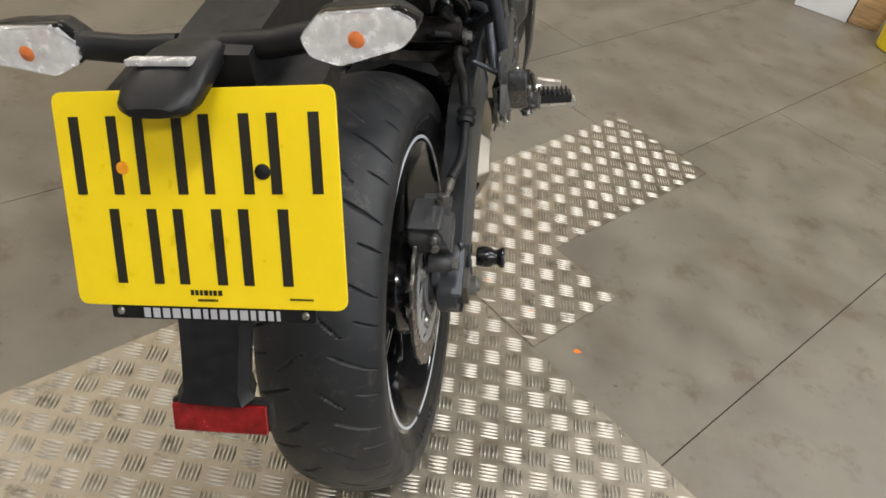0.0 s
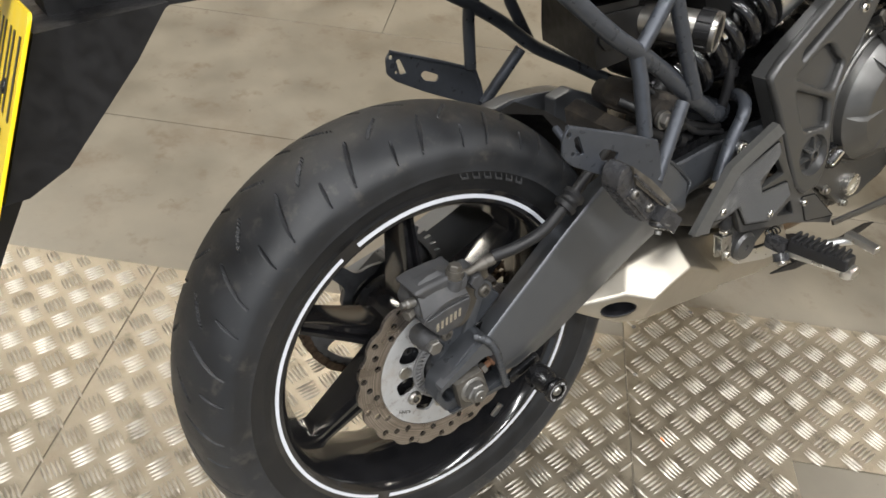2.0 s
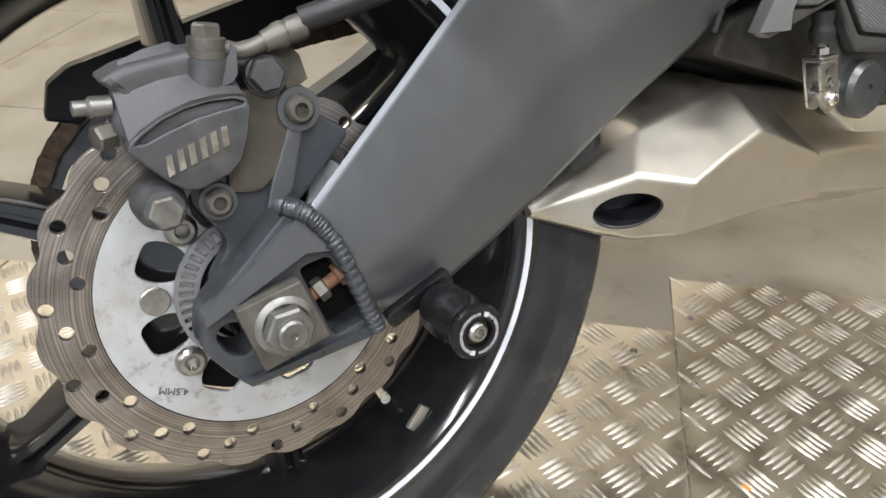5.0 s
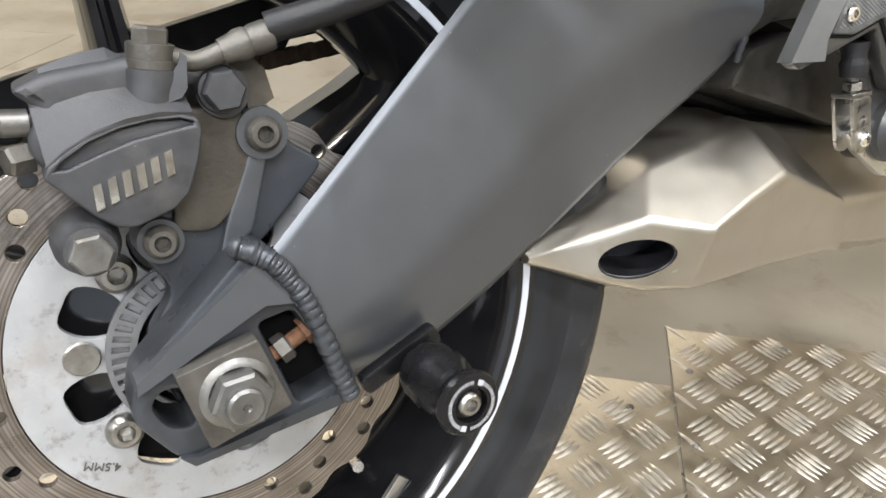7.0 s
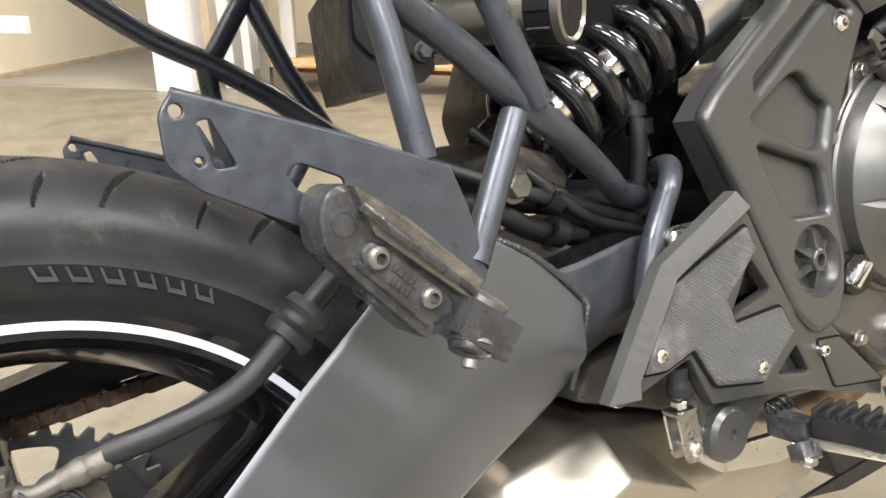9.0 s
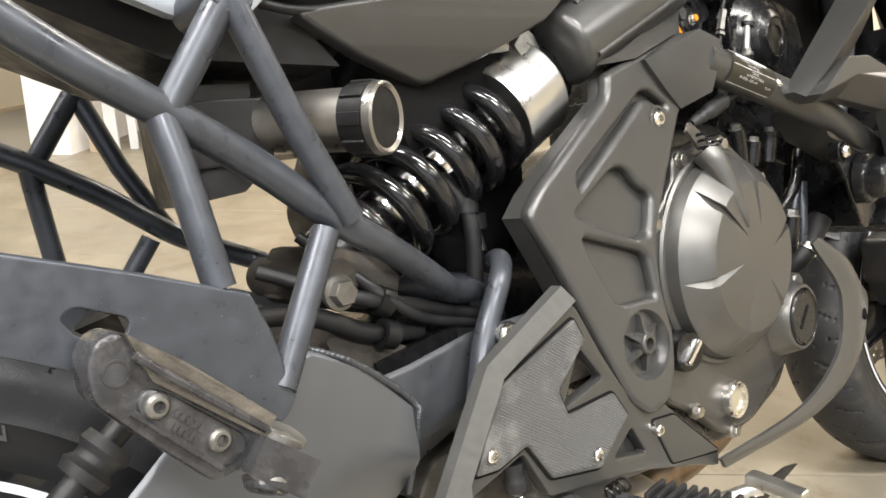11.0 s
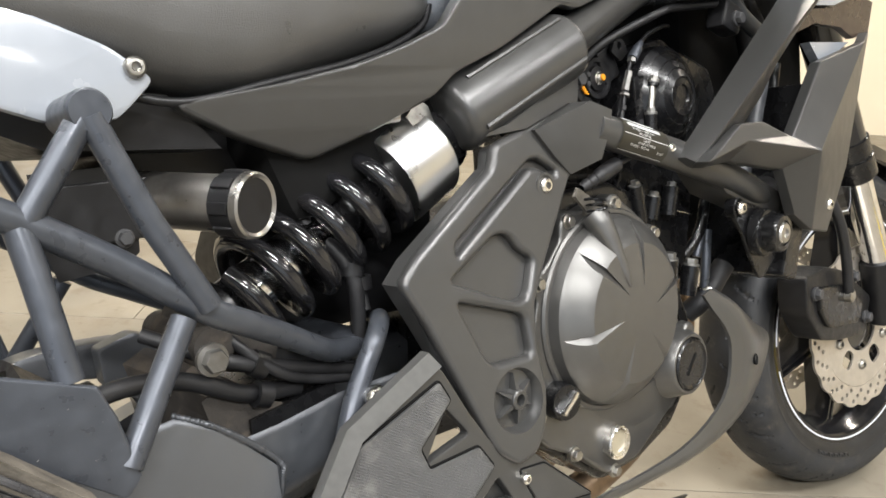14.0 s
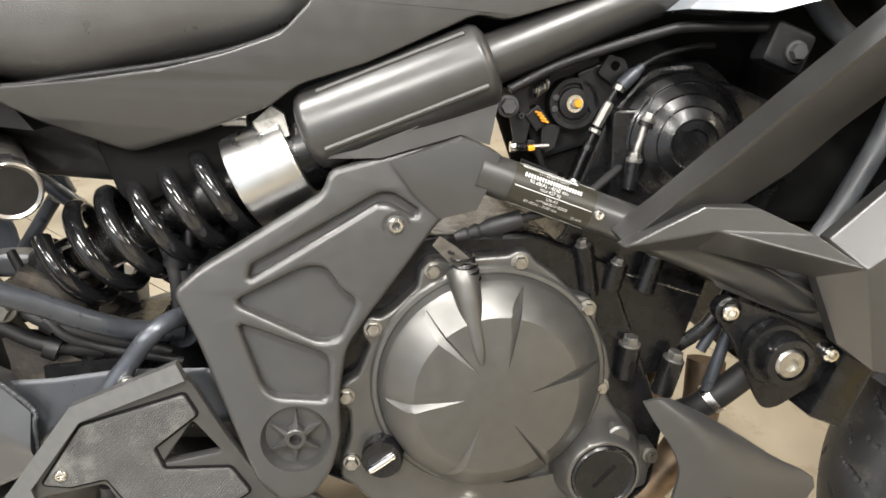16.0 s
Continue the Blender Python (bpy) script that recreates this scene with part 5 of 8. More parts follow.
part("bent_pipe", pipe([(0.075, 0.508, 0.545), (0.100, 0.494, 0.552), (0.122, 0.477, 0.552), (0.134, 0.461, 0.541), (0.136, 0.446, 0.520), (0.140, 0.430, 0.498), (0.146, 0.412, 0.462)], 0.0088, 16), TUBE, frame_r, "bent satin pipe beside the rear frame")
hex_bolt((0.150, 0.447, 0.503), 0.008, BRIGHT, frame_r)

# heel plate and rider's foot controls
HEEL = [(0.348, 0.411), (0.404, 0.492), (0.488, 0.529), (0.505, 0.512), (0.530, 0.466), (0.552, 0.432), (0.590, 0.416), (0.684, 0.331), (0.683, 0.314), (0.640, 0.330), (0.557, 0.357), (0.450, 0.378), (0.428, 0.420), (0.356, 0.404)]
heel = part("heel_guard", plate(rounded(HEEL, 0.004), 0.158, 0.170, [rounded([(0.503, 0.479), (0.526, 0.449), (0.477, 0.439)], 0.004), rounded([(0.556, 0.396), (0.572, 0.369), (0.530, 0.379)], 0.003)], 0.003), COVER, bike, "grey plastic heel guard with textured pads")
part("heel_edge", slab([(0.1705, 0.3455, 0.4105), (0.1705, 0.404, 0.494), (0.1695, 0.491, 0.5320), (0.1755, 0.499, 0.5190), (0.1765, 0.413, 0.483), (0.1765, 0.370, 0.421), (0.174, 0.372, 0.408)], 0.010, 0.0015), EDGE_GREY, heel, "satin grey edge of the heel guard")
PAD = [(0.378, 0.423), (0.412, 0.477), (0.497, 0.505), (0.507, 0.486), (0.470, 0.455), (0.478, 0.434), (0.534, 0.434), (0.550, 0.410), (0.508, 0.380), (0.452, 0.393), (0.430, 0.427), (0.400, 0.420)]
# no groove is cut: a slightly larger black sheet draws its shade
part("groove_shade", plate(rounded(PAD, 0.003), 0.166, 0.1713, (), 0.0006, None, SIDE, 0.0022), SHADOW_BLACK, heel)
pad_ob = part("heel_pad", plate(rounded(PAD, 0.003), 0.168, 0.1735, (), 0.0015), PRESSED, heel, "scuffed textured heel pad")


def within(poly, y, z):
    odd = False
    for (y1, z1), (y2, z2) in zip(poly, poly[1:] + poly[:1]):
        if (z1 > z) != (z2 > z) and y < (y2 - y1) * (z - z1) / (z2 - z1) + y1:
            odd = not odd
    return odd


grain_v, grain_f = [], []
G = 0.0021
for i in range(-60, 60):
    for j in range(-60, 60):
        y, z = 0.46 + (i * 0.83 + j * 0.55) * G, 0.44 + (i * -0.55 + j * 0.83) * G
        if all(within(PAD, y + dy, z + dz) for dy, dz in ((0.0035, 0), (-0.0035, 0), (0, 0.0035), (0, -0.0035))):
            k = len(grain_v)
            h = G * 0.36
            grain_v += [(0.1735, y + h * (p * 0.83 + q * 0.55), z + h * (-p * 0.55 + q * 0.83)) for p, q in ((-1, -1), (1, -1), (1, 1), (-1, 1))] + [(0.1743, y, z)]
            grain_f += [(k, k + 1, k + 4), (k + 1, k + 2, k + 4), (k + 2, k + 3, k + 4), (k + 3, k, k + 4)]
grain = bpy.data.meshes.new("pad_grain")
grain.from_pydata(grain_v, [], grain_f)
tagged(part("pad_grain", grain, PRESSED, pad_ob, sharp=10), kind="stuff")
# shade line round the second pad, again a black sheet
part("groove_shade", plate(rounded([(0.583, 0.393), (0.616, 0.388), (0.682, 0.330), (0.606, 0.346)], 0.004), 0.166, 0.1708, (), 0.0006, None, SIDE, 0.0016), SHADOW_BLACK, heel)
part("heel_pad", plate(rounded([(0.583, 0.393), (0.616, 0.388), (0.682, 0.330), (0.606, 0.346)], 0.004), 0.168, 0.172, (), 0.0015), COVER, heel)
for sy, sz in ((0.394, 0.433), (0.504, 0.393), (0.587, 0.384)):
    cap_screw((0.1738, sy, sz), 0.0054, BRIGHT, heel)
part("control_bracket", plate(rounded([(0.430, 0.420), (0.450, 0.376), (0.448, 0.350), (0.480, 0.325), (0.505, 0.330), (0.530, 0.350), (0.60, 0.340), (0.62, 0.365), (0.55, 0.40)], 0.006), 0.138, 0.157, (), 0.003), COVER, heel)
part("pivot_boss", turned([(-0.03, 0.0), (-0.03, 0.0235), (0.0, 0.0225), (0.004, 0.019), (0.004, 0.0045), (0.002, 0.004), (0.002, 0)], (0.164, 0.472, 0.346), seg=32), COVER, heel, "round brake pedal pivot cap")
part("brake_rod", pipe([(0.156, 0.428, 0.405), (0.157, 0.427, 0.372)], 0.0042, 10, False), ZINC, heel)
part("rod_clevis", join(plate(rounded([(0.417, 0.377), (0.437, 0.377), (0.441, 0.345), (0.434, 0.337), (0.424, 0.339)], 0.004), 0.162, 0.165, [ring2(0.430, 0.360, 0.004, 10)], 0.0008), plate(rounded([(0.417, 0.377), (0.437, 0.377), (0.441, 0.345), (0.434, 0.337), (0.424, 0.339)], 0.004), 0.149, 0.152, (), 0.0008), block((0.016, 0.02, 0.003), Matrix.Translation((0.157, 0.427, 0.378)), 0.0005)), STEEL, heel, "bright forked rod end")
part("rod_boot", turned([(0, 0.0), (0, 0.0085), (0.008, 0.0095), (0.012, 0.0075), (0.022, 0.0085), (0.022, 0)], (0.157, 0.4276, 0.390), (0, 0, 1), 16), RUBBER_BLACK, heel)
part("rod_nut", hexa(0, 0.006, 0.0065, (0.157, 0.4275, 0.381), (0, 0, 1)), BRIGHT, heel)
cap_screw((0.165, 0.432, 0.3475), 0.0055, BRIGHT, heel)
pedal = part("brake_pedal", plate(rounded([(0.425, 0.352), (0.445, 0.362), (0.480, 0.330), (0.560, 0.318), (0.600, 0.300), (0.596, 0.290), (0.540, 0.295), (0.470, 0.312), (0.440, 0.335)], 0.005), 0.150, 0.158, (), 0.002), ALU, bike, "silver aluminium brake pedal")
part("pedal_arm", pipe([(0.155, 0.560, 0.304), (0.180, 0.610, 0.300), (0.205, 0.648, 0.308), (0.222, 0.660, 0.314)], 0.0065, 12), ALU, pedal)
part("pedal_tip", block((0.052, 0.016, 0.012), Matrix.Translation((0.236, 0.660, 0.318)) @ Matrix.Rotation(radians(8), 4, "Y"), 0.003), ALU, pedal, "ribbed silver pedal tip")
footrest = part("rider_footrest", join(block((0.086, 0.030, 0.020), Matrix.Translation((0.243, 0.535, 0.349)) @ Matrix.Rotation(radians(7), 4, "Z"), 0.005)), RUBBER_BLACK, bike, "black ribbed rubber rider's footrest")
for k in range(9):
    part("tread_rib", block((0.0045, 0.031, 0.007), Matrix.Translation((0.205 + 0.0088 * k, 0.5305 + 0.0011 * k, 0.3605)) @ Matrix.Rotation(radians(7), 4, "Z"), 0.0015), RUBBER_BLACK, footrest)
part("footrest_core", block((0.105, 0.022, 0.010), Matrix.Translation((0.240, 0.535, 0.336)) @ Matrix.Rotation(radians(7), 4, "Z") @ Matrix.Rotation(radians(-4), 4, "Y"), 0.003), ALU, footrest, "silver cast footrest core")
part("footrest_end", block((0.018, 0.026, 0.016), Matrix.Translation((0.285, 0.541, 0.336)) @ Matrix.Rotation(radians(7), 4, "Z"), 0.004), ALU, footrest)
part("footrest_bracket", join(block((0.036, 0.018, 0.022), Matrix.Translation((0.182, 0.525, 0.340)), 0.005), turned([(-0.006, 0.0), (-0.006, 0.0115), (0.006, 0.0115), (0.006, 0)], (0.197, 0.517, 0.326), (0.5, -0.3, -0.8))), WORN, footrest)
cap_screw((0.201, 0.514, 0.321), 0.0075, STEEL, footrest, (0.5, -0.3, -0.8))
part("return_spring", pipe([(0.168 + 0.006 * math.sin(k * 1.2), 0.516 + 0.0014 * k, 0.352 + 0.006 * math.cos(k * 1.2)) for k in range(20)], 0.0012, 6), BLACK, footrest)

# ---- main frame covers ----
FC = [(0.486, 0.588), (0.508, 0.608), (0.612, 0.675), (0.617, 0.694), (0.667, 0.709), (0.729, 0.729), (0.756, 0.717), (0.738, 0.667), (0.714, 0.655), (0.650, 0.566), (0.634, 0.540), (0.628, 0.500), (0.630, 0.458), (0.622, 0.428), (0.606, 0.405), (0.578, 0.400), (0.556, 0.420), (0.546, 0.444), (0.506, 0.547)]
P1 = [(0.537, 0.580), (0.598, 0.612), (0.616, 0.611), (0.627, 0.592), (0.642, 0.584), (0.626, 0.549), (0.610, 0.547)]
P2 = [(0.540, 0.562), (0.612, 0.536), (0.618, 0.530), (0.618, 0.494), (0.572, 0.497), (0.562, 0.505)]
P3 = [(0.550, 0.600), (0.552, 0.612), (0.660, 0.676), (0.672, 0.676), (0.694, 0.662), (0.690, 0.657), (0.668, 0.668), (0.658, 0.668)]


def cover_lean(y, z):
    return 0.0335 * (y - 0.487) - 0.13 * (z - 0.587)


cover = part("frame_cover", plate(rounded(FC, 0.008), 0.136, 0.150, [rounded(P1, 0.008), rounded(P2, 0.008), rounded(P3, 0.003)], 0.0052, cover_lean, SIDE, 0.0, 2), COVER, bike, "satin grey plastic frame cover with sunken panels")
part("cover_floor", plate(rounded([(p[0] * 0.97 + 0.6 * 0.03, p[1] * 0.97 + 0.57 * 0.03) for p in FC], 0.006), 0.126, 0.1390, (), 0.002, cover_lean), COVER, cover)
part("cover_side", slab([(0.140, 0.488, 0.586), (0.140, 0.506, 0.604), (0.140, 0.610, 0.672), (0.13, 0.62, 0.60), (0.148, 0.56, 0.44), (0.142, 0.508, 0.546)], 0.022, 0.003), COVER, cover)
part("cover_wrap", slab([(0.146, 0.668, 0.704), (0.168, 0.728, 0.727), (0.172, 0.757, 0.716), (0.171, 0.752, 0.695), (0.168, 0.740, 0.668), (0.150, 0.712, 0.656), (0.150, 0.690, 0.676)], 0.05, 0.004, 0.006), COVER, cover)
cap_screw((0.1475, 0.6745, 0.6495), 0.0078, BRIGHT, cover)
part("screw_cup", turned([(-0.004, 0.0115), (0.0015, 0.0125), (0.0015, 0.0100), (-0.004, 0.0095)], (0.147, 0.6745, 0.6495)), COVER, cover)
dish_bm = lathe(bmesh.new(), [(-0.0095, 0.0), (-0.0095, 0.0265), (-0.004, 0.0290), (0.000, 0.0312), (0.03, 0.0320), (0.03, 0.0)], (0.170, 0.590, 0.460), (1, 0, 0), 48)
carved(cover, dish_bm, 38)
star = part("pivot_cap", turned([(-0.0100, 0.0290), (-0.0085, 0.0262), (-0.0095, 0.0)], (0.170, 0.590, 0.460), seg=48), COVER, cover, "round pivot cap with star-shaped ribs")
for k in range(6):
    a = math.pi / 6 + k * math.pi / 3
    rib = slab([(0.171, 0.590 + 0.0075 * math.cos(a + 0.36), 0.460 + 0.0075 * math.sin(a + 0.36)), (0.1660, 0.590 + 0.0250 * math.cos(a), 0.460 + 0.0250 * math.sin(a)), (0.171, 0.590 + 0.0075 * math.cos(a - 0.36), 0.460 + 0.0075 * math.sin(a - 0.36))], 0.010, 0.0)
    part("star_rib", rib, COVER, star)
part("star_hub", turned([(-0.006, 0.010), (0.005, 0.0095), (0.006, 0.0085), (0.006, 0.0055), (-0.004, 0.005), (-0.004, 0)], (0.167, 0.590, 0.460), seg=24), COVER, star)
# tubular cover under the tank
CA, CB = Vector((0.102, 0.600, 0.7215)), Vector((0.118, 0.752, 0.788))
ax = (CB - CA).normalized()
L = (CB - CA).length
tank_tube = part("tube_cover", turned([(-0.004, 0.0), (-0.004, 0.026), (0.0, 0.0335), (0.006, 0.0365), (L - 0.006, 0.0365), (L, 0.0335), (L + 0.004, 0.026), (L + 0.004, 0)], CA, ax, 40), COVER, bike, "satin grey cover round the frame tube")
side_ax = Vector((1, 0, 0)) - ax * ax.x
side_ax.normalize()
up_ax = ax.cross(side_ax) * -1
for ang, s0, s1 in ((58, 0.022, L - 0.012), (-24, 0.012, L - 0.008)):
    n = side_ax * math.cos(radians(ang)) + up_ax * math.sin(radians(ang))
    part("cover_rib", pipe([CA + ax * s0 + n * 0.0365, CA + ax * s1 + n * 0.0365], 0.0028, 8, False), COVER, tank_tube)
part("cover_skirt", slab([(0.128, 0.606, 0.702), (0.138, 0.640, 0.712), (0.136, 0.735, 0.752), (0.128, 0.762, 0.758), (0.128, 0.756, 0.718), (0.142, 0.728, 0.728), (0.142, 0.66, 0.706)], 0.03, 0.004), COVER, tank_tube)
part("upper_frame_tube", pipe([(0.105, 0.62, 0.730), (0.112, 0.77, 0.797), (0.110, 0.90, 0.855), (0.106, 1.06, 0.918), (0.08, 1.2, 0.96)], 0.0225, 20), STRUT, bike, "black upper frame tube")
lower = part("lower_frame_tube", pipe([(0.156, 0.742, 0.7005), (0.158, 0.765, 0.6932), (0.1685, 0.868, 0.6605), (0.176, 0.95, 0.632), (0.170, 1.06, 0.592), (0.140, 1.16, 0.60)], 0.0178, 20), COVER, bike, "black lower frame tube with a label")
LA, LB = Vector((0.1585, 0.7685, 0.6920)), Vector((0.1655, 0.8380, 0.6700))
lax = (LB - LA).normalized()
LL = (LB - LA).length
lside = (Vector((1, 0, 0)) - lax * lax.x).normalized()
lup = lside.cross(lax).normalized()
if lup.z < 0:
    lup = -lup


def on_label(x, y, l):
    a = y / 0.0184
    return LA + lax * x + (lside * math.cos(a + 0.15) + lup * math.sin(a + 0.15)) * (0.0186 + l)


lab = bmesh.new()
grid = [[lab.verts.new(on_label(LL * i / 8, -0.021 + 0.042 * j / 14, 0)) for j in range(15)] for i in range(9)]
for i in range(8):
    for j in range(14):
        lab.faces.new((grid[i][j], grid[i + 1][j], grid[i + 1][j + 1], grid[i][j + 1]))
label = part("frame_label", lab, INK, lower, "black label wrapped round the tube, white print")
bars(label, WHITE_INK, [(LL * 0.42, 0.0175, 0.050, 0.0016), (LL * 0.47, 0.0095, 0.052, 0.0036)], on_label, 0, lengths=(0.34, 0.42), gap_ratio=0.30)
for txt, px, py, size in (("90 dB(A) - 4250 min", 0.42, 0.0050, 0.0042), ("e1*168/2013*00027", 0.46, 0.0142, 0.0034), ("max 427 kg", 0.45, 0.0012, 0.0040), ("L3e-A2", 0.50, -0.0046, 0.0036), ("89 dB(A) - 3500 min", 0.40, -0.0120, 0.0036), ("35 kW", 0.85, -0.0130, 0.0036), ("e1*168/2013*00028", 0.52, -0.0082, 0.0034)):
    me = lettering(txt, size, Matrix.Identity(4), WHITE_INK, label)
    for v in me.data.vertices:
        v.co = on_label(LL * px + v.co.x, py + v.co.y, 0.0003 + abs(v.co.z))
rule = bmesh.new()
for yy in (-0.0020, 0.0210, -0.0210):
    c = [rule.verts.new(on_label(LL * f, yy + d, 0.0004)) for f, d in ((0.03, 0), (0.97, 0), (0.97, 0.0005), (0.03, 0.0005))]
    rule.faces.new(c)
part("label_rules", rule, WHITE_INK, label)
cap_screw(on_label(LL + 0.006, -0.002, -0.001), 0.0048, BRIGHT, lower, on_label(LL, 0, 1) - on_label(LL, 0, 0))

# ---- engine ----
CASE_OUT = [(0.602, 0.400), (0.612, 0.520), (0.640, 0.600), (0.700, 0.635), (0.800, 0.640), (0.880, 0.610), (0.920, 0.520), (0.955, 0.440), (0.950, 0.370), (0.900, 0.320), (0.830, 0.300), (0.755, 0.300), (0.665, 0.370)]
engine = part("engine", plate(rounded(CASE_OUT, 0.012), -0.14, 0.126, (), 0.006), BLACK, bike, "black and bronze-grey twin cylinder engine")
CC = Vector((0.0, 0.7665, 0.5025))
FL = [(0.6953, 0.591), (0.6970, 0.606), (0.7040, 0.6165), (0.7154, 0.619), (0.7258, 0.615), (0.7509, 0.6204), (0.7766, 0.6222), (0.784, 0.627), (0.7957, 0.6254), (0.803, 0.6166), (0.8227, 0.6034), (0.842, 0.585), (0.857, 0.5827), (0.8661, 0.5733), (0.8640, 0.560), (0.879, 0.5297), (0.8854, 0.5064), (0.8835, 0.4828), (0.8979, 0.4614), (0.9149, 0.4395), (0.9230, 0.431),
      (0.9367, 0.4295), (0.9440, 0.4168), (0.9361, 0.4011), (0.9354, 0.3830), (0.905, 0.372), (0.855, 0.345), (0.800, 0.318), (0.745, 0.318), (0.700, 0.355), (0.655, 0.380), (0.642, 0.3944), (0.630, 0.4027), (0.6300, 0.4177), (0.6384, 0.447), (0.637, 0.4731), (0.6280, 0.4773), (0.6245, 0.4904), (0.632, 0.500), (0.6437, 0.507), (0.6548, 0.5373), (0.6480, 0.5439), (0.6455, 0.5563), (0.6530, 0.5654), (0.6629, 0.5621), (0.6768, 0.5724)]
clutch = part("clutch_cover", plate(rounded(FL, 0.004, 2), 0.122, 0.144, (), 0.004, None, SIDE, 0.0, 3), CASE, engine, "satin bronze-grey clutch cover with slashed relief")
dome_ob = part("clutch_dome", turned([(0.130, 0.0), (0.130, 0.1120), (0.1455, 0.1112), (0.1480, 0.1090), (0.1485, 0.1055), (0.1475, 0.1040), (0.1520, 0.1028), (0.1590, 0.1012), (0.1650, 0.0965), (0.1780, 0.0810), (0.1820, 0.0745), (0.1850, 0.0480), (0.1865, 0.0200), (0.1867, 0.0)], CC, (1, 0, 0), 96), CASE, clutch, sharp=25)
part("case_swell", slab([(0.144, 0.700, 0.420), (0.150, 0.790, 0.395), (0.150, 0.860, 0.408), (0.148, 0.905, 0.385), (0.142, 0.880, 0.355), (0.140, 0.80, 0.330), (0.138, 0.74, 0.335), (0.138, 0.69, 0.375)], 0.03, 0.006), CASE, clutch)
DOME = ((0.0, 0.1867), (0.02, 0.1865), (0.048, 0.1850), (0.0745, 0.1820), (0.081, 0.178), (0.0965, 0.165), (0.1012, 0.159))


def dome_x(r):
    for (r0, x0), (r1, x1) in zip(DOME, DOME[1:]):
        if r <= r1:
            return x0 + (x1 - x0) * (r - r0) / (r1 - r0)
    return DOME[-1][1]


cuts = []
for ang in (132, 79, 15, -54, -115, -174):
    a = radians(ang)
    d, s = Vector((0, math.cos(a), math.sin(a))), Vector((0, -math.sin(a), math.cos(a)))
    rings = []
    for r, wide, deep in ((0.030, 0.0004, 0.0002), (0.045, 0.0036, 0.0016), (0.060, 0.0066, 0.0030), (0.076, 0.0094, 0.0044), (0.085, 0.0092, 0.0044), (0.099, 0.0006, 0.0004)):
        x = dome_x(r)
        rings.append([CC + d * r + s * o + Vector((x + h, 0, 0)) for o, h in ((-0.002, 0.006), (-0.002, -deep), (wide - 0.002, 0.0004), (wide - 0.002, 0.006))])
    cuts.append(loft(rings))
carved(dome_ob, join(*cuts), 25)
for p in ((0.143, 0.709, 0.608), (0.143, 0.787, 0.616), (0.145, 0.854, 0.573), (0.143, 0.657, 0.553), (0.145, 0.634, 0.488), (0.143, 0.876, 0.493), (0.145, 0.934, 0.418), (0.145, 0.640, 0.420), (0.143, 0.757, 0.318), (0.145, 0.690, 0.362)):
    hex_bolt(p, 0.0062, STEEL, clutch)
part("cap_swell", turned([(-0.045, 0.053), (-0.034, 0.0490), (-0.020, 0.0435), (-0.008, 0.0390), (-0.002, 0.0365), (-0.0005, 0.0350), (-0.0005, 0.0325), (-0.006, 0.0320)], (0.172, 0.878, 0.413), seg=48), CASE, clutch)
cap_m = part("timing_cap", turned([(-0.02, 0.0), (-0.02, 0.032), (0.0, 0.0315), (0.002, 0.0295), (0.0005, 0.0275), (0.0, 0.026), (0.0, 0)], (0.172, 0.878, 0.413), seg=40), BLACK, clutch, "black slotted inspection cap")
# slot is an uncut black bar, its shade given as colour
part("cap_slot", block((0.0016, 0.030, 0.004), Matrix.Translation((0.1722, 0.878, 0.413)) @ Matrix.Rotation(radians(48), 4, "X"), 0.0006), SHADOW_BLACK, cap_m)
part("small_cap", turned([(-0.01, 0.0), (-0.01, 0.0125), (0.0, 0.012), (0.002, 0.010), (0.002, 0.0)], (0.160, 0.893, 0.447), seg=24), CASE, clutch)
# same here: a black bar paints the slot's shade
part("small_cap_slot", block((0.0012, 0.014, 0.002), Matrix.Translation((0.1622, 0.893, 0.447)) @ Matrix.Rotation(radians(-35), 4, "X"), 0.0004), SHADOW_BLACK, clutch)
filler = part("oil_filler_cap", turned([(-0.012, 0.0), (-0.012, 0.020), (0.004, 0.0195), (0.007, 0.018), (0.007, 0)], (0.154, 0.668, 0.430), (1, -0.15, 0.0), 28), BLACK, clutch, "black oil filler cap with a chrome grip")
part("filler_grip", block((0.010, 0.030, 0.007), Matrix.Translation((0.163, 0.667, 0.430)) @ Matrix.Rotation(radians(35), 4, "X"), 0.003), CHROME, filler)
sight = part("oil_sight_glass", turned([(-0.01, 0.019), (0.002, 0.019), (0.003, 0.0175), (0.002, 0.0150), (-0.002, 0.0145)], (0.1515, 0.757, 0.353), seg=32), BRIGHT, clutch, "round oil level window in a bright ring")
part("sight_pane", turned([(-0.002, 0.0147), (-0.0015, 0.0)], (0.1515, 0.757, 0.353), seg=32), OIL, sight)
part("clutch_lever_boss", tube(bmesh.new(), [(0.158, 0.7325, 0.612), (0.164, 0.7345, 0.603), (0.170, 0.738, 0.588), (0.177, 0.743, 0.566), (0.1835, 0.7475, 0.546), (0.186, 0.750, 0.535)], 0.0125, 20, True, True, (0.0145, 0.0138, 0.0115, 0.0085, 0.0050, 0.0018)), CASE, clutch)
part("lever_spring", pipe([(0.162 + 0.0105 * math.cos(k * 0.9), 0.738 + 0.0105 * math.sin(k * 0.9) - 0.0003 * k, 0.606 + 0.0009 * k) for k in range(28)], 0.0016, 6), BLACK, clutch)
part("clutch_lever", slab([(0.158, 0.740, 0.622), (0.158, 0.728, 0.632), (0.158, 0.712, 0.642), (0.158, 0.706, 0.634), (0.158, 0.726, 0.614)], 0.004, 0.001), DULL, clutch)
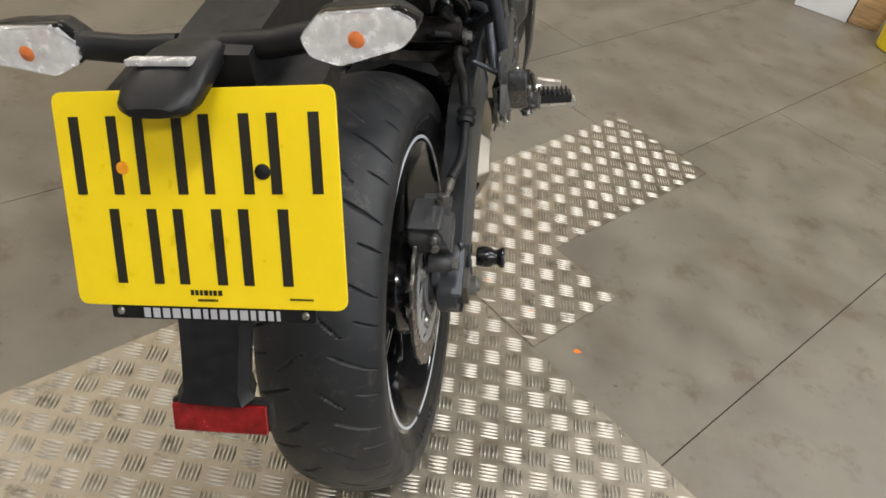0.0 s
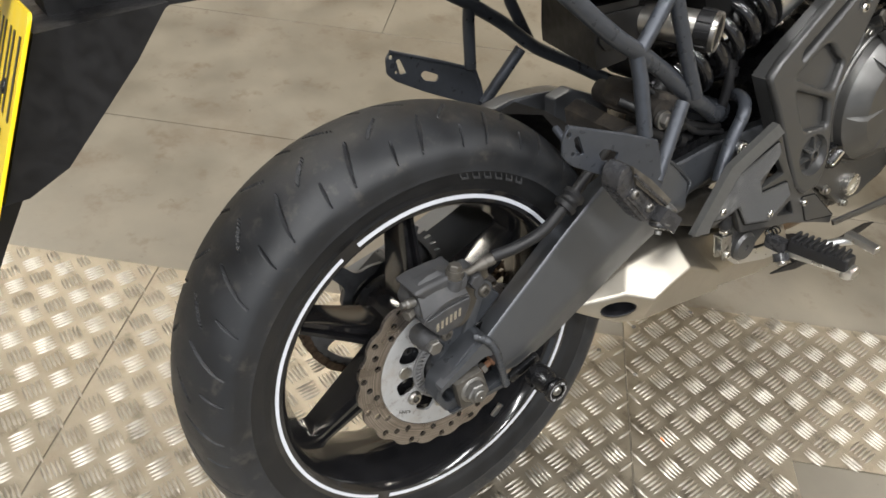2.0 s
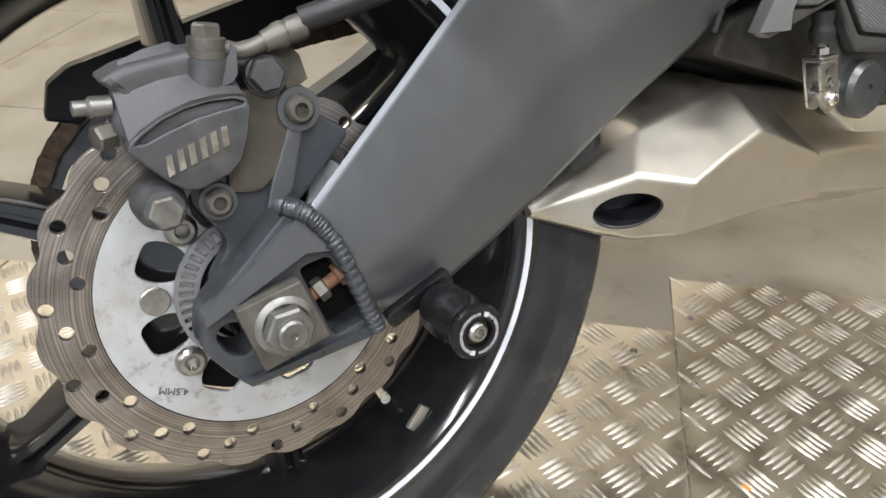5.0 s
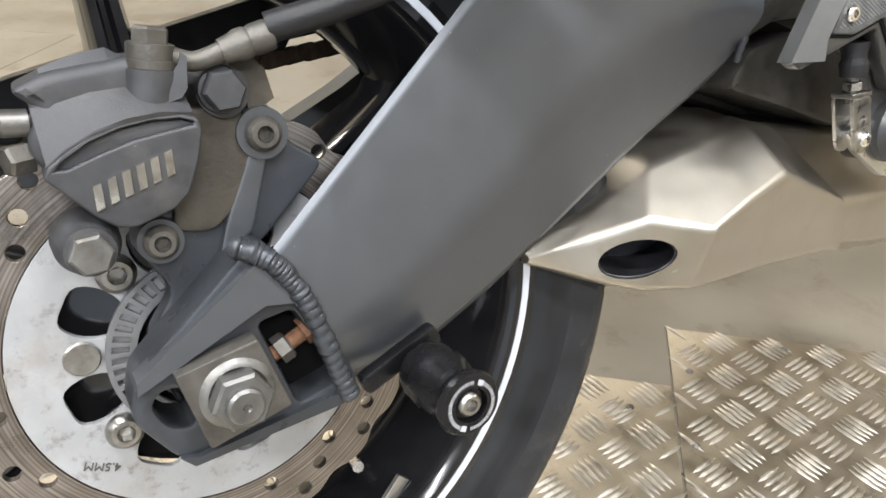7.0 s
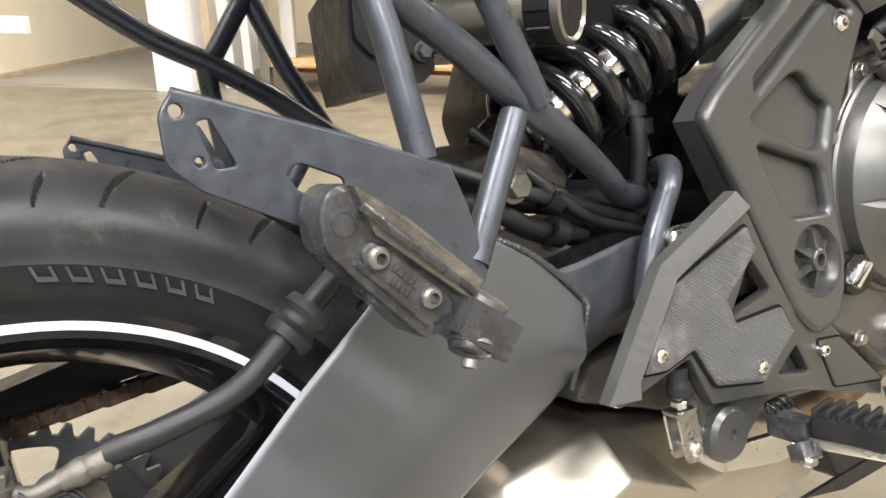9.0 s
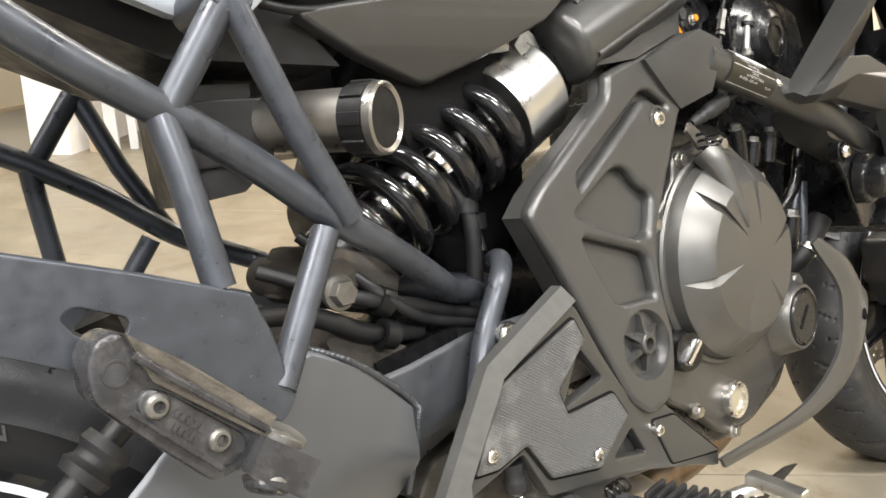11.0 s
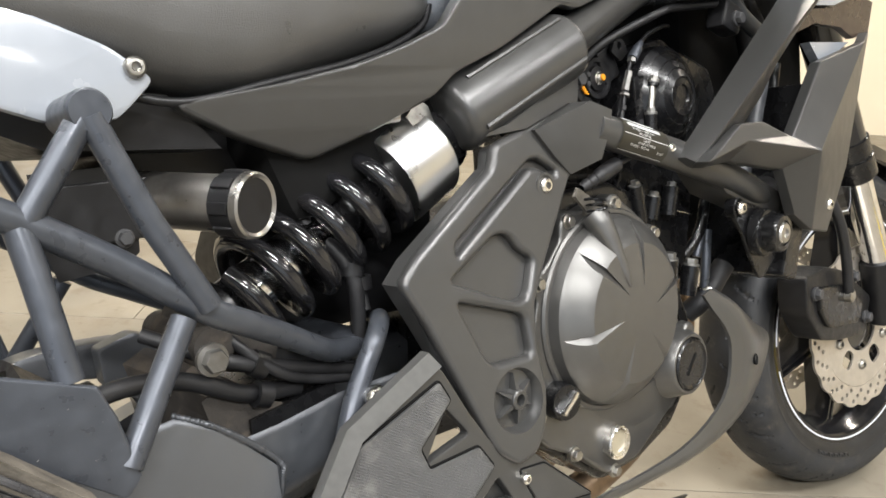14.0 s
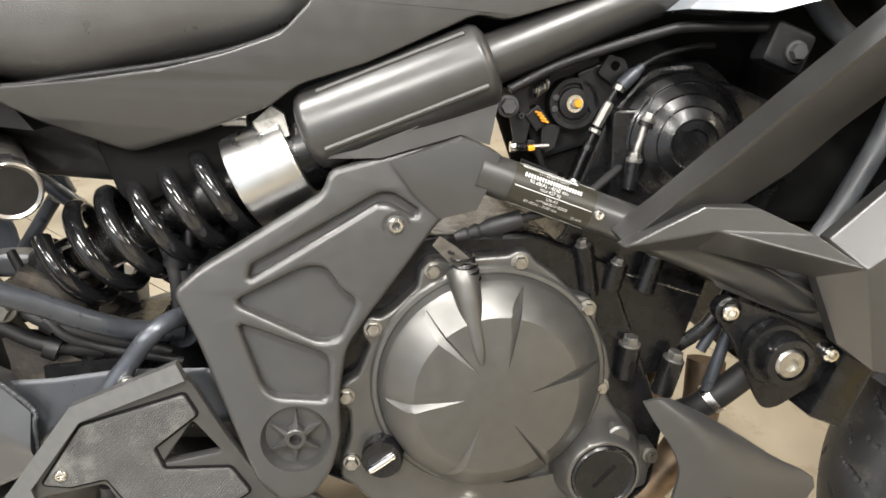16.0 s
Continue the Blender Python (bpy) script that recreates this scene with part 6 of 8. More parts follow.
part("clutch_cable_boot", turned([(0, 0.004), (0.010, 0.0065), (0.013, 0.005), (0.020, 0.0072), (0.023, 0.0055), (0.030, 0.0078), (0.034, 0.0085), (0.060, 0.0085), (0.060, 0)], (0.150, 0.726, 0.640), (0.05, 0.93, 0.30), 16), RUBBER_BLACK, clutch, "ribbed rubber cable boot")
part("clutch_cable", pipe([(0.153, 0.782, 0.658), (0.150, 0.83, 0.672), (0.12, 0.88, 0.70)], 0.004, 10), RUBBER_BLACK, clutch)
CYL = [(0.800, 0.600), (0.836, 0.640), (0.838, 0.690), (0.985, 0.598), (0.960, 0.500), (0.900, 0.480), (0.86, 0.55)]
cyl = part("cylinder_block", plate(rounded(CYL, 0.008), -0.13, 0.118, (), 0.004), BLACK, engine, "black painted cylinder block")
part("head_gasket", pipe([(0.1195, 0.8495, 0.629), (0.1195, 0.8675, 0.6123), (0.1195, 0.876, 0.606), (0.1195, 0.9013, 0.5975), (0.1195, 0.930, 0.590), (0.1195, 0.9782, 0.5762)], 0.0011, 6), BRIGHT, cyl, "thin bright gasket edge")
HEAD = [(0.838, 0.655), (0.870, 0.745), (0.905, 0.790), (0.960, 0.800), (1.010, 0.760), (1.055, 0.690), (1.02, 0.60), (0.99, 0.592)]
head = part("cylinder_head", plate(rounded(HEAD, 0.012), -0.12, 0.105, (), 0.005), BLACK, engine, "black painted cylinder head")
camc = turned([(0.0, 0.064), (0.012, 0.062), (0.018, 0.057), (0.0195, 0.0550), (0.0185, 0.0535), (0.0250, 0.0465), (0.0268, 0.0448), (0.0258, 0.0432), (0.0305, 0.0360), (0.0322, 0.0342), (0.0312, 0.0326), (0.0350, 0.0245), (0.0366, 0.0228), (0.0356, 0.0212), (0.0362, 0.0138), (0.0342, 0.0130), (0.0342, 0)], (0.104, 0.940, 0.7255), (1, 0, 0), 64)
HOUSING = [(0.876, 0.683), (0.880, 0.742), (0.8886, 0.760), (0.9053, 0.776), (0.9412, 0.787), (0.9806, 0.779), (1.040, 0.758), (1.060, 0.700), (1.000, 0.660), (0.900, 0.655)]
part("cam_housing", plate(rounded(HOUSING, 0.012), 0.080, 0.120, (), 0.006, None, SIDE, 0.0, 3), BLACK, head, "swept black cam chain housing")
part("cam_flange", plate(rounded([(0.868, 0.752), (0.912, 0.756), (0.930, 0.700), (0.925, 0.655), (0.874, 0.655)], 0.006), 0.100, 0.122, (), 0.003), BLACK, head)
part("cam_cover", camc, BLACK, head, "round stepped black cam cover", sharp=22)
for p, q in (((0.128, 0.8985, 0.745), (0.128, 0.8965, 0.739)), ((0.128, 0.890, 0.709), (0.128, 0.888, 0.682)), ((0.130, 0.9211, 0.6182), (0.128, 0.9141, 0.5846)), ((0.128, 0.886, 0.611), (0.124, 0.882, 0.585)), ((0.128, 0.850, 0.628), (0.124, 0.862, 0.580)), ((0.132, 0.905, 0.531), (0.128, 0.9045, 0.497)), ((0.132, 0.952, 0.515), (0.128, 0.946, 0.478))):
    part("bolt_boss", pipe([p, q], 0.0072 if p[2] > 0.7 else (0.0112 if p[2] < 0.535 else 0.0098), 16, False), BLACK, cyl)
    hex_bolt(Vector(p), 0.0080 if p[2] < 0.535 else 0.0056, ZINC, cyl, Vector(p) - Vector(q), name="head_bolt")
part("stud", pipe([(0.128, 0.8965, 0.740), (0.128, 0.8895, 0.708)], 0.0042, 10, False), STEEL, head)
part("coolant_pipe", pipe([(0.120, 0.985, 0.519), (0.121, 0.998, 0.547), (0.120, 1.012, 0.580)], 0.0055, 12), TUBE, engine)
part("coolant_pipe", pipe([(0.122, 0.994, 0.460), (0.122, 1.002, 0.500), (0.120, 1.014, 0.550)], 0.0065, 12), TUBE, engine)
part("coolant_pipe", pipe([(0.100, 0.945, 0.50), (0.122, 0.985, 0.545), (0.122, 1.01, 0.59)], 0.007, 12), BLACK, engine)
part("coolant_hose", pipe([(0.130, 1.035, 0.50), (0.120, 1.00, 0.462), (0.10, 0.985, 0.44)], 0.014, 14), RUBBER_BLACK, engine, "black coolant hose with a wire clip")
part("hose_clip", turned([(-0.004, 0.0150), (-0.004, 0.0165), (0.004, 0.0165), (0.004, 0.0150)], (0.121, 1.004, 0.467), (0.2, 0.6, 0.65), 20), BRIGHT, engine)
PULL = (0.094, 0.8405, 0.7545)
throttle = part("throttle_pulley", turned([(-0.03, 0.0), (-0.03, 0.0240), (-0.001, 0.0240), (0.0, 0.0232), (0.0, 0.0190), (-0.0012, 0.0182), (-0.004, 0.0176), (-0.004, 0.0150), (-0.001, 0.0140), (0.0, 0.008), (0.0, 0.0)], PULL, seg=48), DARK, bike, "black throttle pulley with orange paint marks")
part("pulley_washer", turned([(-0.004, 0.0082), (0.0016, 0.0080), (0.0018, 0.0)], PULL, seg=24), BRIGHT, throttle)
part("pulley_nut", hexa(0.0015, 0.0045, 0.0052, PULL), STEEL, throttle)
part("paint_mark", turned([(0.0042, 0.0042), (0.0060, 0.0034), (0.0064, 0)], (0.094, 0.8425, 0.7550), seg=10), ORANGE, throttle)
for dy, dz in ((-0.0183, 0.0050), (-0.0187, -0.0055)):
    part("rivet", turned([(-0.002, 0.0034), (0.0008, 0.0030), (0.0012, 0)], (0.094, 0.8405 + dy, 0.7545 + dz), seg=12), CAST, throttle)
for k in range(4):
    part("paint_mark", block((0.0030, 0.0070, 0.0020), Matrix.Translation((0.0970, 0.8060 + 0.0022 * k, 0.7455 - 0.0026 * k)) @ Matrix.Rotation(radians(-12), 4, "X"), 0.0006), ORANGE, throttle)
part("throttle_stop", block((0.016, 0.016, 0.020), Matrix.Translation((0.0870, 0.8060, 0.7400)) @ Matrix.Rotation(radians(40), 4, "X"), 0.002), DARK, throttle)
part("throttle_body", block((0.10, 0.085, 0.09), Matrix.Translation((0.025, 0.838, 0.752)) @ Matrix.Rotation(radians(18), 4, "X"), 0.008), DARK, throttle)
part("stop_arm", slab([(0.090, 0.812, 0.736), (0.090, 0.830, 0.733), (0.090, 0.826, 0.714), (0.090, 0.819, 0.708), (0.090, 0.813, 0.711)], 0.006, 0.001), DARK, throttle)
part("idle_knob", turned([(-0.0025, 0.0), (-0.0025, 0.0052), (0.0018, 0.0056), (0.0025, 0.0045), (0.0025, 0.0)], (0.098, 0.7840, 0.7135), (0, 1, 0.02), 12), CHROME, throttle)
part("idle_spring", pipe([(0.098 + 0.0032 * math.cos(k * 1.05), 0.7870 + 0.00032 * k, 0.7138 + 0.0032 * math.sin(k * 1.05)) for k in range(36)], 0.0008, 5), DARK, throttle)
part("paint_mark", block((0.006, 0.0065, 0.0050), Matrix.Translation((0.1010, 0.8005, 0.7135)) @ Matrix.Rotation(radians(12), 4, "X"), 0.0012), ORANGE, throttle)
part("idle_lug", block((0.006, 0.0070, 0.0110), Matrix.Translation((0.0975, 0.8005, 0.7150)), 0.001), DARK, throttle)
part("idle_screw", pipe([(0.098, 0.8030, 0.7145), (0.098, 0.8180, 0.7155)], 0.0024, 10, False), STEEL, throttle)
part("return_spring", pipe([(0.096 + 0.0055 * math.cos(k * 0.9), 0.8010 + 0.00040 * k, 0.7630 + 0.00032 * k + 0.0055 * math.sin(k * 0.9)) for k in range(34)], 0.0011, 6), STEEL, throttle)
part("throttle_bracket", slab([(0.092, 0.772, 0.766), (0.092, 0.796, 0.770), (0.092, 0.800, 0.735), (0.092, 0.797, 0.716), (0.092, 0.786, 0.716), (0.092, 0.782, 0.735)], 0.004, 0.001), DARK, throttle)
cap_screw((0.0945, 0.7905, 0.7420), 0.0035, CAST, throttle)
part("cable_bracket", plate(rounded([(0.857, 0.783), (0.866, 0.800), (0.881, 0.797), (0.889, 0.782), (0.874, 0.772)], 0.003), 0.098, 0.102, [ring2(0.873, 0.790, 0.0042, 14)], 0.0006), DARK, throttle)
part("bracket_lug", block((0.012, 0.030, 0.040), Matrix.Translation((0.088, 0.862, 0.770)) @ Matrix.Rotation(radians(25), 4, "X"), 0.003), DARK, throttle)
part("throttle_cable", pipe([(0.112, 0.960, 0.812), (0.118, 0.938, 0.810), (0.118, 0.906, 0.800), (0.118, 0.884, 0.785), (0.118, 0.868, 0.766), (0.119, 0.852, 0.728), (0.120, 0.841, 0.699), (0.120, 0.834, 0.676)], 0.0026, 10), DARK, throttle)
part("cable_boot", turned([(0, 0.0), (0, 0.0062), (0.016, 0.0060), (0.020, 0.0045), (0.026, 0.0035), (0.026, 0)], (0.118, 0.8740, 0.7730), (0.0, 0.70, 0.72), 16), TUBE, throttle)
part("cable_nut", hexa(0, 0.006, 0.0052, (0.118, 0.8715, 0.7690), (0.0, 0.42, 0.9)), ZINC, throttle)
part("cable_adjuster", hexa(0, 0.024, 0.0046, (0.1188, 0.8550, 0.7370), (0.01, 0.42, 0.9)), ZINC, throttle)
part("cable_nut", hexa(0, 0.004, 0.0058, (0.1190, 0.8530, 0.7310), (0.0, 0.42, 0.9)), ZINC, throttle)
part("cable_nut", hexa(0, 0.006, 0.0040, (0.1196, 0.8470, 0.7150), (0.0, 0.42, 0.9)), DARK, throttle)
part("cable_end", turned([(0, 0.0), (0, 0.0060), (0.010, 0.0050), (0.010, 0)], (0.120, 0.8350, 0.6790), (0.0, 0.42, 0.9), 14), ALU, throttle)
for p, q, r in (((0.108, 0.790, 0.703), (0.104, 0.826, 0.690), 0.0016), ((0.100, 0.806, 0.712), (0.098, 0.820, 0.684), 0.0030)):
    part("small_wire", pipe([p, q], r, 8, False), DARK, throttle)
stay = part("frame_stay", pipe([(0.122, 0.772, 0.766), (0.121, 0.82, 0.791), (0.142, 0.895, 0.820), (0.150, 0.925, 0.826), (0.170, 0.988, 0.828)], 0.0046, 12), DARK, bike, "thin black stay rod")
part("stay_mount", block((0.026, 0.040, 0.036), Matrix.Translation((0.168, 0.992, 0.812)) @ Matrix.Rotation(radians(-18), 4, "X"), 0.006), DARK, stay)
hex_bolt((0.182, 0.996, 0.809), 0.0072, CAST, stay)
hex_bolt((0.118, 0.772, 0.752), 0.0075, CAST, stay)

# ---- crash protection and lower guards ----
def shell(lines, thick, n=4):
    """A bowed sheet through lines of points, given depth inwards."""
    soft_lines = [smooth_path(l, n) for l in lines]
    rows = list(zip(*soft_lines))
    top = [smooth_path(r, n) for r in rows]
    low = [[p - Vector((thick, 0, 0)) for p in r] for r in top]
    return loft([r + q[::-1] for r, q in zip(top, low)])


REAR_EDGE = [(0.1746, 0.907, 0.490), (0.178, 0.920, 0.470), (0.183, 0.940, 0.442), (0.1855, 0.946, 0.412), (0.186, 0.924, 0.3595), (0.184, 0.832, 0.3266), (0.180, 0.671, 0.3267)]
MID_LINE = [(0.1755, 0.921, 0.494), (0.184, 0.960, 0.468), (0.187, 0.985, 0.438), (0.187, 1.002, 0.395), (0.187, 0.965, 0.338), (0.187, 0.855, 0.314), (0.180, 0.674, 0.322)]
FORE_EDGE = [(0.1725, 0.936, 0.4915), (0.166, 0.990, 0.463), (0.155, 1.060, 0.418), (0.147, 1.119, 0.376), (0.160, 1.035, 0.316), (0.174, 0.890, 0.300), (0.178, 0.680, 0.3146)]
belly = part("header_guard", ease(shell([REAR_EDGE, MID_LINE, FORE_EDGE], 0.004), 0.0012, 50), COVER, bike, "grey plastic exhaust header guard", sharp=50)
# guard is not pierced: a black cup carries the hole's shade
part("hole_shade", turned([(-0.010, 0.0), (-0.010, 0.0060), (0.0008, 0.0072), (0.0012, 0.0066), (-0.006, 0.0050), (-0.006, 0.0)], (0.1880, 0.999, 0.388), (1, 0.25, 0.1), 18), SHADOW_BLACK, belly)
PLATE = [(0.9546, 0.583), (0.9599, 0.5957), (0.9728, 0.5973), (0.9897, 0.591), (1.0899, 0.558), (1.0957, 0.544), (1.09, 0.5299), (1.032, 0.4895), (1.0181, 0.4881), (1.0072, 0.5027), (0.9796, 0.5533)]
slider = part("crash_bobbin", turned([(-0.020, 0.0), (-0.020, 0.0300), (-0.010, 0.0300), (-0.007, 0.0285), (-0.006, 0.0245), (0.008, 0.0235), (0.012, 0.0215), (0.013, 0.0155), (0.010, 0.0145), (0.010, 0)], (0.210, 1.0145, 0.549), (1, 0.00, -0.02), 44), BLACK, bike, "black crash bobbin on its bracket")
part("bobbin_bracket", plate(rounded(PLATE, 0.008), 0.182, 0.188, (), 0.002), BLACK, slider)
part("bobbin_bolt", turned([(-0.006, 0.0145), (0.002, 0.0145), (0.006, 0.0115), (0.0065, 0.0060), (0.003, 0.0055), (0.003, 0)], (0.2195, 1.0125, 0.5495), (1, 0.0, -0.02), 28), STEEL, slider)
cap_screw((0.192, 0.9680, 0.5860), 0.0082, BRIGHT, slider)
cap_screw((0.192, 1.0720, 0.5450), 0.0080, BRIGHT, slider)
part("bracket_collar", turned([(-0.012, 0.012), (0.0, 0.0125), (0.001, 0.0105)], (0.1895, 0.968, 0.586), seg=20), BLACK, slider)
part("radiator_side", slab([(0.178, 0.930, 0.640), (0.190, 1.00, 0.625), (0.196, 1.10, 0.575), (0.18, 1.11, 0.535), (0.18, 1.08, 0.56), (0.18, 0.96, 0.605)], 0.05, 0.004), COVER, bike, "grey plastic radiator side cover")

# ---- fairing ----
def along(line, p):
    """The point of a line of (x, y, z) at a distance p up the strut."""
    ps = [0.79 * q[1] + 0.61 * q[2] for q in line]
    for k in range(len(line) - 1):
        if p <= ps[k + 1] or k == len(line) - 2:
            t = (p - ps[k]) / (ps[k + 1] - ps[k])
            return Vector(line[k]).lerp(Vector(line[k + 1]), t)


OUTER = [(0.193, 0.852, 0.6567), (0.2005, 0.892, 0.694), (0.2095, 0.9166, 0.7225), (0.2165, 0.947, 0.754), (0.2250, 0.971, 0.7796), (0.236, 1.001, 0.8150), (0.240, 1.028, 0.840), (0.248, 1.060, 0.874), (0.255, 1.13, 0.94)]
RIDGE = [(0.206, 0.8605, 0.6525), (0.2265, 0.8893, 0.6916), (0.241, 0.9240, 0.7290), (0.256, 0.9532, 0.7665), (0.270, 0.9821, 0.7986), (0.283, 0.9975, 0.8205), (0.295, 1.0171, 0.8437), (0.300, 1.0559, 0.878), (0.300, 1.13, 0.935)]
INNER = [(0.200, 0.866, 0.6480), (0.210, 0.9718, 0.6950), (0.212, 1.0220, 0.7460), (0.216, 1.075, 0.7920), (0.225, 1.13, 0.848), (0.240, 1.18, 0.895)]
strut = []
for p in (1.075, 1.12, 1.172, 1.22, 1.27, 1.31, 1.35, 1.40, 1.46):
    a, r, c = along(OUTER, p), along(RIDGE, p), along(INNER, p)
    strut.append([a, a.lerp(r, 0.93), r.lerp(c, 0.07), c, c - Vector((0.010, 0, 0)), a - Vector((0.012, 0, 0))])
fairing = part("fairing_strut", loft(strut), STRUT, bike, "satin black plastic fairing strut", sharp=35)


def facets(verts, faces, thick):
    """A faceted shell given depth along -x."""
    bm = bmesh.new()
    top = [bm.verts.new(v) for v in verts]
    low = [bm.verts.new(Vector(v) - Vector((thick, 0, 0))) for v in verts]
    count = {}
    for f in faces:
        bm.faces.new([top[k] for k in f])
        bm.faces.new([low[k] for k in reversed(f)])
        for a, c in zip(f, (*f[1:], f[0])):
            count[(a, c)] = 1
    for a, c in count:
        if (c, a) not in count:
            bm.faces.new((top[a], low[a], low[c], top[c]))
    bmesh.ops.recalc_face_normals(bm, faces=bm.faces)
    return ease(bm, 0.0016, 12, 2)


STAR = (0.258, 1.040, 0.645)
part("fairing_wing", facets([(0.224, 0.850, 0.652), (0.226, 0.913, 0.687), (0.228, 0.958, 0.687), (0.236, 1.007, 0.667), STAR, (0.216, 1.031, 0.624), (0.206, 0.922, 0.646), (0.206, 0.866, 0.644), (0.230, 0.925, 0.668)], [(0, 1, 8), (1, 2, 3, 8), (3, 4, 8), (4, 5, 6, 8), (6, 7, 0, 8)], 0.018), COVER, fairing, sharp=15)
part("fairing_blade", facets([STAR, (0.233, 1.020, 0.664), (0.226, 1.118, 0.751), (0.230, 1.248, 0.775), (0.222, 1.285, 0.791), (0.226, 1.191, 0.611), (0.220, 1.141, 0.530), (0.220, 1.095, 0.540), (0.216, 1.058, 0.565), (0.218, 1.024, 0.628)],
     [(0, 3, 2, 1), (0, 5, 4, 3), (0, 7, 6, 5), (0, 9, 8, 7), (0, 1, 9)], 0.014), COVER, fairing, "faceted grey fairing blade", sharp=15)
part("fairing_white", slab([(0.208, 1.115, 0.824), (0.208, 1.284, 0.925), (0.208, 1.353, 0.848), (0.212, 1.288, 0.846), (0.212, 1.197, 0.825)], 0.012, 0.003), WHITE, fairing, "white painted fairing panel")
part("fairing_dark", slab([(0.208, 1.110, 0.818), (0.210, 1.193, 0.822), (0.210, 1.284, 0.843), (0.206, 1.345, 0.835), (0.208, 1.321, 0.793), (0.210, 1.263, 0.783), (0.208, 1.226, 0.798), (0.208, 1.147, 0.802), (0.208, 1.075, 0.785)], 0.010, 0.002), TINT, fairing, "dark tinted lower lamp surround")
part("fairing_white", slab([(0.200, 1.148, 0.779), (0.202, 1.268, 0.779), (0.202, 1.178, 0.748)], 0.012, 0.002), WHITE, fairing)
cap_screw((0.229, 1.125, 0.569), 0.0075, BRIGHT, fairing)
part("beak", slab([(0.170, 0.905, 0.8385), (0.172, 0.978, 0.9095), (0.190, 1.035, 0.950), (0.196, 1.25, 0.985), (0.200, 1.30, 0.955), (0.203, 1.18, 0.906), (0.206, 1.10, 0.880), (0.208, 0.956, 0.837)], 0.09, 0.004), WHITE, bike, "white painted tank fairing wing")
for p, r in (([(0.08, 1.07, 0.93), (0.10, 1.135, 0.854), (0.10, 1.17, 0.80), (0.10, 1.18, 0.70), (0.10, 1.15, 0.62)], 0.013), ([(0.06, 1.14, 0.93), (0.09, 1.205, 0.85), (0.10, 1.240, 0.76), (0.10, 1.20, 0.66)], 0.010), ([(0.13, 1.20, 0.76), (0.13, 1.175, 0.68), (0.13, 1.15, 0.62)], 0.007)):
    part("loom", pipe(p, r, 12), RUBBER_BLACK, bike, "black hose behind the fairing")
for p, r in (([(0.150, 1.045, 0.600), (0.150, 1.0727, 0.6473), (0.150, 1.0949, 0.6932), (0.150, 1.1165, 0.7457), (0.146, 1.135, 0.800)], 0.0105), ([(0.150, 1.008, 0.880), (0.150, 1.0273, 0.853), (0.150, 1.0564, 0.8266), (0.148, 1.1034, 0.8049), (0.140, 1.150, 0.795)], 0.0105)):
    part("loom", pipe(p, r, 14), HOSE, bike, "grey corrugated cable hose behind the fairing")
part("radiator", block((0.34, 0.04, 0.26), Matrix.Translation((0.03, 1.12, 0.60)) @ Matrix.Rotation(radians(-20), 4, "X"), 0.006), BLACK, bike, "black radiator")

# ---- seat, tank and side panels ----
def body(stations, mat, name, parent, label, n=18, power=2.6, sharp=60):
    """A soft body: stations of (y, z low, z high, half width, middle x)."""
    rings = []
    for y, lo, hi, w, cx in stations:
        ring = []
        for k in range(n):
            a = 2 * math.pi * k / n
            c, s = math.cos(a), math.sin(a)
            ring.append(Vector((cx + w * math.copysign(abs(c) ** (2 / power), c), y, (lo + hi) / 2 + (hi - lo) / 2 * math.copysign(abs(s) ** (2 / power), s))))
        rings.append(ring)
    return part(name, loft(rings), mat, parent, label, sharp)


def mid(y):
    return 0.0035 + 0.0367 * y


def soft_stations(keys, n):
    """More stations between the given ones, on a soft curve."""
    pts = [Vector(k[:3]) for k in keys], [k[3] for k in keys]
    out = []
    for i in range(len(keys) - 1):
        for k in range(n):
            t = k / n
            a, b, c, d = (keys[max(0, min(len(keys) - 1, i + j))] for j in (-1, 0, 1, 2))
            row = [0.5 * (2 * q + (r - p) * t + (2 * p - 5 * q + 4 * r - s) * t * t + (3 * q - p - 3 * r + s) * t ** 3) for p, q, r, s in zip(a, b, c, d)]
            out.append((*row, mid(row[0])))
    return out + [(*keys[-1], mid(keys[-1][0]))]


seat = body(soft_stations(((0.10, 0.80, 0.895, 0.100), (0.20, 0.785, 0.895, 0.112), (0.292, 0.768, 0.890, 0.112), (0.34, 0.752, 0.885, 0.110), (0.40, 0.748, 0.884, 0.107), (0.46, 0.763, 0.893, 0.100), (0.50, 0.774, 0.899, 0.093), (0.54, 0.785, 0.888, 0.086), (0.580, 0.802, 0.866, 0.077), (0.604, 0.822, 0.848, 0.056)), 5), SEAT, "seat", bike, "black grained vinyl rider's seat", 36, 3.0)
SP = [(0.331, 0.748), (0.380, 0.722), (0.447, 0.698), (0.505, 0.718), (0.567, 0.744), (0.591, 0.763), (0.650, 0.784), (0.712, 0.814), (0.738, 0.827), (0.763, 0.823), (0.900, 0.868), (1.050, 0.922), (1.062, 0.948), (0.960, 0.985), (0.866, 0.985), (0.740, 0.930), (0.645, 0.881), (0.602, 0.854), (0.604, 0.834), (0.577, 0.804), (0.530, 0.786), (0.485, 0.773), (0.414, 0.760), (0.352, 0.752)]
SPX = [Vector(p) for p in rounded(SP, 0.008, 2)]


def panel_x(y, z):
    return 0.108 + 0.020 * math.sin(min(1, max(0, (z - 0.69) / 0.26)) * 3.0) - 0.03 * max(0, 0.50 - y) / 0.17 * 0.4 + 0.035 * max(0, (y - 0.75)) - 0.012 * max(0, (0.735 - z) / 0.03)


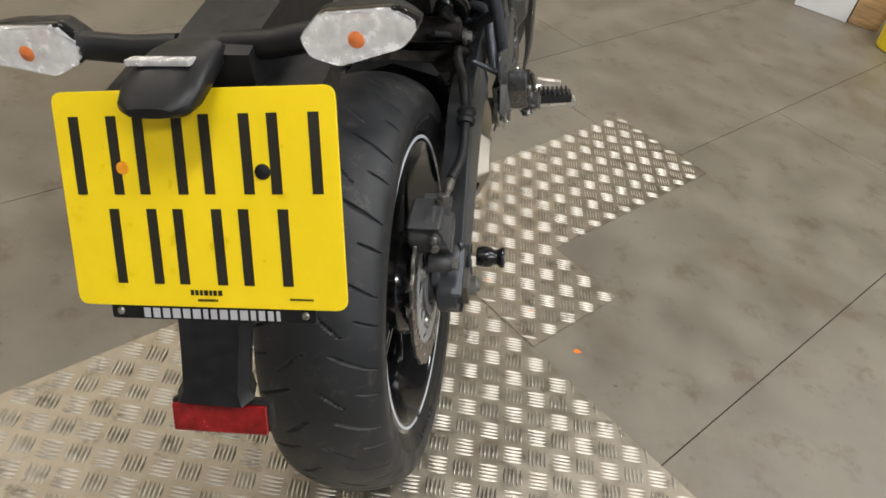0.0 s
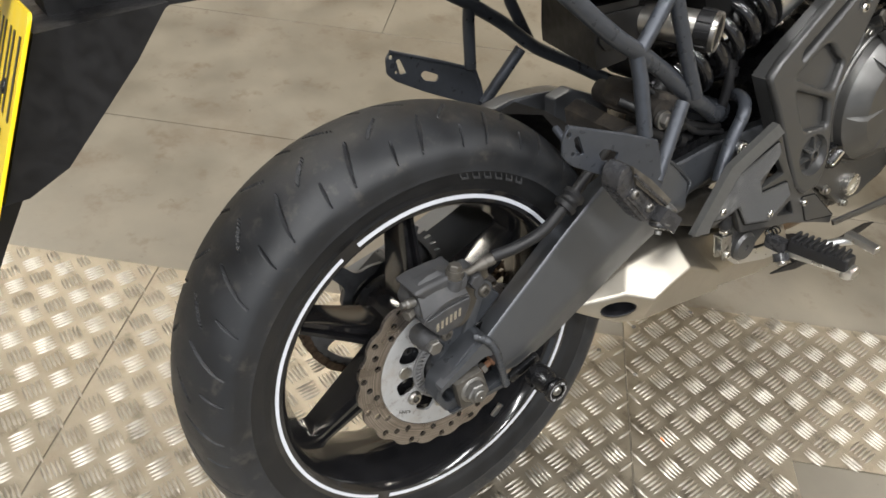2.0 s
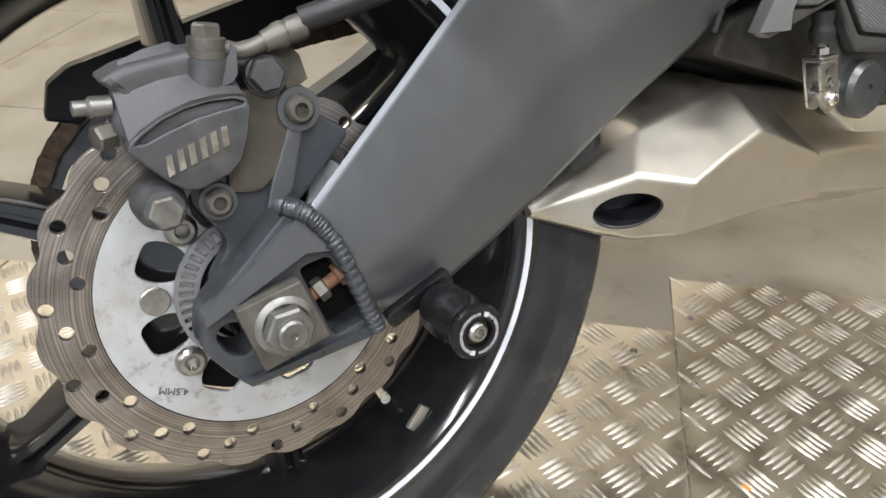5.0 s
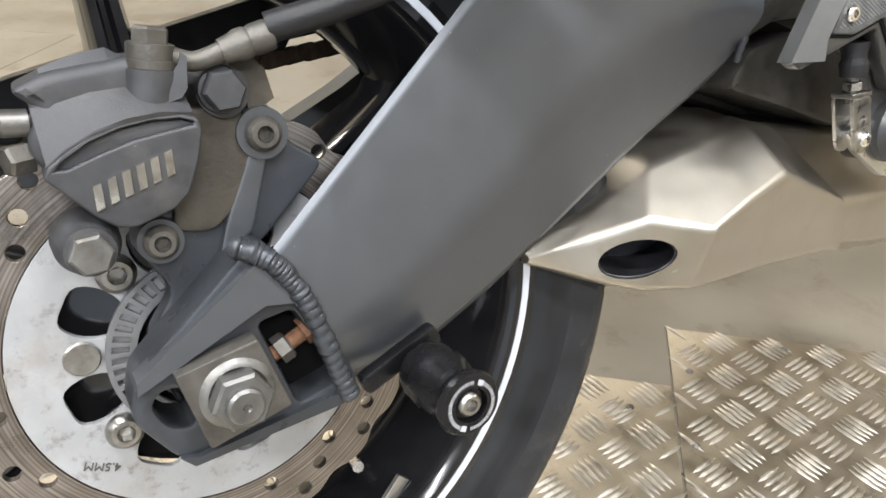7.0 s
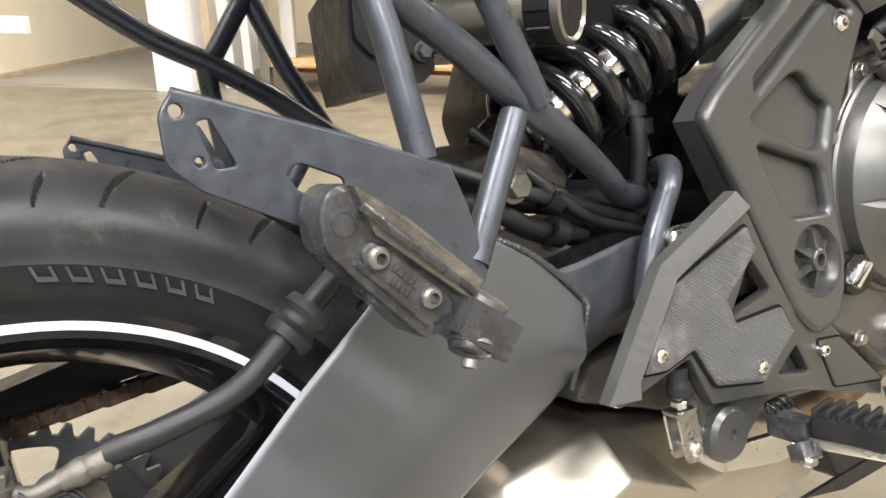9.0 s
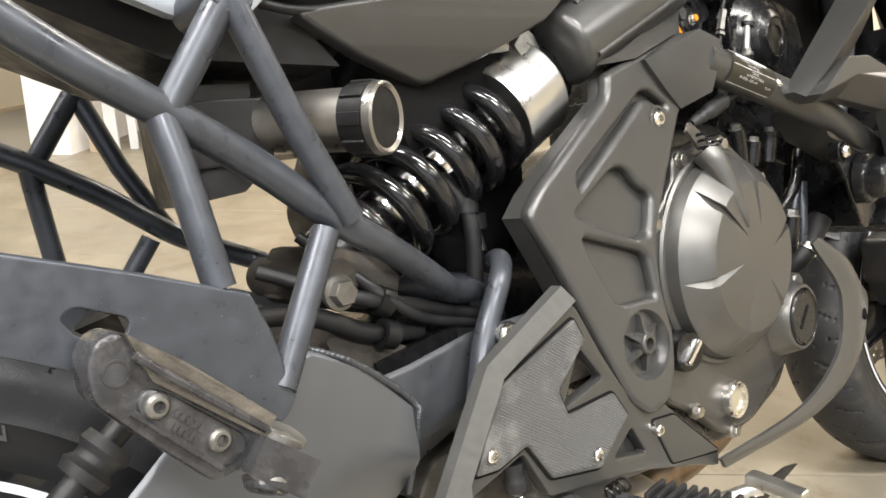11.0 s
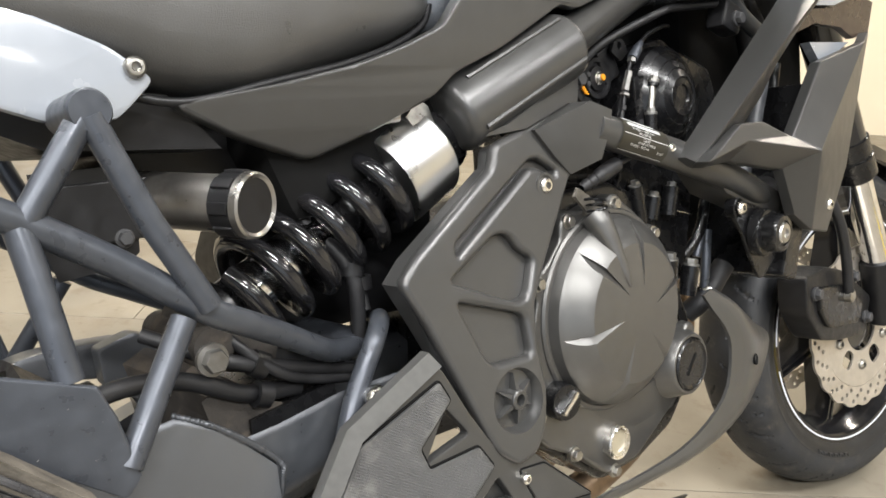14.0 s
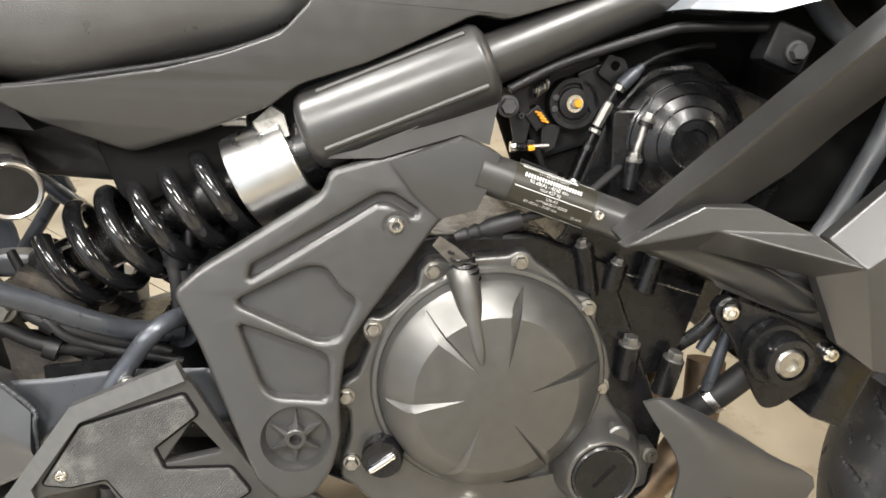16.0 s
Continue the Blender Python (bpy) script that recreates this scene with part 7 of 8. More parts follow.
side_panel = part("side_panel", plate(SPX, -0.012, 0.004, (), 0.003, panel_x), COVER, bike, "satin grey plastic side panel")
mirror_part(side_panel, bike)
tank = body(soft_stations(((0.535, 0.84, 0.91, 0.050), (0.575, 0.81, 0.950, 0.066), (0.62, 0.80, 0.995, 0.075), (0.70, 0.81, 1.035, 0.080), (0.80, 0.83, 1.055, 0.084), (0.92, 0.86, 1.06, 0.086), (1.04, 0.90, 1.04, 0.07)), 4), WHITE, "fuel_tank", bike, "pearl white fuel tank", 32, 2.6)
for sx in (1, -1):
    pts = [(0.578, 0.905), (0.582, 0.914), (0.592, 0.919), (0.626, 0.898), (0.631, 0.888), (0.627, 0.880), (0.616, 0.876), (0.584, 0.895)]
    pad = plate(rounded(pts, 0.006), -0.001, 0.004, (), 0.0015)
    for v in pad.vertices:
        y, z = v.co.y, v.co.z
        w = 0.0655 + 0.20 * (y - 0.585) + 0.05 * (0.90 - z)
        v.co.x = mid(y) + sx * (w + v.co.x)
    if sx < 0:
        pad.flip_normals()
    knee = part("tank_pad", pad, RUBBER_BLACK, tank, "black rubber knee pad with diamond blocks")
    for i in range(6):
        for j in range(4):
            y, z = 0.5835 + 0.0080 * i + 0.0022 * j, 0.9125 - 0.0072 * j - 0.0050 * i + (0.0036 if i % 2 else 0)
            if not within(pts, y, z) or not within(pts, y + 0.003, z - 0.003) or not within(pts, y - 0.002, z + 0.002):
                continue
            w = 0.0655 + 0.20 * (y - 0.585) + 0.05 * (0.90 - z) + 0.0042
            part("pad_block", block((0.002, 0.0052, 0.0052), Matrix.Translation((mid(y) + sx * w, y, z)) @ Matrix.Rotation(radians(10), 4, "X"), 0.0006), RUBBER_BLACK, knee)
# three added black blocks that stand in for shade in see-through gaps
part("frame_fill", block((0.13, 0.52, 0.10), Matrix.Translation((mid(0.5), 0.66, 0.775)) @ Matrix.Rotation(radians(20), 4, "X"), 0.02), SHADOW_BLACK, bike, "black block filling the shaded gap under the tank")
part("intake_gap_fill", block((0.06, 0.26, 0.17), Matrix.Translation((mid(0.9), 0.905, 0.775)) @ Matrix.Rotation(radians(22), 4, "X"), 0.02), SHADOW_BLACK, bike, "black block filling the shaded gap above the engine")
part("fairing_gap_fill", block((0.10, 0.36, 0.28), Matrix.Translation((0.045, 1.195, 0.78)), 0.02), SHADOW_BLACK, bike, "black block filling the shaded gap behind the fairing")
TAIL = [(0.02, 0.880), (0.12, 0.855), (0.200, 0.832), (0.240, 0.812), (0.292, 0.787), (0.318, 0.765), (0.300, 0.748), (0.286, 0.737), (0.270, 0.752), (0.248, 0.739), (0.221, 0.750), (0.12, 0.785), (0.02, 0.83)]
tail = part("tail_panel", plate(rounded(TAIL, 0.007), 0.108, 0.120, (), 0.004, lambda y, z: 0.006 - 0.25 * max(0, z - 0.79)), WHITE, bike, "pearl white tail side panel")
cap_screw((0.127, 0.304, 0.773), 0.0075, STEEL, tail)
mirror_part(tail, bike)
part("seat_edge", pipe([(0.105, 0.300, 0.757), (0.110, 0.345, 0.750), (0.110, 0.414, 0.762), (0.106, 0.485, 0.775), (0.100, 0.540, 0.790), (0.092, 0.584, 0.810), (0.082, 0.606, 0.836)], 0.0034, 10), DARK, seat)
part("undertray", slab([(0.085, 0.10, 0.79), (0.095, 0.335, 0.757), (0.098, 0.37, 0.715), (0.09, 0.25, 0.724), (0.08, 0.18, 0.760), (0.07, -0.16, 0.848), (0.07, -0.16, 0.868)], 0.165, 0.004), DARK, bike, "black plastic undertray beneath the seat")
near = [(0.2400, 0.710), (0.2425, 0.6560), (0.2480, 0.6330), (0.2960, 0.6370), (0.3060, 0.645), (0.312, 0.71)]
far = [(0.2830, 0.710), (0.2840, 0.6560), (0.2870, 0.6330), (0.2980, 0.6330), (0.3060, 0.645), (0.312, 0.71)]
part("battery_box", ease(loft([[Vector((0.071, y, z)) for y, z in near], [Vector((-0.077, y, z)) for y, z in far]]), 0.004, 20), DARK, bike, "black plastic box under the seat")
part("box_panel", plate(rounded([(0.248, 0.700), (0.246, 0.668), (0.258, 0.655), (0.320, 0.655), (0.326, 0.700)], 0.004), 0.066, 0.0745, (), 0.0015), DARK, bike)
hex_bolt((0.0735, 0.296, 0.657), 0.0055, CAST, bike)
part("rear_fender", loft([[Vector((mid(0.2) + s * w, r * math.cos(a), 0.312 + r * math.sin(a))) for s, w, r in ((-1, 0.075, 0.318), (-1, 0.06, 0.335), (0, 0, 0.340), (1, 0.06, 0.335), (1, 0.075, 0.318), (1, 0.07, 0.314), (0, 0, 0.334), (-1, 0.07, 0.314))] for a in [radians(22 + 4 * k) for k in range(8)]]), DARK, bike, "black rear inner mudguard")
part("linkage", join(block((0.10, 0.07, 0.045), Matrix.Translation((0.045, 0.365, 0.560)) @ Matrix.Rotation(radians(-20), 4, "X"), 0.01), turned([(-0.045, 0), (-0.045, 0.016), (0.07, 0.016), (0.07, 0)], (0.03, 0.340, 0.566))), GRIME_SHADE, bike, "grimy shock linkage")
hex_bolt((0.108, 0.3335, 0.5595), 0.0098, ZINC, bike)
for p, r in (([(0.06, 0.30, 0.58), (0.10, 0.35, 0.552), (0.105, 0.40, 0.535), (0.09, 0.47, 0.51)], 0.006), ([(0.07, 0.33, 0.60), (0.11, 0.374, 0.545), (0.105, 0.41, 0.522), (0.09, 0.48, 0.50)], 0.0045), ([(0.02, 0.42, 0.72), (0.06, 0.44, 0.66), (0.09, 0.475, 0.60), (0.085, 0.48, 0.53)], 0.007), ([(0.06, 0.485, 0.67), (0.075, 0.488, 0.62), (0.09, 0.487, 0.56)], 0.005)):
    part("cable", pipe(p, r, 10), RUBBER_BLACK, bike, "black cable below the shock absorber")
for c, ax2 in (((0.103, 0.372, 0.544), (0.1, 1, -0.6)), ((0.104, 0.371, 0.520), (0.0, 1, -0.4)), ((0.088, 0.478, 0.60), (0, 0.1, 1)), ((0.085, 0.487, 0.585), (0, 0, 1))):
    part("cable_clamp", turned([(-0.006, 0.006), (-0.006, 0.011), (0.006, 0.011), (0.006, 0.006)], c, ax2, 18), DARK, bike)

# dark plates added to black out gaps behind the shock and under the seat
part("shock_gap_fill", plate(rounded([(0.42, 0.56), (0.50, 0.525), (0.64, 0.52), (0.67, 0.70), (0.60, 0.745), (0.50, 0.75), (0.44, 0.69), (0.405, 0.61)], 0.012), -0.09, -0.01, (), 0.006), DARK, bike, "added dark plate filling the shaded gap behind the shock absorber")
part("seat_gap_fill", plate(rounded([(0.30, 0.72), (0.34, 0.665), (0.42, 0.66), (0.52, 0.705), (0.57, 0.76), (0.36, 0.76)], 0.010), -0.08, 0.03, (), 0.005), DARK, bike, "added dark plate filling the shaded gap under the seat")
# ---- shock absorber ----
S0, S1 = Vector((0.060, 0.372, 0.586)), Vector((0.068, 0.610, 0.706))
sax = (S1 - S0).normalized()
SL = (S1 - S0).length
shock = part("shock_absorber", turned([(-0.02, 0.0), (-0.02, 0.024), (0.0, 0.027), (0.0, 0.0225), (SL * 0.52, 0.0225), (SL * 0.52, 0.0265), (SL * 0.74, 0.0265), (SL * 0.74, 0.0)], S0, sax, 32), BLACK, bike, "shock absorber with a gloss black coil spring")
part("damper_rod", turned([(SL * 0.05, 0.0228), (SL * 0.42, 0.0228)], S0, sax, 32), CHROME, shock, "polished damper body")
sn = sax.orthogonal().normalized()
sb = sax.cross(sn)
coil = []
TURNS = 5.7
for k in range(int(TURNS * 22) + 1):
    a = 2 * math.pi * k / 22
    h = 0.008 + (SL * 0.70 - 0.008) * k / (TURNS * 22)
    coil.append(S0 + sax * h + (sn * math.cos(a) + sb * math.sin(a)) * 0.0425)
part("coil_spring", pipe(coil, 0.0086, 14, False), RIM, shock, "gloss black coil spring")
part("spring_collar", turned([(SL * 0.700, 0.0), (SL * 0.700, 0.0475), (SL * 0.715, 0.0490), (SL * 0.905, 0.0490), (SL * 0.915, 0.0475), (SL * 0.915, 0.034), (SL * 1.02, 0.034), (SL * 1.02, 0.0)], S0, sax, 48), ALU, shock, "bright aluminium spring collar")
part("collar_nib", slab([(0.098, 0.550, 0.728), (0.098, 0.566, 0.743), (0.098, 0.577, 0.736), (0.100, 0.582, 0.718), (0.102, 0.562, 0.708)], 0.030, 0.002), STEEL, shock)
part("hose_barb", pipe([(0.090, 0.524, 0.728), (0.092, 0.545, 0.729)], 0.0055, 10, False), STEEL, shock)
part("shock_top", turned([(SL * 0.915, 0.0), (SL * 0.915, 0.036), (SL * 1.00, 0.036), (SL * 1.03, 0.028), (SL * 1.2, 0.024), (SL * 1.2, 0)], S0, sax, 32), BLACK, shock)
preload = part("preload_adjuster", turned([(-0.115, 0.0), (-0.115, 0.0215), (-0.020, 0.0215), (-0.020, 0.0)], (0.148, 0.367, 0.672), (0.86, 0.42, -0.10), 32), DULL_SILVER, bike, "silver preload adjuster with a black grip knob")
grip = lathe(bmesh.new(), [(-0.026, 0.021), (-0.025, 0.0236), (-0.006, 0.0240), (-0.004, 0.0236), (-0.004, 0.0225)], (0.148, 0.367, 0.672), (0.86, 0.42, -0.10), 48)
part("grip_knob", grip, DARK, preload, "black grip knob")
part("knob_ring", turned([(-0.006, 0.0246), (-0.0005, 0.0242), (0.0010, 0.0225), (-0.001, 0.0200)], (0.148, 0.367, 0.672), (0.86, 0.42, -0.10), 40), DULL_SILVER, preload)
part("knob_face", turned([(-0.003, 0.0208), (-0.0014, 0.0200), (-0.0014, 0.0)], (0.148, 0.367, 0.672), (0.86, 0.42, -0.10), 32), DARK, preload)
km = axis_frame((0.148, 0.367, 0.672), (0.86, 0.42, -0.10))
for k in range(8):
    a = 2 * math.pi * k / 8
    part("grip_lug", block((0.009, 0.003, 0.017), km @ Matrix.Rotation(a, 4, "Z") @ Matrix.Translation((0, 0.0240, -0.0155)), 0.001), DARK, preload)

# ---- tail: plate, lamp, indicators ----
ROLL = Matrix.Rotation(radians(-2.4), 4, "Y")
MIDT = Vector((-0.013, -0.36, 0.80))


def rolled(v):
    """A point of the tail, which sits a little askew."""
    return MIDT + ROLL @ (Vector(v) - MIDT)


PT, PB = rolled((-0.0140, -0.3365, 0.8035)), rolled((-0.0140, -0.4140, 0.6420))
down = (PB - PT).normalized()
across = (ROLL @ Vector((1, 0, 0))).normalized()
out = across.cross(-down).normalized()
if out.y > 0:
    out = -out
PH, PW = 0.180, 0.243


def on_plate(x, d, l):
    """x to the right, d down from the top edge, l off the face."""
    return PT + across * x + down * d + out * l


pm = Matrix(((*across, 0), (*(-down), 0), (*out, 0), (0, 0, 0, 1))).transposed()
pm.translation = PT + down * PH / 2
rect = rounded([(-PW / 2, -PH / 2), (PW / 2, -PH / 2), (PW / 2, PH / 2), (-PW / 2, PH / 2)], 0.010, 5)
number = part("number_plate", plate(rect, -0.0015, 0.0015, (), 0.0006, None, pm), YELLOW, bike, "yellow number plate with black bars for characters")
CH = 0.064
for row, (count, dy) in enumerate(((4, 0.052), (3, 0.128))):
    for k in range(count):
        x = (k - (count - 1) / 2) * 0.0575 - (0.0 if row == 0 else 0.002)
        m2 = Matrix(pm)
        m2.translation = on_plate(x, dy, 0.0018)
        for x0, x1, z0, z1 in ((-0.0215, -0.0125, -CH / 2, CH / 2), (0.0125, 0.0215, -CH / 2, CH / 2)):
            part("plain_bar", plate([(x0, z0), (x1, z0), (x1, z1), (x0, z1)], 0, 0.0004, (), 0.0, None, m2), INK, number)
strip = [(-0.093, -0.007), (0.093, -0.007), (0.093, 0.010), (-0.093, 0.010)]
m3 = Matrix(pm)
m3.translation = on_plate(0.0, PH + 0.0055, -0.003)
holder = part("plate_holder", plate(rounded(strip, 0.003), -0.002, 0.002, (), 0.0008, None, m3), DARK, number, "black plate holder strip with grey print")
bars(holder, GREY_INK, [(0.0, 0.0, 0.124, 0.0085)], lambda x, y, l: m3 @ Vector((x, y - 0.001, 0.0022 + l)), 0, lengths=(0.5, 0.85), gap_ratio=0.3, seed=5)
bars(number, INK, [(0.0, 0.0, 0.030, 0.0045), (0.0, -0.0065, 0.018, 0.002), (0.083, -0.004, 0.020, 0.0018)], lambda x, y, l: on_plate(x, PH - 0.013 - y, 0.0016 + l), 0, lengths=(0.5, 0.8), gap_ratio=0.3, seed=9)
part("plate_screw", turned([(0, 0.0065), (0.002, 0.006), (0.003, 0.003), (0.003, 0)], on_plate(0.058, 0.066, 0.0015), out, 18), DARK, number)
part("plate_screw", turned([(0, 0.0055), (0.0015, 0.005), (0.002, 0)], on_plate(-0.064, 0.062, 0.0015), out, 18), ORANGE, number, "yellowed plate screw cap")
for sx in (-0.084, 0.084):
    cap_screw(m3 @ Vector((sx, 0, 0.002)), 0.0035, STEEL, holder, out)
# tail bracket behind the plate
arm_t = part("tail_bracket", loft([[Vector((mid(y) + s * w + 0.010, y + dy, z)) for s, dy, z in ((-1, 0, hi), (1, 0, hi), (1, 0, lo), (-1, 0, lo))] for y, lo, hi, w, dy in ((-0.05, 0.836, 0.880, 0.045, 0), (-0.11, 0.802, 0.866, 0.040, 0), (-0.16, 0.785, 0.852, 0.036, 0), (-0.225, 0.785, 0.840, 0.034, 0), (-0.29, 0.755, 0.832, 0.034, 0), (-0.320, 0.74, 0.824, 0.034, 0))]), DARK, bike, "black plastic tail bracket", 30)
part("side_cheek", slab([(0.083, -0.236, 0.796), (0.084, -0.250, 0.780), (0.084, -0.270, 0.756), (0.086, -0.343, 0.684), (0.088, -0.378, 0.668), (0.090, -0.396, 0.668), (0.086, -0.338, 0.790)], 0.185, 0.004), DARK, arm_t)
part("lower_arm", loft([[Vector((-0.010 + s * w, y + d, z)) for s, d in ((-1, 0), (-0.8, -0.012), (0.8, -0.012), (1, 0), (0.9, 0.016), (-0.9, 0.016))] for y, z, w in ((-0.375, 0.680, 0.040), (-0.400, 0.640, 0.036), (-0.425, 0.600, 0.032), (-0.440, 0.575, 0.031), (-0.446, 0.566, 0.036))]), DARK, arm_t)
rm = Matrix(pm)
rm.translation = Vector((-0.006, -0.4535, 0.5465))
reflector = part("rear_reflector", plate(rounded([(-0.044, -0.013), (0.044, -0.013), (0.044, 0.013), (-0.044, 0.013)], 0.002), 0, 0.006, (), 0.0012, None, rm), RED, bike, "red rectangular rear reflector")
part("reflector_back", plate(rounded([(-0.046, -0.012), (0.046, -0.012), (0.046, 0.0165), (-0.046, 0.0165)], 0.003), -0.010, 0.002, (), 0.002, None, rm), DARK, reflector)
lamp_n = part("plate_lamp", body(((-0.310, 0.812, 0.834, 0.026, -0.012), (-0.330, 0.809, 0.836, 0.030, -0.014), (-0.350, 0.805, 0.833, 0.032, -0.0155), (-0.368, 0.802, 0.827, 0.033, -0.017), (-0.382, 0.802, 0.820, 0.029, -0.018), (-0.390, 0.806, 0.814, 0.018, -0.019)), DARK, "lamp_tmp", bike, "", 24, 2.8).data.copy(), DARK, bike, "black number plate lamp housing")
bpy.data.objects.remove(bpy.data.objects["lamp_tmp"])
part("lamp_window", block((0.052, 0.014, 0.005), Matrix.Translation((-0.021, -0.350, 0.8325)) @ Matrix.Rotation(radians(-12), 4, "X"), 0.001), SILVERED, lamp_n, "silvery lamp window")
LENS_OUT = [(0.092, 0.835), (0.110, 0.8524), (0.171, 0.8535), (0.189, 0.8415), (0.176, 0.8246), (0.121, 0.811), (0.097, 0.8205)]
for sx in (1, -1):
    def side(x, y, z):
        return rolled((-0.013 + sx * x, y, z - 0.0015))
    stem = part("indicator", pipe([side(0.02, -0.296, 0.8215), side(0.06, -0.298, 0.8225), side(0.104, -0.302, 0.830)], 0.0120, 14, False), DARK, bike, "clear lens indicator on a black stalk")
    c = (0.136, 0.834)
    shell = rounded(LENS_OUT, 0.0045, 3)
    rings = [[side(c[0] + (p[0] - c[0]) * f, y, c[1] + (p[1] - c[1]) * f) for p in shell] for f, y in ((0.97, -0.304), (1.0, -0.308), (1.0, -0.316), (0.93, -0.323), (0.70, -0.3275), (0.35, -0.329))]
    part("lens", loft(rings), LENS, stem, "clear ribbed indicator lens", 25).visible_shadow = False
    back = [[side(c[0] + (p[0] - c[0]) * f, y, c[1] + (p[1] - c[1]) * f) for p in shell] for f, y in ((0.985, -0.3045), (0.99, -0.298), (0.85, -0.285), (0.55, -0.280))]
    part("indicator_back", loft(back), DARK, stem)
    fac = []
    for q, (f, y) in enumerate(((0.93, -0.3175), (0.80, -0.3120), (0.62, -0.3095), (0.40, -0.3085), (0.15, -0.308))):
        fac.append([side(c[0] + (p[0] - c[0]) * f, y + (0.0024 if (k + q) % 2 else -0.0012), c[1] + (p[1] - c[1]) * f) for k, p in enumerate(shell)])
    part("reflector_bowl", loft(fac), SILVERED, stem, "silvered faceted reflector", 5)
    part("bulb", turned([(0, 0.0), (0, 0.0080), (0.003, 0.0100), (0.008, 0.0088), (0.0100, 0.005), (0.011, 0)], side(0.139, -0.3095, 0.833), (0, -1, 0), 16), GOLD, stem, "amber indicator bulb")
    part("bulb_holder", block((0.018, 0.004, 0.006), Matrix.Translation(side(0.139, -0.310, 0.845)), 0.001), DULL, stem)

# ---- front wheel and fork ----
FRONT_M = Matrix.Translation((0.033, 1.565, 0.280)) @ Matrix.Rotation(radians(-10), 4, "Z") @ Matrix.Rotation(radians(-2), 4, "Y")
front_wheel = wheel("front_wheel", FRONT_M, 0.050, 0.98, 6, radians(20), "gloss black cast front wheel", 0.062, 480, ((radians(-170), radians(-20), 0.2175, 0.2205), (radians(-10), radians(178), 0.2175, 0.2205)))
brake_disc(FRONT_M, front_wheel, 0.150, 0.072, FRONT_BAND, 5, 24, 5, 0.25, FRONT_BAND)
FAR = FRONT_M @ Matrix.Diagonal((-1, 1, 1, 1))
far_band = bpy.data.objects["brake_disc.001"].data.copy()
far_band.transform(FAR @ FRONT_M.inverted())
far_band.flip_normals()
part("brake_disc", far_band, FRONT_BAND, front_wheel, "wavy drilled steel brake disc")
ftop, fring, flow, ffoot = Vector((0.118, 1.285, 0.960)), Vector((0.124, 1.470, 0.605)), Vector((0.128, 1.572, 0.400)), Vector((0.128, 1.600, 0.290))
fk = part("front_fork", tube(bmesh.new(), [ftop, fring], 0.030, 24, False), RIM, bike, "black upside-down front fork")
part("fork_ring", turned([(-0.030, 0.030), (-0.030, 0.0335), (-0.004, 0.0335), (-0.003, 0.0315), (0.003, 0.0315), (0.004, 0.0345), (0.040, 0.0345), (0.044, 0.031), (0.044, 0.022)], fring, flow - fring, 28), BLACK, fk)
part("stanchion", tube(bmesh.new(), [fring, flow], 0.0240, 24, False), CHROME, fk, "polished fork stanchion")
part("fork_foot", tube(bmesh.new(), [flow.lerp(fring, 0.03), ffoot], 0.030, 18, False), DARK, fk)
fcp = part("front_caliper", plate(rounded([(1.298, 0.427), (1.370, 0.432), (1.447, 0.410), (1.560, 0.341), (1.526, 0.276), (1.430, 0.290), (1.349, 0.310), (1.299, 0.367)], 0.012), 0.072, 0.122, (), 0.006), DARK, bike, "black front brake caliper")
part("caliper_bridge", plate(rounded([(1.33, 0.405), (1.43, 0.390), (1.50, 0.345), (1.48, 0.310), (1.36, 0.330), (1.33, 0.365)], 0.012), 0.115, 0.131, (), 0.004), BLACK, fcp)
for yy, zz in ((1.325, 0.395), (1.470, 0.395), (1.525, 0.310)):
    hex_bolt((0.124, yy, zz), 0.009, CAST, fcp)
part("caliper_hose", pipe([(0.135, 1.425, 0.372), (0.140, 1.405, 0.440), (0.140, 1.385, 0.500), (0.13, 1.36, 0.56), (0.12, 1.31, 0.66)], 0.0085, 12), RUBBER_BLACK, fcp)
part("banjo_fitting", turned([(-0.01, 0.0), (-0.01, 0.011), (0.012, 0.011), (0.014, 0.007), (0.014, 0)], (0.130, 1.425, 0.372), seg=20), STEEL, fcp)
part("front_fender", loft([[FRONT_M @ Vector((s * w, r * math.cos(a), r * math.sin(a))) for s, w, r in ((-1, 0.070, 0.312), (-1, 0.055, 0.342), (0, 0, 0.350), (1, 0.055, 0.342), (1, 0.070, 0.312), (1, 0.065, 0.308), (0, 0, 0.343), (-1, 0.065, 0.308))] for a in [radians(40 + 8 * k) for k in range(15)]]), RIM, bike, "black front mudguard")

# ---- floor boards ----
PITCH = 0.6255
board_me = {}


def board(length, u, o):
    key = round(length, 3)
    if key not in board_me:
        bm = block((length - 0.002, PITCH - 0.0022, 0.018), Matrix.Translation((0, 0, -0.009)), 0.0012)
        me = bpy.data.meshes.new("floor_board")
        bm.to_mesh(me)
        bm.free()
        me.materials.append(BOARD)
        board_me[key] = me
    ob = new("floor_board", board_me[key])
    ob.parent = floor
    ob.matrix_parent_inverse = floor.matrix_world.inverted()
    ob.matrix_basis = Matrix.Translation(uv(u, o, -0.003)) @ Matrix.Rotation(math.atan2(U.y, U.x), 4, "Z")


JOINT = {-1: 1.22, -2: 1.60, -3: -0.31}
rnd = random.Random(4)
for k in range(-12, 9):
    o = -0.207 + PITCH * (k + 0.5)
    first = JOINT.get(k, rnd.uniform(-1.2, 1.2))
    start = first - 2.7 * math.ceil((first + 6.0) / 2.7)
    while start < 7.0:
        board(2.7, start + 1.35, o)
        start += 2.7

# ---- aluminium tread plates on the floor ----
TILE = 0.0440


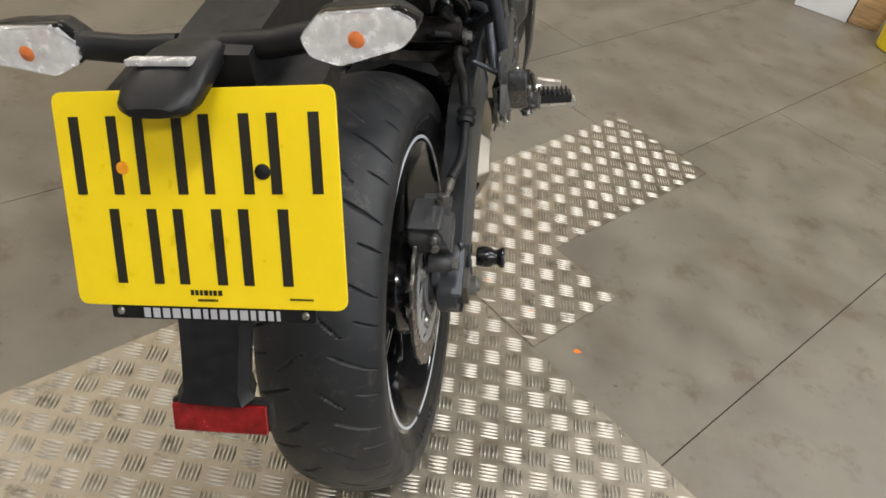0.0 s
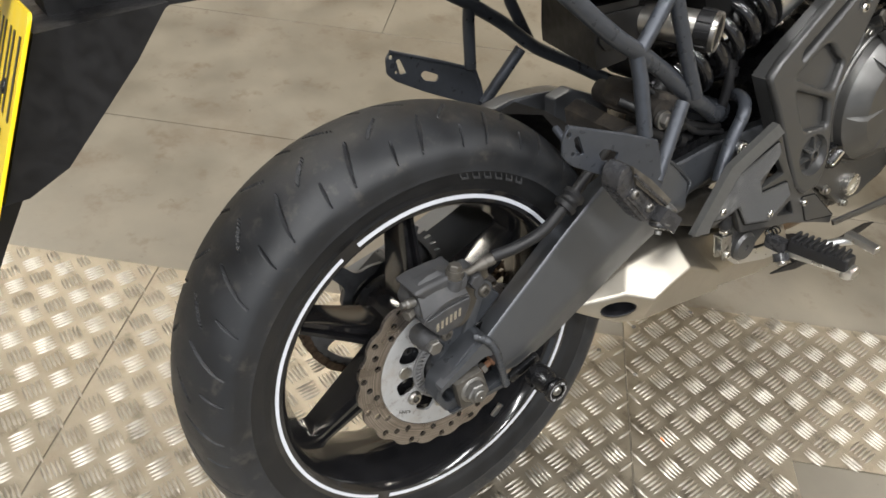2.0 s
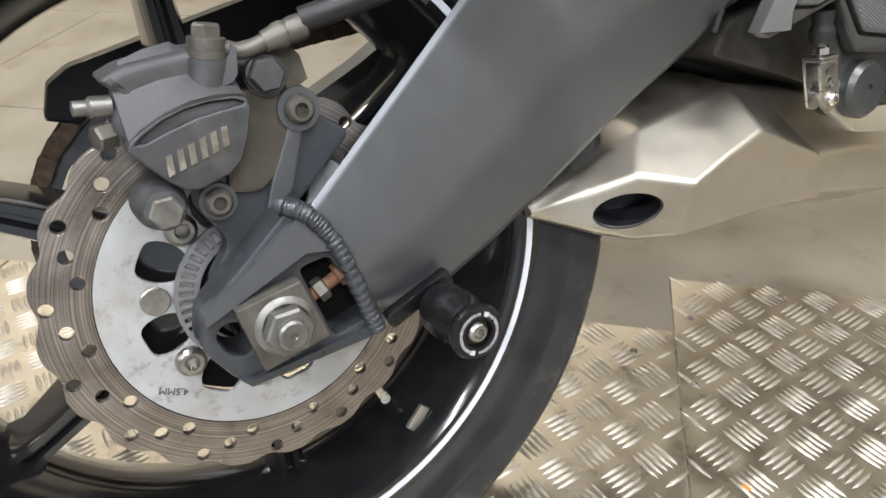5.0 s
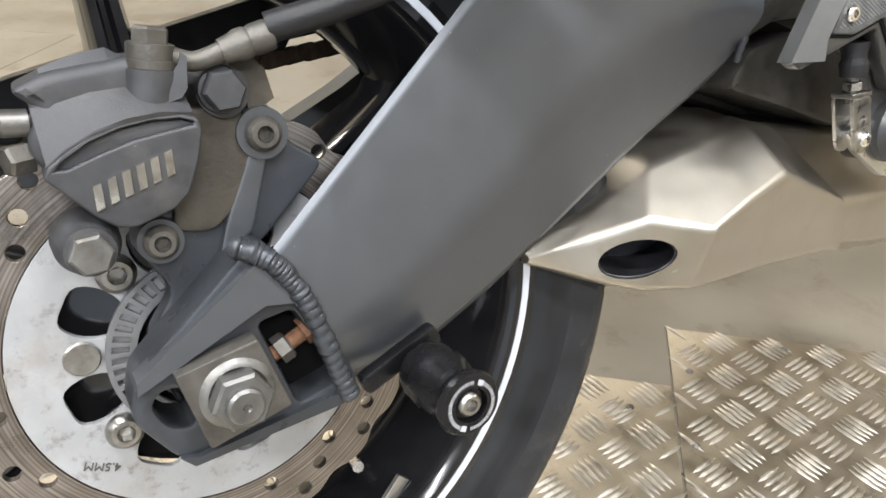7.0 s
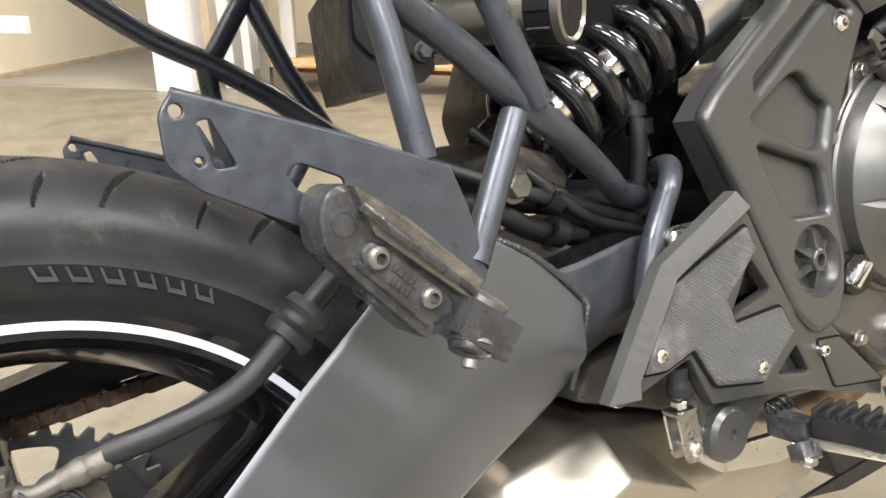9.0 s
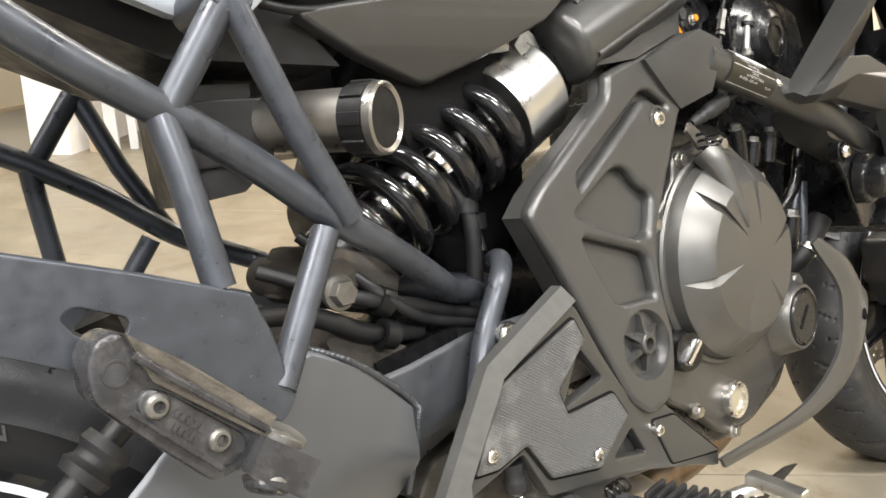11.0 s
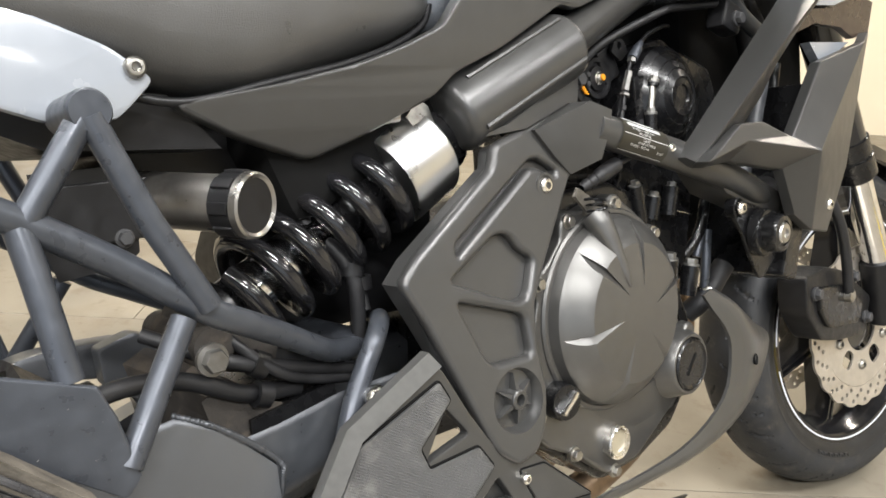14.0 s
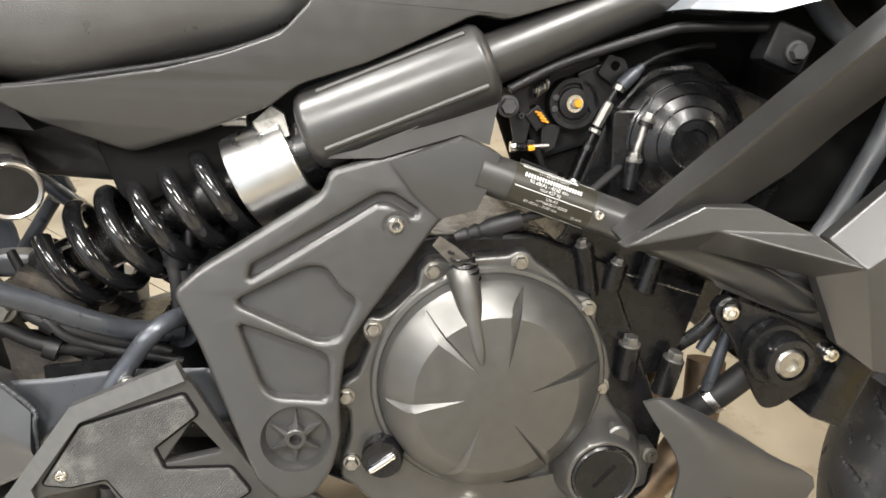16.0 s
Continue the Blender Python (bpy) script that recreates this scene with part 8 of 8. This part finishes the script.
def tread_plate(outline, seed, label):
    """A sheet of five-bar tread plate: outline of (along, across) floor directions."""
    world = [uv(a, b) for a, b in outline]
    sheet = plate([(p.x, p.y) for p in world], -0.003, 0.0, (), 0.0006, None, Matrix.Identity(4))
    ob = tagged(part("tread_plate", sheet, TREAD, None, label), "", "tread plate", "tread plates on the floor")
    poly = [(p.x, p.y) for p in world]

    def inside(x, y, pad=0.004):
        n = len(poly)
        odd = False
        for i in range(n):
            (x1, y1), (x2, y2) = poly[i], poly[(i + 1) % n]
            if (y1 > y) != (y2 > y) and x < (x2 - x1) * (y - y1) / (y2 - y1) + x1:
                odd = not odd
        return odd

    xs, ys = [p[0] for p in poly], [p[1] for p in poly]
    verts, faces = [], []
    jitter = random.Random(seed)
    ox, oy = jitter.uniform(0, TILE), jitter.uniform(0, TILE)
    turn = math.atan2(U.y, U.x) - math.pi / 4
    ct, st = math.cos(turn), math.sin(turn)
    cx, cy = sum(xs) / len(xs), sum(ys) / len(ys)
    n_i = int(max(max(xs) - min(xs), max(ys) - min(ys)) / TILE) + 2
    for i in range(-n_i, n_i + 1):
        for j in range(-n_i, n_i + 1):
            along = (i + j) % 2 == 0
            for b in range(5):
                off = (b - 2) * 0.0072
                gx, gy = (i * TILE + ox, j * TILE + off + oy) if along else (i * TILE + off + ox, j * TILE + oy)
                px, py = cx + gx * ct - gy * st, cy + gx * st + gy * ct
                dx, dy = (ct, st) if along else (-st, ct)
                if not (inside(px, py) and inside(px + dx * 0.009, py + dy * 0.009) and inside(px - dx * 0.009, py - dy * 0.009)):
                    continue
                base = len(verts)
                half, wide, high = 0.0180, 0.0029, 0.0029
                for s, w, h in ((-1, 0, 0), (-0.55, 0.8, 0), (0, 1, 0), (0.55, 0.8, 0), (1, 0, 0), (0.55, -0.8, 0), (0, -1, 0), (-0.55, -0.8, 0), (-0.62, 0, 0.75), (0, 0.12, 1), (0, -0.12, 1), (0.62, 0, 0.75)):
                    verts.append((px + dx * s * half - dy * w * wide, py + dy * s * half + dx * w * wide, h * high))
                for f in ((0, 8, 1), (1, 8, 9, 2), (2, 9, 11, 3), (3, 11, 4), (4, 11, 5), (5, 11, 10, 6), (6, 10, 8, 7), (7, 8, 0), (8, 10, 9), (9, 10, 11)):
                    faces.append(tuple(base + q for q in f[::-1]))
    me = bpy.data.meshes.new("tread_relief")
    me.from_pydata(verts, [], faces)
    tagged(part("tread_relief", me, BARS, ob, sharp=75), kind="stuff")
    return ob


l_plate = tread_plate([(0.382, -0.445), (1.321, -0.445), (1.321, -0.108), (0.657, -0.108), (0.657, 0.085), (0.382, 0.085)], 1, "L-shaped aluminium tread plate on the floor")
wheel_plate = tread_plate([(-0.545, -0.335), (0.379, -0.335), (0.379, 0.95), (-0.545, 0.95)], 2, "aluminium tread plate under the rear wheel")
tread_plate([(-1.75, -0.335), (-0.548, -0.335), (-0.548, 0.95), (-1.75, 0.95)], 3, "aluminium tread plate behind the motorcycle")

for x, y, sheet_ob, mat in ((-0.0157, 0.5427, l_plate, ZINC), (0.0127, 0.6749, l_plate, ZINC), (0.0721, 0.4615, l_plate, ZINC), (-0.0052, 0.4408, wheel_plate, DULL)):
    part("fixing_screw", turned([(0.0, 0.0), (0.0, 0.0046), (0.0012, 0.0042), (0.0022, 0.0026), (0.0024, 0.0012), (0.0014, 0.0)], (x, y, -0.0002), (0, 0, 1), 14), mat, sheet_ob, "small round-headed fixing screw")


def paint_dab(x, y, z, size, seed):
    """A small dried splash of paint."""
    rnd = random.Random(seed)
    n = 14
    rim = [(x + size * rnd.uniform(0.55, 1.1) * math.cos(2 * math.pi * k / n), y + size * rnd.uniform(0.4, 0.8) * math.sin(2 * math.pi * k / n)) for k in range(n)]
    dab = part("paint_dab", plate(rim, z, z + 0.0008, (), 0.0002, None, Matrix.Identity(4)), PAINT_DAB, None, "small dried dab of orange paint on the floor")
    tagged(dab, "", "paint dab", "paint dabs on the floor")


for k, (x, y, z, size) in enumerate(((0.406, 0.253, -0.0034, 0.009), (0.201, 0.401, 0.0002, 0.006), (0.302, 0.337, 0.0002, 0.005))):
    paint_dab(x, y, z, size, k)

# ---- things round about ----
def plank(name, a, b, width, z0, z1, mat, label, category):
    a, b = Vector((*a, 0)), Vector((*b, 0))
    d = (b - a).normalized()
    bm = block(((b - a).length, width, z1 - z0), Matrix.Identity(4), 0.004)
    ob = tagged(part(name, bm, mat, None), label, category)
    ob.matrix_world = Matrix.Translation((a + b) / 2 + Vector((0, 0, (z0 + z1) / 2))) @ Matrix.Rotation(math.atan2(d.y, d.x), 4, "Z")
    return ob


plinth = plank("plinth_board", (0.05, 2.24), (2.05, 4.68), 0.03, -0.003, 0.100, PAINTED, "white painted plinth board with a chipped plywood edge", "board")
rnd = random.Random(21)
edge_bm = bmesh.new()
n = 90
length = plinth.dimensions.x
prev = None
for k in range(n + 1):
    x = -length / 2 + length * k / n
    h = 0.006 + 0.004 * rnd.random()
    w = 0.013 + 0.004 * rnd.random()
    ring = [edge_bm.verts.new(v) for v in ((x, -w, 0.048), (x, w, 0.048), (x, w * 0.8, 0.050 + h), (x, -w * 0.8, 0.050 + h * 0.7))]
    if prev:
        for q in range(4):
            edge_bm.faces.new((prev[q], prev[(q + 1) % 4], ring[(q + 1) % 4], ring[q]))
    else:
        edge_bm.faces.new(ring)
    prev = ring
edge_bm.faces.new(prev[::-1])
part("plywood_edge", edge_bm, PLY, plinth, "splintered raw plywood edge")
plank("painted_board", (1.472, 2.938), (1.691, 2.845), 0.40, -0.003, 0.16, PAINTED, "white painted board end lying on the floor", "board")
plank("timber_block", (1.696, 2.843), (1.82, 2.790), 0.36, -0.003, 0.15, PLY, "brown raw timber block on the floor", "timber block")
tub = tagged(part("yellow_tub", turned([(0.0, 0.0), (0.0, 0.100), (0.006, 0.106), (0.20, 0.122), (0.205, 0.128), (0.215, 0.128), (0.217, 0.121), (0.20, 0.116), (0.010, 0.100), (0.010, 0.0)], (0, 0, 0), (0, 0, 1), 40), YELLOW_PLASTIC), "yellow plastic tub standing on the floor", "tub")
tub.matrix_world = Matrix.Translation((1.80, 2.45, -0.003))
part("handle", tube(bmesh.new(), [(0.128 * math.cos(a), 0.03, 0.19 - 0.14 * math.sin(a)) for a in [math.pi * k / 12 for k in range(13)]], 0.003, 8), STEEL, tub)
# pale timber strips leaning by the pier, and the racking beyond
for k, (du, do, wide, high, mat) in enumerate(((-1.66, -4.10, 0.05, 1.9, WOOD_TRIM), (-1.57, -4.16, 0.07, 2.1, PAINTED), (-1.47, -4.22, 0.05, 1.8, PAINTED), (-1.38, -4.30, 0.06, 2.0, WOOD_TRIM), (-1.27, -4.42, 0.08, 1.9, PAINTED))):
    st = tagged(part("timber_strip", block((wide, 0.02, high), Matrix.Translation((0, 0, high / 2)), 0.003), mat), "pale painted timber strip standing against the pier" if mat is PAINTED else "tan timber strip standing against the pier", "timber strip", "timber strips by the pier")
    st.matrix_world = Matrix.Translation(uv(du, do, -0.003)) @ Matrix.Rotation(math.atan2(U.y, U.x), 4, "Z") @ Matrix.Rotation(radians(4), 4, "X")
rack = tagged(new("storage_rack"), "orange steel storage rack beside the wall", "rack")
rack.matrix_world = Matrix.Translation(uv(-0.55, -4.55, -0.003)) @ Matrix.Rotation(math.atan2(U.y, U.x), 4, "Z")
for zz in (0.10, 0.95):
    part("rack_beam", block((1.5, 0.05, 0.09), Matrix.Translation((0, 0, zz)), 0.004), RACK, rack)
    part("rack_shelf", block((1.5, 0.5, 0.02), Matrix.Translation((0, -0.25, zz + 0.055)), 0.003), PLY, rack)
for xx in (-0.75, 0.75):
    for yy in (0.0, -0.5):
        part("rack_upright", block((0.06, 0.06, 1.7), Matrix.Translation((xx, yy, 0.85)), 0.004), STEEL, rack)
wall_box("wall_socket", -2.9, -2.72, -3.99, -3.94, 0.32, 0.42, PAINTED, "white wall socket box on the wall", "socket", kind="thing")
